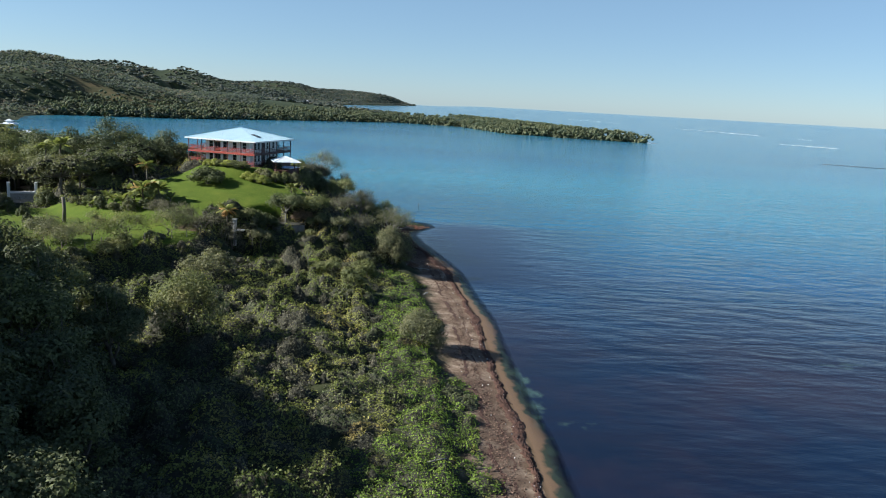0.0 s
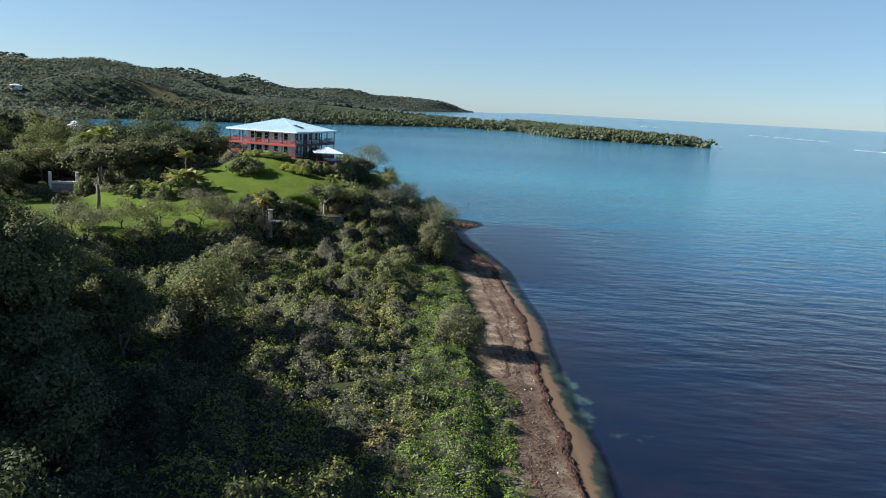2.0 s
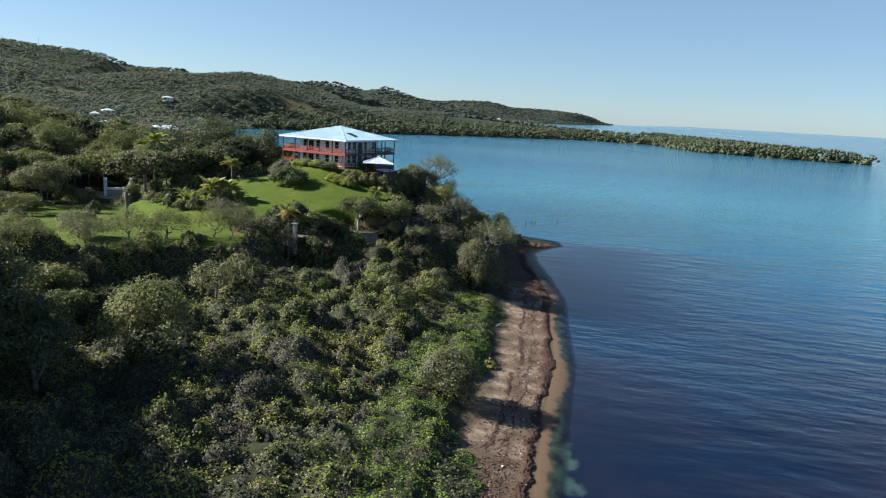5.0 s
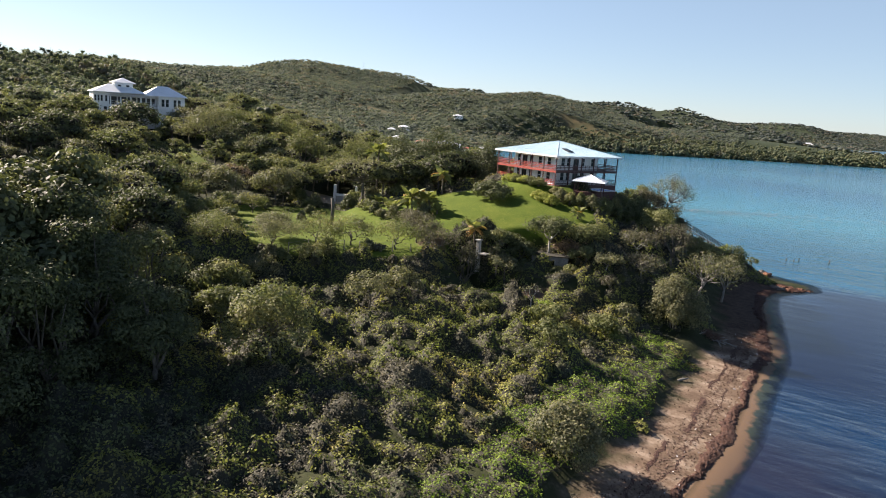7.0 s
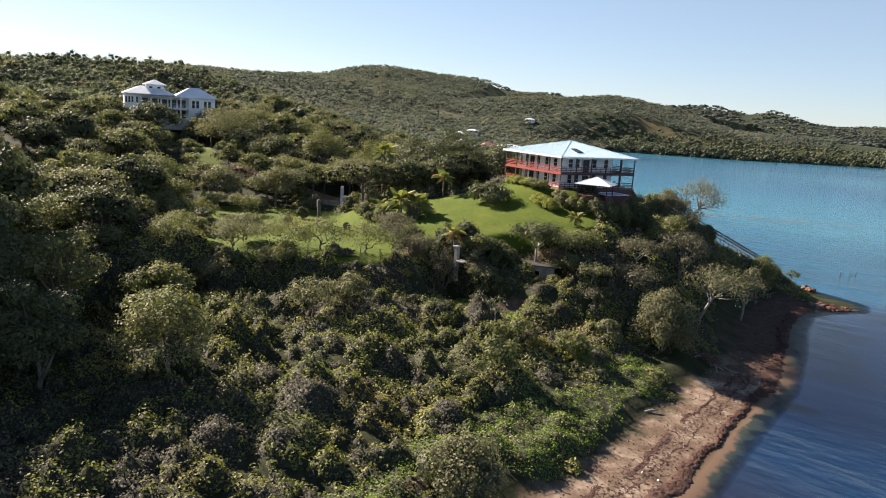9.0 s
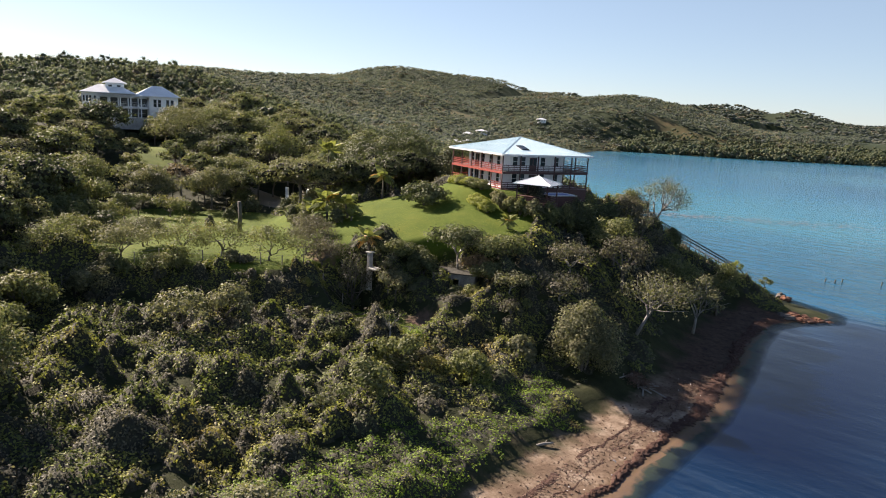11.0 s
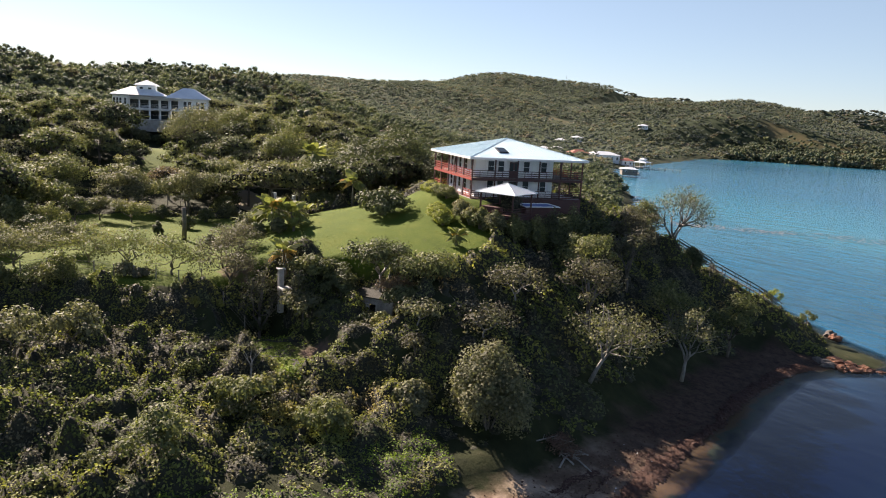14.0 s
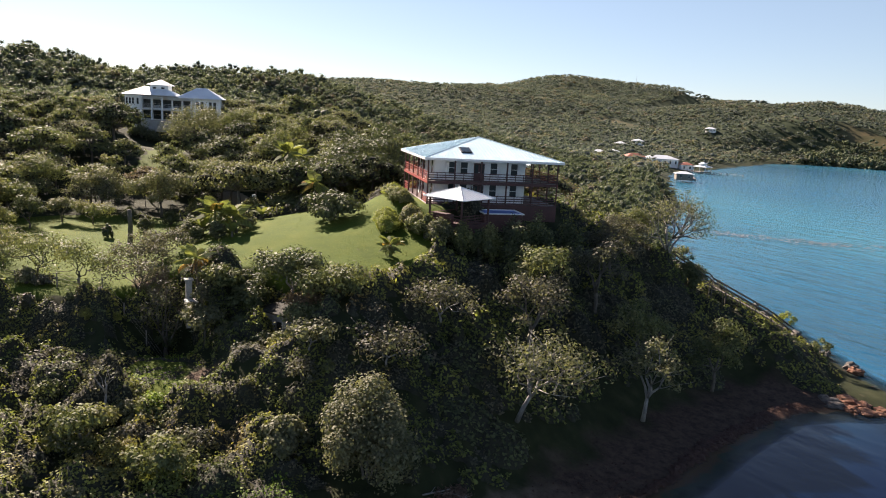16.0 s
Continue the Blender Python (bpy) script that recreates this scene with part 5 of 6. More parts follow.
tree(-14.1, 187.3, 3.9, 1.4, "small spreading tree on the point", LEAF_TREE, 0.3, 70, 6, 0.1, 22, low=0.5)
tree(-20.0, 188.5, 5.6, 1.8, "small bushy tree near the stair", LEAF_HEDGE, 0.3, 110, 6, 0, 23)
tree(-30.2, 126.4, 11.4, 2.4, "dark leafy tree beside the hut", LEAF_DARK, 0.38, 150, 10, 0, 24, low=0.3)
tree(-24.4, 129.6, 11.8, 2.6, "dull leafy tree beside the hut", LEAF_WILT, 0.36, 130, 10, 0.1, 25, low=0.35)
for k, (x, y, up, r) in enumerate(((-24.2, 126.0, 1.5, 1.3), (-22.4, 126.8, 1.9, 1.5), (-29.2, 125.2, 1.6, 1.4), (-33.0, 119.0, 1.5, 1.3), (-35.8, 119.8, 1.8, 1.4))):
    shrub(x, y, at_ground(x, y) + up, r, "low dark bush below the hut", (LEAF_DARK, LEAF_TREE)[k % 2], 0.28, 120, 780 + k, "hut_bush", group="bushes below the hut")
# tall trees over the scrub
tree(-28.0, 79.6, 12.3, 4.8, "tall bright-leaved tree rising from the scrub", LEAF_TREE, 0.4, 170, 30, 0, 30, low=0.3, flat=0.95)
tree(-32.6, 97.6, 9.5, 3.6, "umbrella-leaved tree in the scrub", LEAF_GREY, 0.44, 130, 9, 0.1, 31)
tree(-32.0, 101.8, 9.3, 3.2, "umbrella-leaved tree in the scrub", LEAF_GREY, 0.44, 130, 9, 0.1, 32)
tree(-16.6, 111.8, 6.8, 2.6, "bright-leaved young tree in the scrub", LEAF_TREE, 0.4, 150, 8, 0, 33)
tree(-11.6, 116.0, 5.6, 2.4, "leafy young tree behind the creepers", LEAF_TREE, 0.4, 140, 8, 0, 34)
tree(-12.2, 104.2, 7.0, 2.5, "bright-leaved young tree in the scrub", LEAF_TREE, 0.4, 130, 9, 0, 37, low=0.2)
tree(-12.4, 100.2, 4.8, 1.3, "thin young tree with a bare stem", LEAF_GREY, 0.36, 50, 5, 0.3, 35, low=0.55, bark=BARK_PALE)
tree(-20.5, 113.5, 8.2, 1.6, "thin bare young tree in the scrub", LEAF_GREY, 0.3, 30, 5, 0.6, 36, low=0.55, bark=BARK_PALE)
rt = random.Random(8)
for x, y, top, r in ((-49.5, 76, 10.4, 4.8), (-57.4, 73.6, 15.2, 5.6), (-45, 69, 19.5, 6.0), (-62, 80, 15.0, 5.4), (-42.5, 75.5, 16.0, 4.8), (-66, 88, 14.5, 5.0), (-51, 65, 21.0, 6.5), (-36, 60, 16.5, 5.0), (-70, 78, 17, 5.6), (-58, 63, 15.0, 5.5), (-47, 87, 9.8, 4.0), (-42, 84, 8.2, 3.6)):
    tree(x, y, top, r, "leafy dark tree in the scrub wood", rt.choice((LEAF_TREE, LEAF_DARK, LEAF_TREE)), 0.45, 210, 13, 0, 40 + int(-x))
# mostly out of view, added to throw the dark shadow over the scrub
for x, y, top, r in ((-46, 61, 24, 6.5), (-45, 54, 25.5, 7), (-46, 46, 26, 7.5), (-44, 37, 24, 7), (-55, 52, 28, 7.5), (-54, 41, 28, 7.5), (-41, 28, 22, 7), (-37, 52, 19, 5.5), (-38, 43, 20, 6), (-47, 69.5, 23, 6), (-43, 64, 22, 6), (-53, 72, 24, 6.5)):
    tree(x, y, top, r, "tall dark tree added to throw shade on the scrub", LEAF_DARK, 1.0, 150, 18, 0, 60 + int(-x), flat=0.8, low=0.12, name="shade_tree")
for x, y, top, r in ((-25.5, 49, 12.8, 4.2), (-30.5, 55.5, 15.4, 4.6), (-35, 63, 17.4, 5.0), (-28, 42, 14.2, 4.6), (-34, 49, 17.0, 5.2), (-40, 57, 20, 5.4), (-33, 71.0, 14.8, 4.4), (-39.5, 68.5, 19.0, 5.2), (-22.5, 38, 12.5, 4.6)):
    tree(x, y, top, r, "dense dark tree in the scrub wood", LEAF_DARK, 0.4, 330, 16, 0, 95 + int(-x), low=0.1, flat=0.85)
# along the fence and the lawn
for x, y, top, r, mt, bare in ((-47.9, 109.3, 13.4, 4.2, 0, 0.3), (-38.9, 117.6, 12.6, 4.0, 2, 0.45), (-42.6, 112.8, 13.2, 4.2, 0, 0.35), (-43.5, 118.5, 13.4, 3.6, 2, 0.3), (-47.0, 121.5, 13.0, 3.0, 2, 0.3), (-52.5, 99, 12.8, 4.2, 1, 0.1), (-55.5, 92.5, 12.8, 4.2, 0, 0.1), (-46.5, 101.5, 9.6, 3.0, 0, 0.0), (-35.0, 119.6, 11.4, 3.0, 2, 0.6), (-57.5, 84, 12.6, 3.8, 1, 0.1), (-49.5, 95.0, 9.0, 3.0, 1, 0.0), (-31.8, 122.4, 11.0, 2.2, 2, 0.6), (-57.5, 103.5, 12.8, 4.0, 1, 0.2), (-51.6, 106.0, 13.4, 4.0, 0, 0.25), (-62.0, 96.5, 13.0, 4.2, 0, 0.1)):
    tree(x, y, top, r, ("small open-crowned tree along the fence", "leafy grey-green tree along the fence", "withering brown tree along the fence")[mt], (LEAF_TREE, LEAF_GREY, LEAF_BROWN)[mt], 0.3, 190, 12, bare, 80 + int(-x), low=0.22, group="trees along the fence")
rb = random.Random(29)
placed = 0
while placed < 34:
    x, y = rb.uniform(-31, -11), rb.uniform(110, 129)
    if ((x + 26.6) / 6.4) ** 2 + ((y - 118.8) / 4.4) ** 2 < 1 or ((x + 24.0) / 4.5) ** 2 + ((y - 125.6) / 3.6) ** 2 < 1 or abs((x + 24.6) * 0.87 + (y - 125.5) * 0.5) < 1.6 and y > 120 or shore_distance(np.array([x]), np.array([y]))[0] < 11 or abs((x + 26.5) * 0.45 + (y - 127.4) * 0.89) < 2.6:
        continue
    up = rb.uniform(1.0, 2.3) * (0.55 if x < -27 else 1)
    shrub(x, y, at_ground(x, y) + up, up * rb.uniform(0.7, 0.95), "low tangled bush on the bank below the lawn", rb.choice((LEAF_TREE, LEAF_GREY, LEAF_BROWN, LEAF_SCRUB, LEAF_VINE)), 0.26, 75, 400 + placed, "bank_bush", group="bushes on the bank")
    placed += 1
rf = random.Random(17)
for k in range(26):
    t = k / 25
    i = min(int(t * (len(FENCE) - 1)), len(FENCE) - 2)
    q = t * (len(FENCE) - 1) - i
    x = FENCE[i][0] * (1 - q) + FENCE[i + 1][0] * q + rf.uniform(-0.5, 3.0)
    y = FENCE[i][1] * (1 - q) + FENCE[i + 1][1] * q + rf.uniform(-2.5, 0.5)
    shrub(x, y, at_ground(x, y) + rf.uniform(1.6, 3.6) * (1 if y < 103 else 0.5 if y < 110 else 0.28), rf.uniform(1.0, 2.0) * (1 if y < 103 else 0.7 if y < 110 else 0.45), "tangled leafy bush along the fence", rf.choice((LEAF_TREE, LEAF_GREY, LEAF_BROWN, LEAF_SCRUB)), 0.32, 90, 200 + k, "fence_bush", group="bushes along the fence")
for x, y, dx in ((-77, 108, 0), (-79, 116, 0), (-72, 104.5, 0), (-66, 101.5, 0), (-60, 98, 0), (-58, 104, 1), (-82, 112, 1)):
    tree(x, y, at_ground(x, y) + rf.uniform(3.2, 5.2), rf.uniform(2.2, 3.4), "small leafy tree on the lawn", rf.choice((LEAF_TREE, LEAF_GREY, LEAF_DARK)), 0.36, 130, 10, 0.1 * dx, 300 + int(-x), low=0.25, group="trees on the lawn")
for x, y, top, r, mt in ((-98, 108, 17.2, 5.4, 0), (-85.3, 125.8, 16.4, 4.6, 1), (-92, 118, 15.5, 4.4, 1), (-105.5, 150.3, 22.6, 5.4, 0), (-126, 138.5, 26.0, 6.8, 1), (-97, 137.5, 17.6, 5.0, 0), (-66, 141, 14.0, 3.0, 0), (-112, 141, 20.5, 5.0, 0), (-90, 146.5, 18.4, 5.0, 0), (-104, 99, 17.0, 5.2, 0), (-84, 104.5, 14.5, 4.4, 0), (-118, 112, 20.0, 5.4, 0), (-92, 96.5, 15.0, 4.8, 0), (-81, 93, 14.4, 4.6, 1), (-73, 99, 13.4, 4.0, 0), (-134, 150, 26.0, 5.6, 0), (-120, 156, 24.5, 5.6, 0), (-86, 156, 19.5, 5.0, 0), (-98, 160, 21.5, 5.6, 0)):
    tree(x, y, top, r * 1.15, ("broad leafy tree at the lawn's edge", "feathery grey-green tree at the lawn's edge")[mt], (LEAF_TREE, LEAF_GREY)[mt], 0.46, 230, 16, 0, 120 + int(-x))
for x, y, top, r, k, mt in ((-71.0, 156.5, 26.2, 8.8, 28, 0), (-62.0, 159.6, 23.0, 6.8, 20, 0), (-79.0, 153.5, 24.2, 7.4, 22, 0), (-86.0, 160.0, 23.6, 7.0, 20, 0), (-67.0, 151.0, 19.0, 4.6, 14, 1)):
    tree(x, y, top, r, ("huge dense dark mango tree behind the house", "dense leafy tree behind the house")[mt], (LEAF_DARK, LEAF_TREE)[mt], 0.5, 380, k, 0, 150 + int(-x), low=0.12, flat=0.85)
# the wood between the lawns and the hillside: trees of a few builds, each standing by itself


def wood_tree(kind, mat, r, h, k, per, leaf, low, flat, label, pale=False):
    """One build of a wood tree, kept for copying: trunk with limbs, and a layered crown of leaf clumps."""
    rng = random.Random(900 + kind)
    t = tagged(new("wood_tree"), label, "tree", "trees of the wood")
    c, sz = crown_clumps(rng, r, h * (1 - low) * 0.7, k, flat)
    c[:, 2] += h * low
    sz = sz * 0.92
    wood = bmesh.new()
    fork = Vector((rng.uniform(-0.3, 0.3), rng.uniform(-0.3, 0.3), h * low))
    tube(wood, ((0, 0, -0.6), fork * 0.5 + Vector((rng.uniform(-0.25, 0.25), rng.uniform(-0.25, 0.25), 0)), fork), (0.27, 0.2, 0.17), 7)
    for q in c:
        q = Vector(q)
        mid = fork.lerp(q, 0.5) + Vector((rng.uniform(-0.4, 0.4), rng.uniform(-0.4, 0.4), -0.4))
        tube(wood, (fork, mid, q), (0.11, 0.075, 0.03), 5)
    part("trunk", wood, BARK_PALE if pale else BARK, t, flat=False)
    counts = np.maximum(20, (per * (sz / sz.mean()) ** 2).astype(int))
    o = new("crown", crowns("crown", c, np.stack([sz, sz, sz * 0.55], 1), counts, leaf, mat, 910 + kind, 0.45, 0.2, dark_core=True, upward=0.5, fill=0.5, aspect=0.6, lift=0.45, loose=0.55))
    o.parent = t
    return t


WOOD_KINDS = [
    wood_tree(0, LEAF_TREE, 5.0, 7.8, 22, 130, 0.38, 0.46, 0.6, "broad leafy green tree in the hillside wood"),
    wood_tree(1, LEAF_DARK, 5.2, 8.4, 24, 130, 0.38, 0.42, 0.65, "dense dark green tree in the hillside wood"),
    wood_tree(2, LEAF_GREY, 5.2, 7.4, 20, 130, 0.33, 0.5, 0.5, "feathery grey-green tree in the hillside wood"),
    wood_tree(3, LEAF_TREE, 4.0, 8.8, 18, 130, 0.38, 0.38, 0.9, "tall leafy green tree in the hillside wood"),
    wood_tree(4, LEAF_WILT, 4.4, 6.8, 17, 110, 0.33, 0.46, 0.5, "dull brownish-green tree with pale limbs", True),
]
wood_spots = []
rw = random.Random(77)
for gx in np.arange(-152, -38, 6.2):
    for gy in np.arange(58, 186, 6.2):
        x, y = gx + rw.uniform(-3.6, 3.6), gy + rw.uniform(-3.6, 3.6)
        d_, l_awn = float(shore_distance(np.array([x]), np.array([y]))[0]), float(lawn(np.array([x]), np.array([y]))[0])
        back = y > 128 + 0.25 * (x + 80) and x < -62 or y > 168 and x < -52
        left = x < -60 - 0.5 * max(0, y - 86) and 82 < y < 112
        side = x < -88 and y > 84
        if not (back or left or side) or l_awn > 0.12 or d_ < 6 or math.hypot(x + 43.4, y - 157.7) < 17:
            continue
        u, v = (x + 158.3) * 0.97 - (y - 139.3) * 0.22, (x + 158.3) * 0.22 + (y - 139.3) * 0.97
        if -9 < u < 14 and abs(v) < 14 or 14 <= u < 40 and -8 < v < 2 or ((x + 82) / 9) ** 2 + ((y - 139) / 5) ** 2 < 1 or math.hypot(x + 62.6, y - 119.2) < 5 or math.hypot(x + 75, y - 130) < 6:
            continue
        wood_spots.append((x, y))
kinds_left = set(range(5))
for x, y in wood_spots:
    i = rw.choices(range(5), (5, 3 if y > 95 else 7, 3, 4, 2 if x > -110 else 0))[0]
    m = pose(x, y, at_ground(x, y) - 0.2, rw.uniform(-4, 4), rw.uniform(-4, 4), rw.uniform(0, 360)) @ Matrix.Scale(rw.uniform(0.62, 1.05) + 0.28 * (rw.random() < 0.25), 4)
    if i in kinds_left:
        kinds_left.discard(i)
        WOOD_KINDS[i].matrix_world = m
    else:
        copy_thing(WOOD_KINDS[i], Matrix.Identity(4)).matrix_basis = m
rv = random.Random(63)
tree(-148.6, 145.0, 26.4, 4.4, "round grey-green tree before the villa", LEAF_GREY, 0.42, 190, 16, 0, 170, low=0.15)
for k in range(11):
    t = -13 + 2.5 * k
    x, y = -158.3 + 10 * 0.945 + t * 0.326 + rv.uniform(-1, 1), 139.3 - 10 * 0.326 + t * 0.945 + rv.uniform(-1, 1)
    shrub(x, y, at_ground(x, y) + rv.uniform(2.2, 4.0), rv.uniform(1.6, 2.4), "round leafy bush before the villa", rv.choice((LEAF_TREE, LEAF_DARK, LEAF_GREY)), 0.4, 90, 700 + k, "villa_bush", group="bushes before the villa")
for k, (x, y, up, r) in enumerate(((-75.2, 137.0, 3.8, 2.3), (-73.0, 133.5, 3.2, 2.0), (-79.5, 130.5, 3.0, 1.9), (-85.5, 131.5, 3.6, 2.2), (-89.5, 134.0, 4.0, 2.3), (-70.0, 136.5, 3.4, 2.0))):
    shrub(x, y, at_ground(x, y) + up, r, "leafy bush beside the drive", (LEAF_TREE, LEAF_DARK, LEAF_GREY)[k % 3], 0.36, 130, 730 + k, "drive_bush", group="bushes beside the drive")
# lawn plants
shrub(-44.8, 139.2, 18.0, 3.8, "dark rounded ornamental bush on the lawn", LEAF_DARK, 0.45, 300, 2, "ornamental_bush")
for k, (x, y, top, r) in enumerate(((-44.4, 146.9, 17.9, 1.3), (-42.9, 146.5, 18.0, 1.4), (-41.3, 146.0, 17.9, 1.4), (-45.9, 147.4, 17.8, 1.2), (-39.8, 145.6, 17.8, 1.3), (-47.4, 147.9, 17.6, 1.2))):
    shrub(x, y, top + 0.5, r * 1.25, "clipped green hedge bush before the veranda", LEAF_HEDGE if k % 2 else LEAF_TREE, 0.2, 300, k, "hedge_bush", group="hedge before the house")
for k, (x, y, top, r) in enumerate(((-36.4, 142.4, 16.0, 1.5), (-38.2, 143.2, 16.2, 1.3), (-34.6, 141.6, 15.8, 1.2))):
    shrub(x, y, top + 0.3, r * 1.2, "bright yellow-green ornamental bush on the lawn", LEAF_HEDGE, 0.2, 320, 20 + k, "bright_bush", group="bright bushes on the lawn")
for k, (x, y, top, r) in enumerate(((-34.6, 144.4, 17.4, 1.5), (-32.8, 144.2, 17.0, 1.4), (-31.0, 144.4, 16.8, 1.4), (-29.0, 145.0, 16.9, 1.6), (-27.8, 147.0, 16.8, 1.6), (-27.4, 150.0, 16.6, 1.6), (-28.4, 153.4, 16.8, 1.7), (-28.8, 157.0, 17.4, 1.9), (-36.2, 145.2, 17.2, 1.2))):
    shrub(x, y, top, r, "mixed green bush beside the gazebo", LEAF_TREE if k % 3 else LEAF_GREY, 0.26, 200, 40 + k, "garden_bush", group="bushes round the gazebo")
for k, (x, y, top, r) in enumerate(((-67.5, 117.0, 10.6, 0.9), (-71.0, 122.0, 10.9, 1.3), (-58.2, 121.5, 10.2, 0.7), (-76, 126, 11.2, 1.4), (-82, 121, 11.0, 1.4))):
    shrub(x, y, top, r, "small dark bush on the lower lawn", LEAF_DARK, 0.24, 160, 60 + k, "lawn_bush", group="bushes on the lower lawn")
rg = random.Random(41)
for k, (x, y) in enumerate(((-51.5, 125.2), (-54.0, 124.6), (-56.8, 125.0), (-59.6, 126.2), (-62.6, 128.4), (-52.8, 131.0), (-55.6, 131.8), (-49.6, 127.2), (-60.4, 132.6), (-65.6, 130.2))):
    shrub(x, y, at_ground(x, y) + rg.uniform(1.6, 2.8), rg.uniform(1.2, 1.8), "leafy dark bush among the banana plants", rg.choice((LEAF_DARK, LEAF_TREE, LEAF_GREY)), 0.28, 110, 500 + k, "border_bush", group="bushes among the banana plants")
for k, (x, y, top, r) in enumerate(((-25.6, 152.2, 16.6, 2.0), (-26.2, 155.6, 16.9, 2.1), (-27.2, 160.0, 17.3, 2.2), (-27.8, 149.2, 16.0, 1.8), (-30.6, 146.4, 16.2, 1.5))):
    shrub(x, y, top, r, "dark leafy bush below the house deck", LEAF_DARK, 0.34, 170, 760 + k, "deck_bush", group="bushes below the deck")
tagged(part("tree_stump", tube(bmesh.new(), ((-62.6, 119.2, 8.5), (-62.5, 119.3, 11.0), (-62.6, 119.2, 13.0)), (0.34, 0.28, 0.26), 9), BARK, None, flat=False), "tall bare palm stump standing on the lawn", "stump")
palm(-52.6, 127.6, 14.6, 2.5, "short palm with yellowed hanging fronds", 18, 0.4, 3)
palm(-50.4, 129.6, 14.4, 2.4, "short yellow-green palm at the lawn's edge", 16, 0.1, 4)
palm(-75.2, 142.8, 20.4, 2.6, "tall palm above the dark trees", 15, 0.0, 5)
palm(-80.3, 146.6, 19.6, 2.4, "tall palm above the dark trees", 14, 0.0, 6)
palm(-36.2, 122.8, 12.4, 2.0, "short palm beside the pillar", 14, 0.2, 7)
palm(-28.6, 139.4, 14.4, 1.4, "short palm at the lawn's edge", 22, 0.1, 10)
palm(-57.5, 141.5, 17.5, 2.2, "short palm at the edge of the drive", 14, 0.1, 11)
for k, (x, y, h) in enumerate(((-56.0, 126.8, 4.0), (-58.2, 128.2, 3.6), (-60.2, 130.0, 3.4), (-55.0, 129.2, 3.6), (-61.8, 127.2, 3.2), (-64.0, 131.8, 3.4), (-48.2, 128.6, 3.0), (-58.0, 134.5, 3.2))):
    banana(x, y, h * 1.05, "broad-leaved banana plant at the lawn's edge", k)

# ---------------------------------------------------------------- undergrowth


def wild(x, y, rng):
    d = shore_distance(x, y)
    edge = 7.2 + 1.4 * waves(x, y, 4, 2.0) + 2.4 * np.exp(-((y - 84) / 7) ** 2) + 3.2 * np.exp(-((y - 127) / 6) ** 2) - 2.4 * (1 - step(80, 95, y))
    house = np.maximum(np.abs((x + 43.4) * 0.96 - (y - 157.7) * 0.28), np.abs((x + 43.4) * 0.28 + (y - 157.7) * 0.96)) > 9.3
    bare = ((((x + 24.6) / 2.6) ** 2 + ((y - 121.0) / 1.8) ** 2 > 1) | (rng.random(len(x)) < 0.15)) & (np.hypot(x + 31.8, y - 148.7) > 3.6) & (np.hypot(x + 31, y - 154) > 3.2) & (((x + 80) / 5.5) ** 2 + ((y - 137) / 7) ** 2 > 1)
    for (ax, ay), (bx, by) in (((-29, 178.2), (-24.5, 180.2)), ((-24.5, 180.2), (-22.4, 183.0)), ((-22.4, 183.0), (-18.8, 188.6))):
        t = np.clip(((x - ax) * (bx - ax) + (y - ay) * (by - ay)) / ((bx - ax) ** 2 + (by - ay) ** 2), 0, 1)
        bare &= np.hypot(x - ax - t * (bx - ax), y - ay - t * (by - ay)) > 1.0
    head = (y > 140) & (x > -40)
    return (d > np.where((y + 0.53 * x > 178) & (x < -11), 1.4, np.where(head, 9.0 + 1.5 * waves(x, y, 4, 1) - 4.0 * step(174, 182, y), edge))) & ((lawn(x, y) < 0.35) | (((x + 27.2) / 5.6) ** 2 + ((y - 117.8) / 3.2) ** 2 < 1)) & house & bare & (y - 14 > -(x + 5) * 0.2)


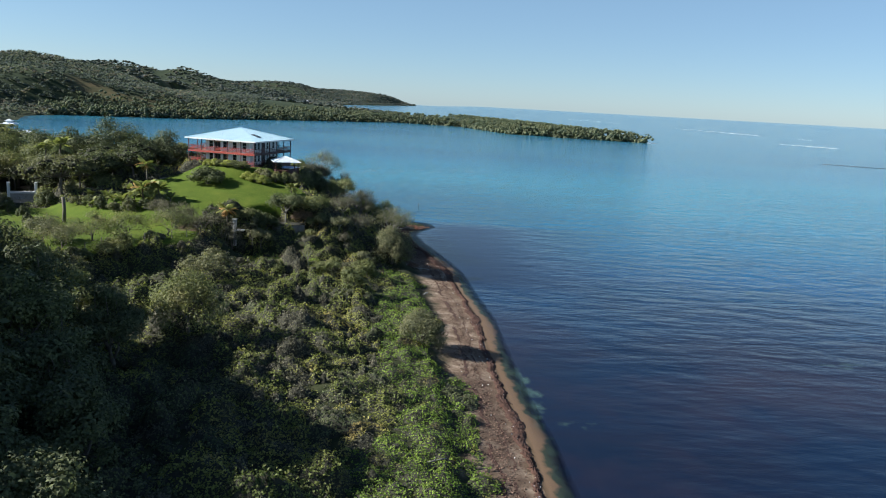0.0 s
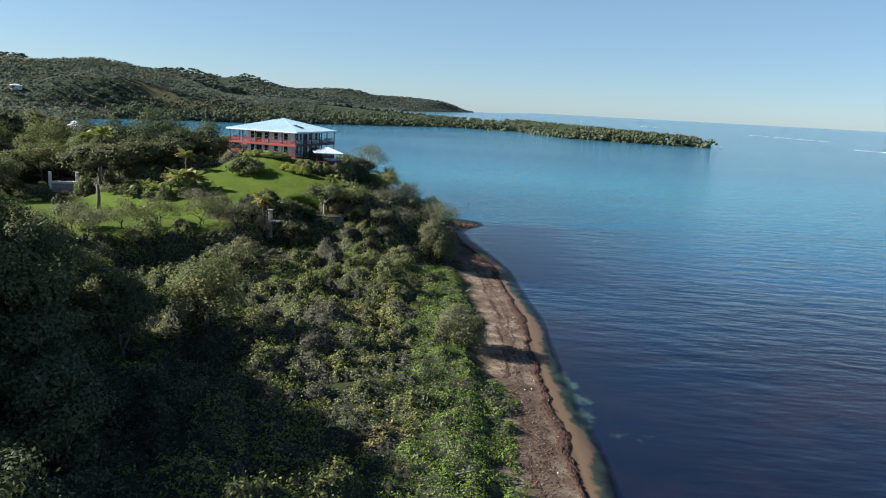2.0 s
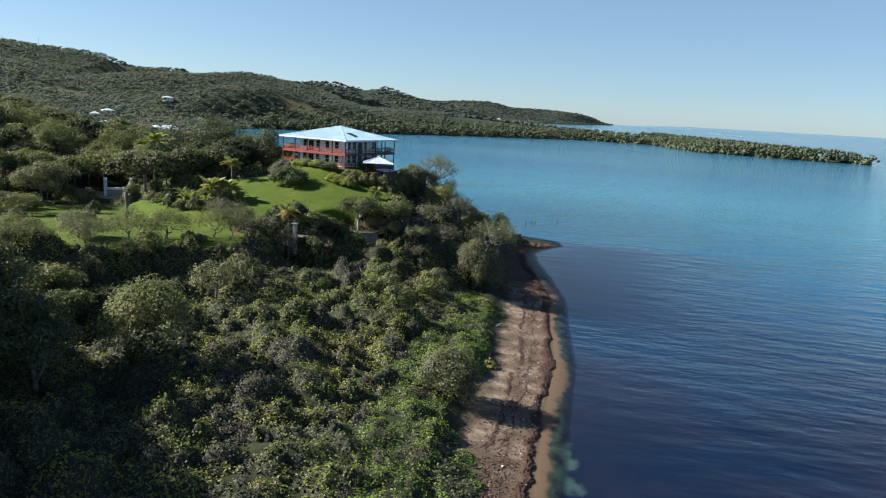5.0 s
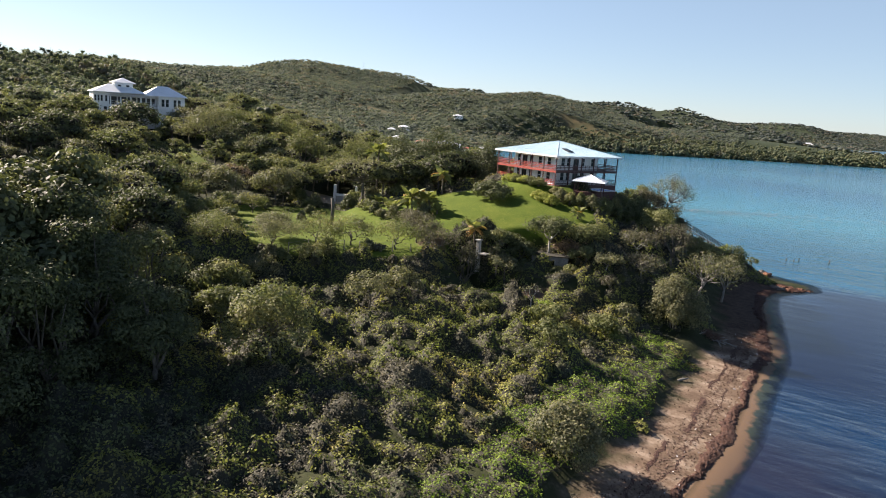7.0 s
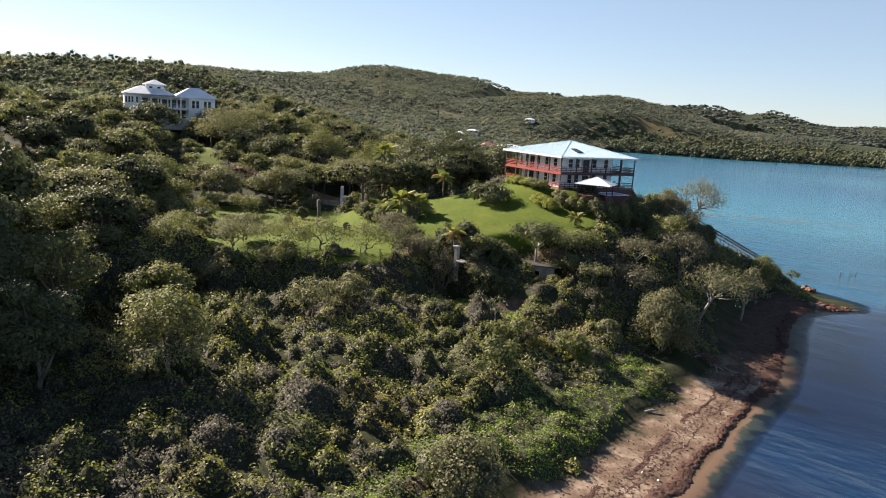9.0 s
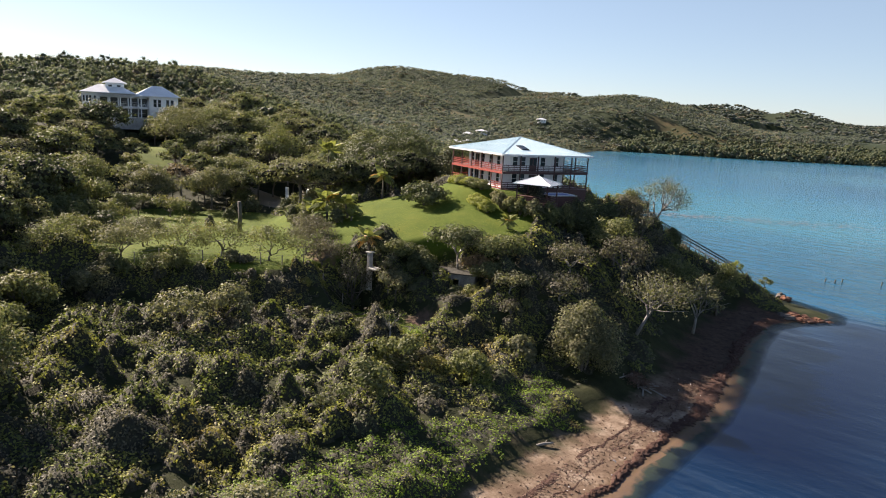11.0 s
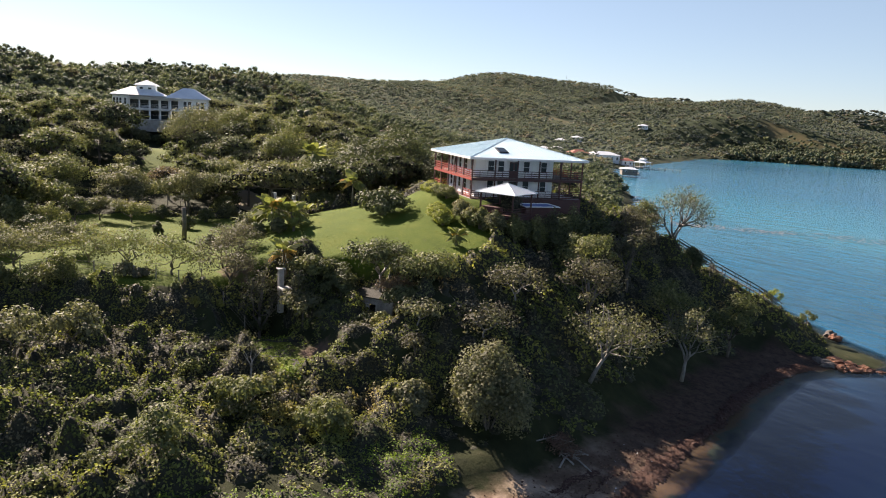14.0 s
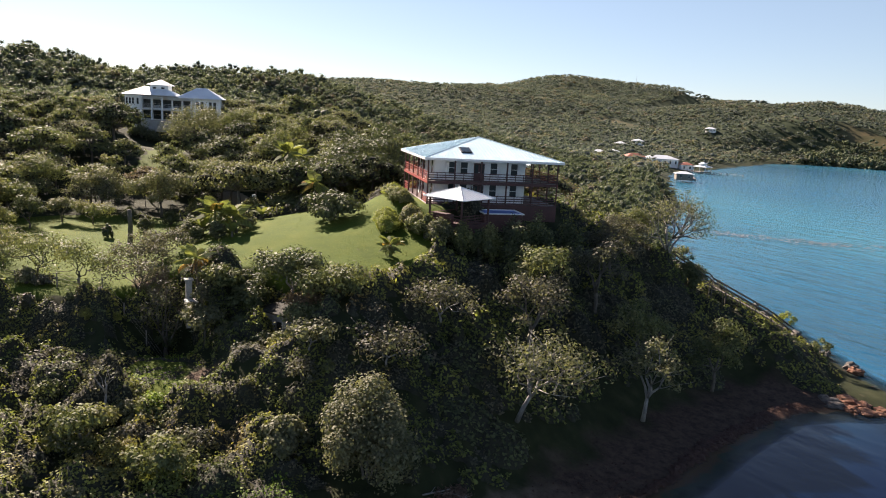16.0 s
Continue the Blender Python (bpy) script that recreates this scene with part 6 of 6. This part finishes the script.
def undergrowth():
    """One tangled cover of overlapping mounds with pits between them, clothed in small leaves."""
    cell = 0.34
    xs, ys = np.arange(-84, 7, cell), np.arange(16, 206, cell)
    gx, gy = np.meshgrid(xs, ys)
    up, kind = np.zeros(gx.shape), np.zeros(gx.shape, int)
    for gap, r0, r1, h0, h1, share, seed in ((4.2, 1.6, 3.8, 0.8, 2.4, 0.7, 21), (2.2, 0.8, 1.9, 0.5, 1.7, 0.8, 22), (1.1, 0.4, 0.9, 0.3, 1.1, 0.8, 23), (0.8, 0.5, 0.95, 0.2, 0.4, 1.0, 25)):
        x, y, rng = scatter(-84, 6, 16, 206, gap, wild, seed)
        keep = rng.random(len(x)) < share
        x, y = x[keep], y[keep]
        d = shore_distance(x, y)
        if gap < 1:
            beside = (d < 15) & (y < 124)
            x, y, d = x[beside], y[beside], d[beside]
        grow = np.clip(0.3 + (d - 6) * 0.05, 0.3, 1.0)
        vine = ((d < 15 + 4 * waves(x, y, 9, 0.7)) & (y < 124) | (((x + 27.0) / 6.4) ** 2 + ((y - 118.2) / 3.6) ** 2 < 1)) & (rng.random(len(x)) < 0.85)
        dry = ~vine & (rng.random(len(x)) < 0.16 + 0.16 * waves(x, y, 14, 5.0) + 0.25 * np.exp(-((x + 22) / 8) ** 2 - ((y - 112) / 5) ** 2))
        # some dark bushes at random; far more in the south-west, as painted tree shadow
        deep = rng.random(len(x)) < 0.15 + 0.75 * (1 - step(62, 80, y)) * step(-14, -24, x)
        low = np.where(((x + 27.0) / 5.4) ** 2 + ((y - 118.2) / 2.9) ** 2 < 1, 0.13, 1.0) * np.where((((x + 24.5) / 5.0) ** 2 + ((y - 119.5) / 5.5) ** 2 < 1) | (((x + 23) / 4.5) ** 2 + ((y - 124) / 3.5) ** 2 < 1), 0.4, np.where(((x + 31) / 5.5) ** 2 + ((y - 117) / 6) ** 2 < 1, 0.35, 1.0)) * np.where((d < 12) & (y > 104) & (y < 130), 0.25, np.where(vine, 0.5, 1.0))
        r = r0 + (r1 - r0) * rng.random(len(x)) ** 1.3
        h = (h0 + (h1 - h0) * rng.random(len(x)) ** 1.4) * grow * low * (1 + 0.3 * waves(x, y, 9, 1.0)) + np.where(vine, 0.16, 0.0)
        squeeze, turn_ = rng.uniform(0.5, 1.0, len(x)), rng.uniform(0, 3.14, len(x))
        for i in range(len(x)):
            a0, a1 = np.searchsorted(xs, (x[i] - r[i], x[i] + r[i]))
            b0, b1 = np.searchsorted(ys, (y[i] - r[i], y[i] + r[i]))
            u, v = gx[b0:b1, a0:a1] - x[i], gy[b0:b1, a0:a1] - y[i]
            p, q = u * math.cos(turn_[i]) + v * math.sin(turn_[i]), (v * math.cos(turn_[i]) - u * math.sin(turn_[i])) / squeeze[i]
            dome = h[i] * np.clip(1 - (p * p + q * q) / r[i] ** 2, 0, 1) ** 0.95
            here = up[b0:b1, a0:a1]
            won = dome > here
            here[won] = dome[won]
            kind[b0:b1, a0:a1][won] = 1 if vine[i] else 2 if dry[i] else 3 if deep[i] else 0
    rng = np.random.default_rng(24)
    rough = rng.normal(size=up.shape)
    coarse = sum(np.roll(rough, (a, b), (0, 1)) for a in range(-2, 3) for b in range(-2, 3)) / 5
    up = np.maximum(0, up * (0.95 + 0.16 * coarse + 0.1 * rough + 0.12 * waves(gx, gy, 1.3, 0.5)) + 0.1 * coarse * (up > 0.2))
    gz = height(gx, gy)
    nx = len(xs)
    # sheet below the leaves, coloured near-black so the gaps look shaded
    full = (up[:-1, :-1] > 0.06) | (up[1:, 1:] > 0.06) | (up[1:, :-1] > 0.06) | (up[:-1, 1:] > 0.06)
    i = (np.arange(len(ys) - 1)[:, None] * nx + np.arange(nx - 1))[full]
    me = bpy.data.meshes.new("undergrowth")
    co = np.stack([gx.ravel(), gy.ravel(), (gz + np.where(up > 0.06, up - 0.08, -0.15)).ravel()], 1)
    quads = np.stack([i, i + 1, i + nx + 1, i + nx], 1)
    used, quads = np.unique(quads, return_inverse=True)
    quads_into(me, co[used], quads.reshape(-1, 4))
    me.materials.append(SCRUB_SHADE)
    tagged(new("undergrowth", smooth(me)), "near-black sheet painted as shade inside the scrub thicket", "undergrowth", kind="stuff")
    sy, sx = np.gradient(gz + up, cell)
    steep = np.minimum(np.sqrt(1 + sx * sx + sy * sy), 4.0)
    # kind 3 uses darker leaves to deepen the cast shadow over the scrub
    for name, which, mat_, dens, size, label in (("scrub", 0, LEAF_SCRUB, 44, 0.235, "dense tangled green scrub with deep gaps"), ("creepers", 1, LEAF_VINE, 52, 0.19, "bright green creepers and low bushes behind beach"), ("dry_scrub", 2, LEAF_BROWN, 44, 0.22, "withered brownish scrub among green bushes"), ("dark_shadow_scrub", 3, LEAF_DARK, 44, 0.235, "dark-leaved thicket, crowded where the tree shadow is painted")):
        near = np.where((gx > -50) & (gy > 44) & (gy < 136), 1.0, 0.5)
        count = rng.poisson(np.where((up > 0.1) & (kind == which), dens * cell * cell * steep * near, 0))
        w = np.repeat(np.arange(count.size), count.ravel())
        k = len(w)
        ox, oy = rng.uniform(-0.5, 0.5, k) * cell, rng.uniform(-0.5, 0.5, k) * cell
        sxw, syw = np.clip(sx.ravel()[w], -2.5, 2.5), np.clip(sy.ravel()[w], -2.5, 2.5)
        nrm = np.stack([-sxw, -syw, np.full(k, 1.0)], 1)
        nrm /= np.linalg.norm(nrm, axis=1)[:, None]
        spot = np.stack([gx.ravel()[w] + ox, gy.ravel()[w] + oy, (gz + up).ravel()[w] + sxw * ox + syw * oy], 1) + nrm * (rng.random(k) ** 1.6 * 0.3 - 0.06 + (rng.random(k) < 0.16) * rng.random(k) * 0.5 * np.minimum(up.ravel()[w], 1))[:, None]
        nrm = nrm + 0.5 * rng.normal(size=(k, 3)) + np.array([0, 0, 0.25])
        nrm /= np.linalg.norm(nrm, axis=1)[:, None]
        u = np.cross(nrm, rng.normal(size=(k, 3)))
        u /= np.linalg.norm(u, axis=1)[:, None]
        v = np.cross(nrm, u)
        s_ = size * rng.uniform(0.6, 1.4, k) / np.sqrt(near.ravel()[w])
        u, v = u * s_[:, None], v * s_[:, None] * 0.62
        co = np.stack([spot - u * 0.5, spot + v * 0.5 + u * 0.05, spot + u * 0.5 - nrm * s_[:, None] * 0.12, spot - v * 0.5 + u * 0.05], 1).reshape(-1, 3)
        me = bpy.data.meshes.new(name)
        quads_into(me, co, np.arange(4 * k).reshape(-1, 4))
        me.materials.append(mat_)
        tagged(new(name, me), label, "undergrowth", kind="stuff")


undergrowth()

x, y, rng = scatter(-62, 6, -48, 17, 2.4, lambda x, y, r: (shore_distance(x, y) > 8 + 1.6 * waves(x, y, 4, 2.0)) & (y - 14 < -(x + 5) * 0.2), 61)
big = rng.uniform(0.8, 2.0, len(x))
cent = np.stack([x, y, height(x, y) + big * 0.5], 1)
tagged(new("scrub", crowns("scrub", cent, np.stack([big * 1.2, big * 1.2, big], 1), np.full(len(x), 60), 0.42, LEAF_SCRUB, 62, 0.3, 0.16, upward=0.5, fill=0.5, aspect=0.66, lift=0.7)), "dense tangled green scrub behind the beach", "undergrowth", kind="stuff")

rng = np.random.default_rng(77)
x, y = rng.uniform(-92, -22, 150000), rng.uniform(88, 150, 150000)
ok = (lawn(x, y) > 0.6) & (rng.random(len(x)) < 0.75 + 0.25 * waves(x, y, 3, 1))
x, y = x[ok][:42000], y[ok][:42000]
cent = np.stack([x, y, height(x, y) + 0.02], 1)
tagged(new("lawn_grass", leaves("lawn_grass", cent, np.full((len(x), 3), 0.02), np.full(len(x), 1), 0.1, LEAF_LAWN, 78, 1.0, 0.5, 0.5, 2.5)), "short rough mown grass on the lawns", "grass", kind="stuff")

# ---------------------------------------------------------------- woods


HOMES = [(-297, 447), (-300, 428), (-284, 456), (-349, 442), (-441, 565), (-425, 530), (-464, 680), (-200, 272), (-360, 465), (-363, 1335), (-330, 1760)]


def clear_of_homes(x, y):
    """False round each house and on the slope in front of it."""
    out = np.ones(len(x), bool)
    for hx, hy in HOMES:
        far = math.hypot(hx - 35, hy - 100)
        wx, wy = (35 - hx) / far, (100 - hy) / far
        u, v = (x - hx) * wx + (y - hy) * wy, (x - hx) * -wy + (y - hy) * wx
        size = 1.0 if far < 800 else 2.0
        out &= ~((u > -9 * size) & (u < 13 * size) & (np.abs(v) < 7 * size))
    return out


def open_to_bay(x, y, tall):
    """True where a tree's top is not behind a ridge for someone high over the beach."""
    out = np.zeros(len(x), bool)
    top = height(x, y) + tall
    for ex, ey, ez in ((3, 15, 31), (26, 50, 29), (34, 108, 27)):
        clear = np.ones(len(x), bool)
        for t in np.linspace(0.2, 0.97, 16):
            clear &= height(ex + (x - ex) * t, ey + (y - ey) * t) + 4 < ez + (top - ez) * t + 3
        out |= clear
    return out


def grove(name, box_, gap, keep, r0, r1, h0, h1, clumps, count, leaf, mat, seed, label, core=0.5, squash=0.75, dome=0.62, loose=0.45, lift=0.4, fill=0.6, dark_core=False):
    """Many trees side by side: every crown a dome of leaf clumps of one hue."""
    x, y, rng = scatter(*box_, gap, keep, seed)
    seen = open_to_bay(x, y, h1)
    x, y = x[seen], y[seen]
    k = len(x)
    g = height(x, y)
    r = r0 + (r1 - r0) * rng.random(k) ** 1.4
    tall = (h0 + (h1 - h0) * rng.random(k)) * (0.75 + 0.25 * r / r1)
    hue = np.clip(0.5 + 0.28 * rng.normal(size=k) + 0.2 * waves(x, y, 60, 3.0), 0, 1)
    i = np.tile(np.arange(clumps), k)
    who = np.repeat(np.arange(k), clumps)
    q = np.sqrt((i + 0.4) / clumps) * rng.uniform(0.75, 1.08, len(i))
    a = i * 2.399 + rng.uniform(-0.5, 0.5, len(i)) + np.repeat(rng.uniform(0, 6.28, k), clumps)
    s = r[who] * rng.uniform(0.24, 0.42, len(i)) * (1.5 if clumps < 5 else 1.12)
    c = np.stack([x[who] + 0.8 * r[who] * q * np.cos(a), y[who] + 0.8 * r[who] * q * np.sin(a), g[who] + tall[who] - s * squash - dome * r[who] * q * q - rng.uniform(0, 0.25, len(i)) * r[who]], 1)
    me = crowns(name, c, np.stack([s, s, s * squash], 1), np.full(len(c), count), leaf, mat, seed, core, 0.15, tones=hue[who] + 0.05 * rng.normal(size=len(i)), dark_core=dark_core, upward=0.4, fill=fill, aspect=0.6, lift=lift, loose=loose)
    tagged(new(name, me), label, "woodland", kind="stuff")


def near_wood(x, y, rng):
    d = shore_distance(x, y)
    u, v = (x + 158.3) * 0.97 - (y - 139.3) * 0.22, (x + 158.3) * 0.22 + (y - 139.3) * 0.97
    villa_gap = ~(((u > -9) & (u < 14) & (np.abs(v) < 13)) | ((u >= 14) & (u < 40) & (v > -8) & (v < 1)))
    drive = ((x + 90) / 16) ** 2 + ((y - 140) / 6) ** 2 > 1
    return (d > 5) & (lawn(x, y) < 0.2) & villa_gap & drive & ((x < -150) | (y > 188) | (y < 84)) & (x < -84) & (y > 70 + (-x - 85) * 0.12) & clear_of_homes(x, y)


grove("hill_wood", (-400, -84, 40, 345), 6.6, near_wood, 3.4, 6.0, 4.8, 8.6, 7, 58, 0.46, LEAF_WOOD, 51, "thick green tropical wood on the hillside", 0.5, 0.85, 0.8, 0.6, 0.3, 0.8)
grove("hill_thicket", (-420, -150, 40, 345), 6.4, near_wood, 3.2, 5.0, 2.2, 4.4, 3, 22, 0.6, LEAF_WOOD, 57, "low green thicket under the hillside wood", 0.8, 0.7, 0.4)
grove("house_wood", (-84, -50, 186, 300), 4.6, lambda x, y, r: (shore_distance(x, y) > 3) & (np.hypot(x + 43, y - 157) > 17), 2.2, 4.0, 4.5, 7.5, 9, 30, 0.46, LEAF_WOOD, 52, "thick green wood behind the house", 0.35)
grove("mid_wood", (-1050, 0, 240, 1150), 8.8, lambda x, y, r: (shore_distance(x, y) > 6) & ((x < -330) | (y > 345)) & (x < -y * 0.25) & (dry_slopes(x, y) < 0.4) & clear_of_homes(x, y), 5.2, 10.0, 5.0, 8.5, 3, 17, 1.15, LEAF_FAR, 53, "green wooded hills across the bay", 0.45, 0.5, 0.3, 0.5, 0.5, 0.5)
grove("far_wood", (-2700, -60, 1100, 4700), 20, lambda x, y, r: (shore_distance(x, y) > 14) & (-x < y * 1.25) & (dry_slopes(x, y) < 0.4) & clear_of_homes(x, y), 9, 16, 5.0, 9, 3, 8, 2.2, LEAF_FAR, 54, "distant wooded coastal hills", 0.7, 0.4, 0.2, 0.5, 0.6, 0.5)
grove("far_wood", (-2700, -1050, 500, 1100), 15.5, lambda x, y, r: (-x < 2.6 * y), 9, 17, 4.5, 7.5, 3, 9, 2.0, LEAF_FAR, 56, "distant wooded hills inland", 0.7, 0.45, 0.2, 0.5, 0.6, 0.5)
grove("mangroves", (-380, 232, 640, 1200), 7.2, lambda x, y, r: (shore_distance(x, y) > -1.0) & (shore_distance(x, y) < 60) & (y > 690), 3.4, 5.8, 8.5, 13.0, 3, 12, 1.2, LEAF_MANGROVE, 55, "low dense green mangroves along the far shore", 0.6, 0.9, 0.5, 0.35, 1.0)
grove("mangrove_skirt", (-380, 232, 640, 1200), 7.4, lambda x, y, r: (shore_distance(x, y) > -2.0) & (shore_distance(x, y) < 40) & (y > 690), 3.6, 5.6, 3.6, 7.0, 3, 10, 1.2, LEAF_MANGROVE, 58, "green mangrove boughs down to the water", 0.8, 1.0, 0.5, 0.35, 1.0)

# ---------------------------------------------------------------- across the bay


def cottage(x, y, w, d, h, turn_, roof_mat, label, stilts=0.0, rise=1.6, name="house", z=None, wall_mat=None):
    """A plain house with hip roof, windows, door and, over water, stilts."""
    g = (max(at_ground(x, y), 0.0) if z is None else z) + stilts
    c = new(name)
    c.matrix_world = pose(x, y, g, 0, 0, turn_)
    tagged(c, label, "house", "houses round the bay")
    part("wall", box(-w / 2, w / 2, -d / 2, d / 2, -0.4 if stilts else -2.0, h), wall_mat or WHITE_WALL, c)
    part("roof", hip_roof(w / 2 + 0.6, d / 2 + 0.6, h, h + rise, max(0.0, (w - d) / 2), 0.12), roof_mat, c)
    k = max(2, int(w / 3))
    for i in range(k):
        window(c, -w / 2 + w * (i + 0.5) / k, -d / 2 - 0.01, h * 0.35, 1.0, h * 0.4, "y", False)
    for i in range(max(1, int(d / 4))):
        window(c, w / 2 + 0.01, -d / 2 + d * (i + 0.5) / max(1, int(d / 4)), h * 0.35, 1.0, h * 0.4, "x", False)
    if stilts:
        for sx in (-1, 0, 1):
            for sy in (-1, 1):
                part("stilt", tube(bmesh.new(), ((sx * w * 0.45, sy * d * 0.42, -stilts - 2), (sx * w * 0.45, sy * d * 0.42, -0.4)), (0.18, 0.16), 6), GREY_WOOD, c)
    return c


cottage(-297, 447, 20, 11, 4.2, 60, ROOF_WHITE, "long white building with pale roof on the shore", rise=2.2)
cottage(-300, 428, 12, 8, 4.0, 70, ROOF_RED, "shore house with a rust-red roof", rise=2.2)
cottage(-284, 456, 7, 6, 3.4, 60, ROOF_RED, "small shore house with a rust-red roof")
cottage(-223, 389, 8, 5.5, 2.6, 55, ROOF_WHITE, "weathered grey boathouse on stilts over the bay", 1.3, 1.2, "boathouse", z=0, wall_mat=GREY_WOOD)
cottage(-349, 442, 9, 7, 2.8, 50, ROOF_WHITE, "white hillside house above the bay")
cottage(-441, 565, 10, 8, 3.6, 50, ROOF_WHITE, "white two-storey hillside house above the bay")
cottage(-425, 530, 8, 6, 2.8, 40, ROOF_WHITE, "pale house among trees above the bay")
cottage(-464, 680, 9, 7, 2.8, 50, ROOF_WHITE, "pale-roofed house on the wooded hill")
cottage(-200, 272, 10, 7, 3.0, 50, ROOF_WHITE, "pale-roofed house among trees")
cottage(-360, 465, 7, 6, 2.8, 30, ROOF_WHITE, "pale house among trees above the bay")
cottage(-363, 1335, 20, 14, 9, 20, ROOF_WHITE, "large white house on the far hill", rise=4)
cottage(-330, 1760, 20, 12, 8, 20, ROOF_WHITE, "white house on the far hill", rise=4)


def jetty(path, label, z=0.9, wide=1.6):
    j = new("jetty")
    j.matrix_world = Matrix.Translation((*path[0], 0))
    tagged(j, label, "jetty")
    for (ax, ay), (bx, by) in zip(path, path[1:]):
        a, b = Vector((ax - path[0][0], ay - path[0][1], z)), Vector((bx - path[0][0], by - path[0][1], z))
        w = (b - a).normalized()
        side = Vector((-w.y, w.x, 0)) * wide / 2
        k = int((b - a).length / 3)
        bm = bmesh.new()
        for i in range(k * 6):
            q = a + (b - a) * (i + 0.5) / (k * 6)
            m = Matrix.Translation(q) @ Matrix((w, side.normalized(), Vector((0, 0, 1)))).transposed().to_4x4()
            bmesh.ops.create_cube(bm, size=1, matrix=m @ Matrix.Diagonal((0.44, wide, 0.08, 1)))
        part("planking", bm, GREY_WOOD, j)
        for i in range(k + 1):
            for s_ in (-1, 1):
                q = a + (b - a) * i / max(k, 1) + side * s_
                part("pile", tube(bmesh.new(), (q - Vector((0, 0, 3)), q + Vector((0, 0, 0.5))), (0.16, 0.14), 6), GREY_WOOD, j)


jetty([(-284, 449), (-270, 455), (-256, 460), (-248, 464)], "long grey wooden jetty with pavilion in the bay", 1.0, 2.6)
jetty([(-258, 428), (-228, 402)], "grey wooden jetty to the boathouse", 1.0, 2.0)
pav = new("pavilion")
pav.matrix_world = pose(-270, 455, 1.05, 0, 0, 15)
tagged(pav, "open jetty pavilion with a two-tier white roof", "pavilion")
part("roof", hip_roof(4.4, 4.4, 2.8, 4.6, 0, 0.1), ROOF_WHITE, pav)
part("upper_roof", hip_roof(2.2, 2.2, 4.7, 5.9, 0, 0.1), ROOF_WHITE, pav)
part("collar", box(-1.5, 1.5, -1.5, 1.5, 4.0, 4.75), WHITE_WALL, pav)
part("floor_deck", box(-4, 4, -4, 4, -0.3, 0.0), GREY_WOOD, pav)
for x in (-3.6, 3.6):
    for y in (-3.6, 3.6):
        part("post", box(x - 0.12, x + 0.12, y - 0.12, y + 0.12, -3, 2.8), WHITE_TRIM, pav)

mast = part("radio_mast", tube(bmesh.new(), ((-1175, 1245, 80), (-1175, 1245, 110), (-1175, 1245, 130)), (0.6, 0.4, 0.15), 5), GREY_WOOD)
tagged(mast, "thin lattice radio mast on the far hill", "mast")


def strips(name, spots, mat, label, category, seed, leaf):
    """Flat uneven streaks that float on the water."""
    rng = np.random.default_rng(seed)
    cs = []
    for ax, ay, bx, by, wide, k in spots:
        t = rng.random(k)
        cs.append(np.stack([ax + (bx - ax) * t + rng.normal(size=k) * wide, ay + (by - ay) * t + rng.normal(size=k) * wide, np.full(k, 0.06)], 1))
    c = np.concatenate(cs)
    k = len(c)
    a = rng.uniform(0, 3.14, k)
    s = leaf * rng.uniform(0.4, 1.4, k)
    u = np.stack([np.cos(a) * s, np.sin(a) * s * 0.6, 0 * a], 1)
    v = np.stack([-np.sin(a) * s * 0.5, np.cos(a) * s * 0.5, 0 * a], 1)
    co = np.stack([c - u, c - v, c + u, c + v], 1).reshape(-1, 3)
    co[:, 2] = 0.06 + np.repeat(np.arange(k) % 7, 4) * 0.006
    me = bpy.data.meshes.new(name)
    quads_into(me, co, np.arange(4 * k).reshape(-1, 4))
    me.materials.append(mat)
    tagged(new(name, me), label, category, kind="stuff")


strips("reef_foam", [(560, 1690, 600, 1560, 9, 60), (600, 1560, 606, 1500, 5, 70), (606, 1500, 625, 1420, 5, 80), (470, 985, 490, 965, 3, 40), (488, 950, 505, 960, 3, 40), (500, 935, 512, 945, 2.5, 30), (400, 2300, 470, 2000, 14, 50), (230, 2900, 330, 2500, 16, 60), (226, 786, 232, 788, 0.8, 14), (640, 1320, 660, 1300, 5, 12)], FOAM, "white surf breaking along the outer reef", "foam", 3, 5.0)
strips("floating_seaweed", [(300, 566, 370, 540, 1.2, 420)], WRACK, "reddish line of floating seaweed on the sea", "seaweed", 5, 1.6)
strips("drifting_weed", [(-95, 262, -70, 283, 2.4, 330), (-70, 283, -40, 312, 4.0, 330), (-40, 312, 20, 350, 6.0, 260)], WEED_FILM, "thin pinkish drift line of floating weed in bay", "seaweed", 6, 0.6)
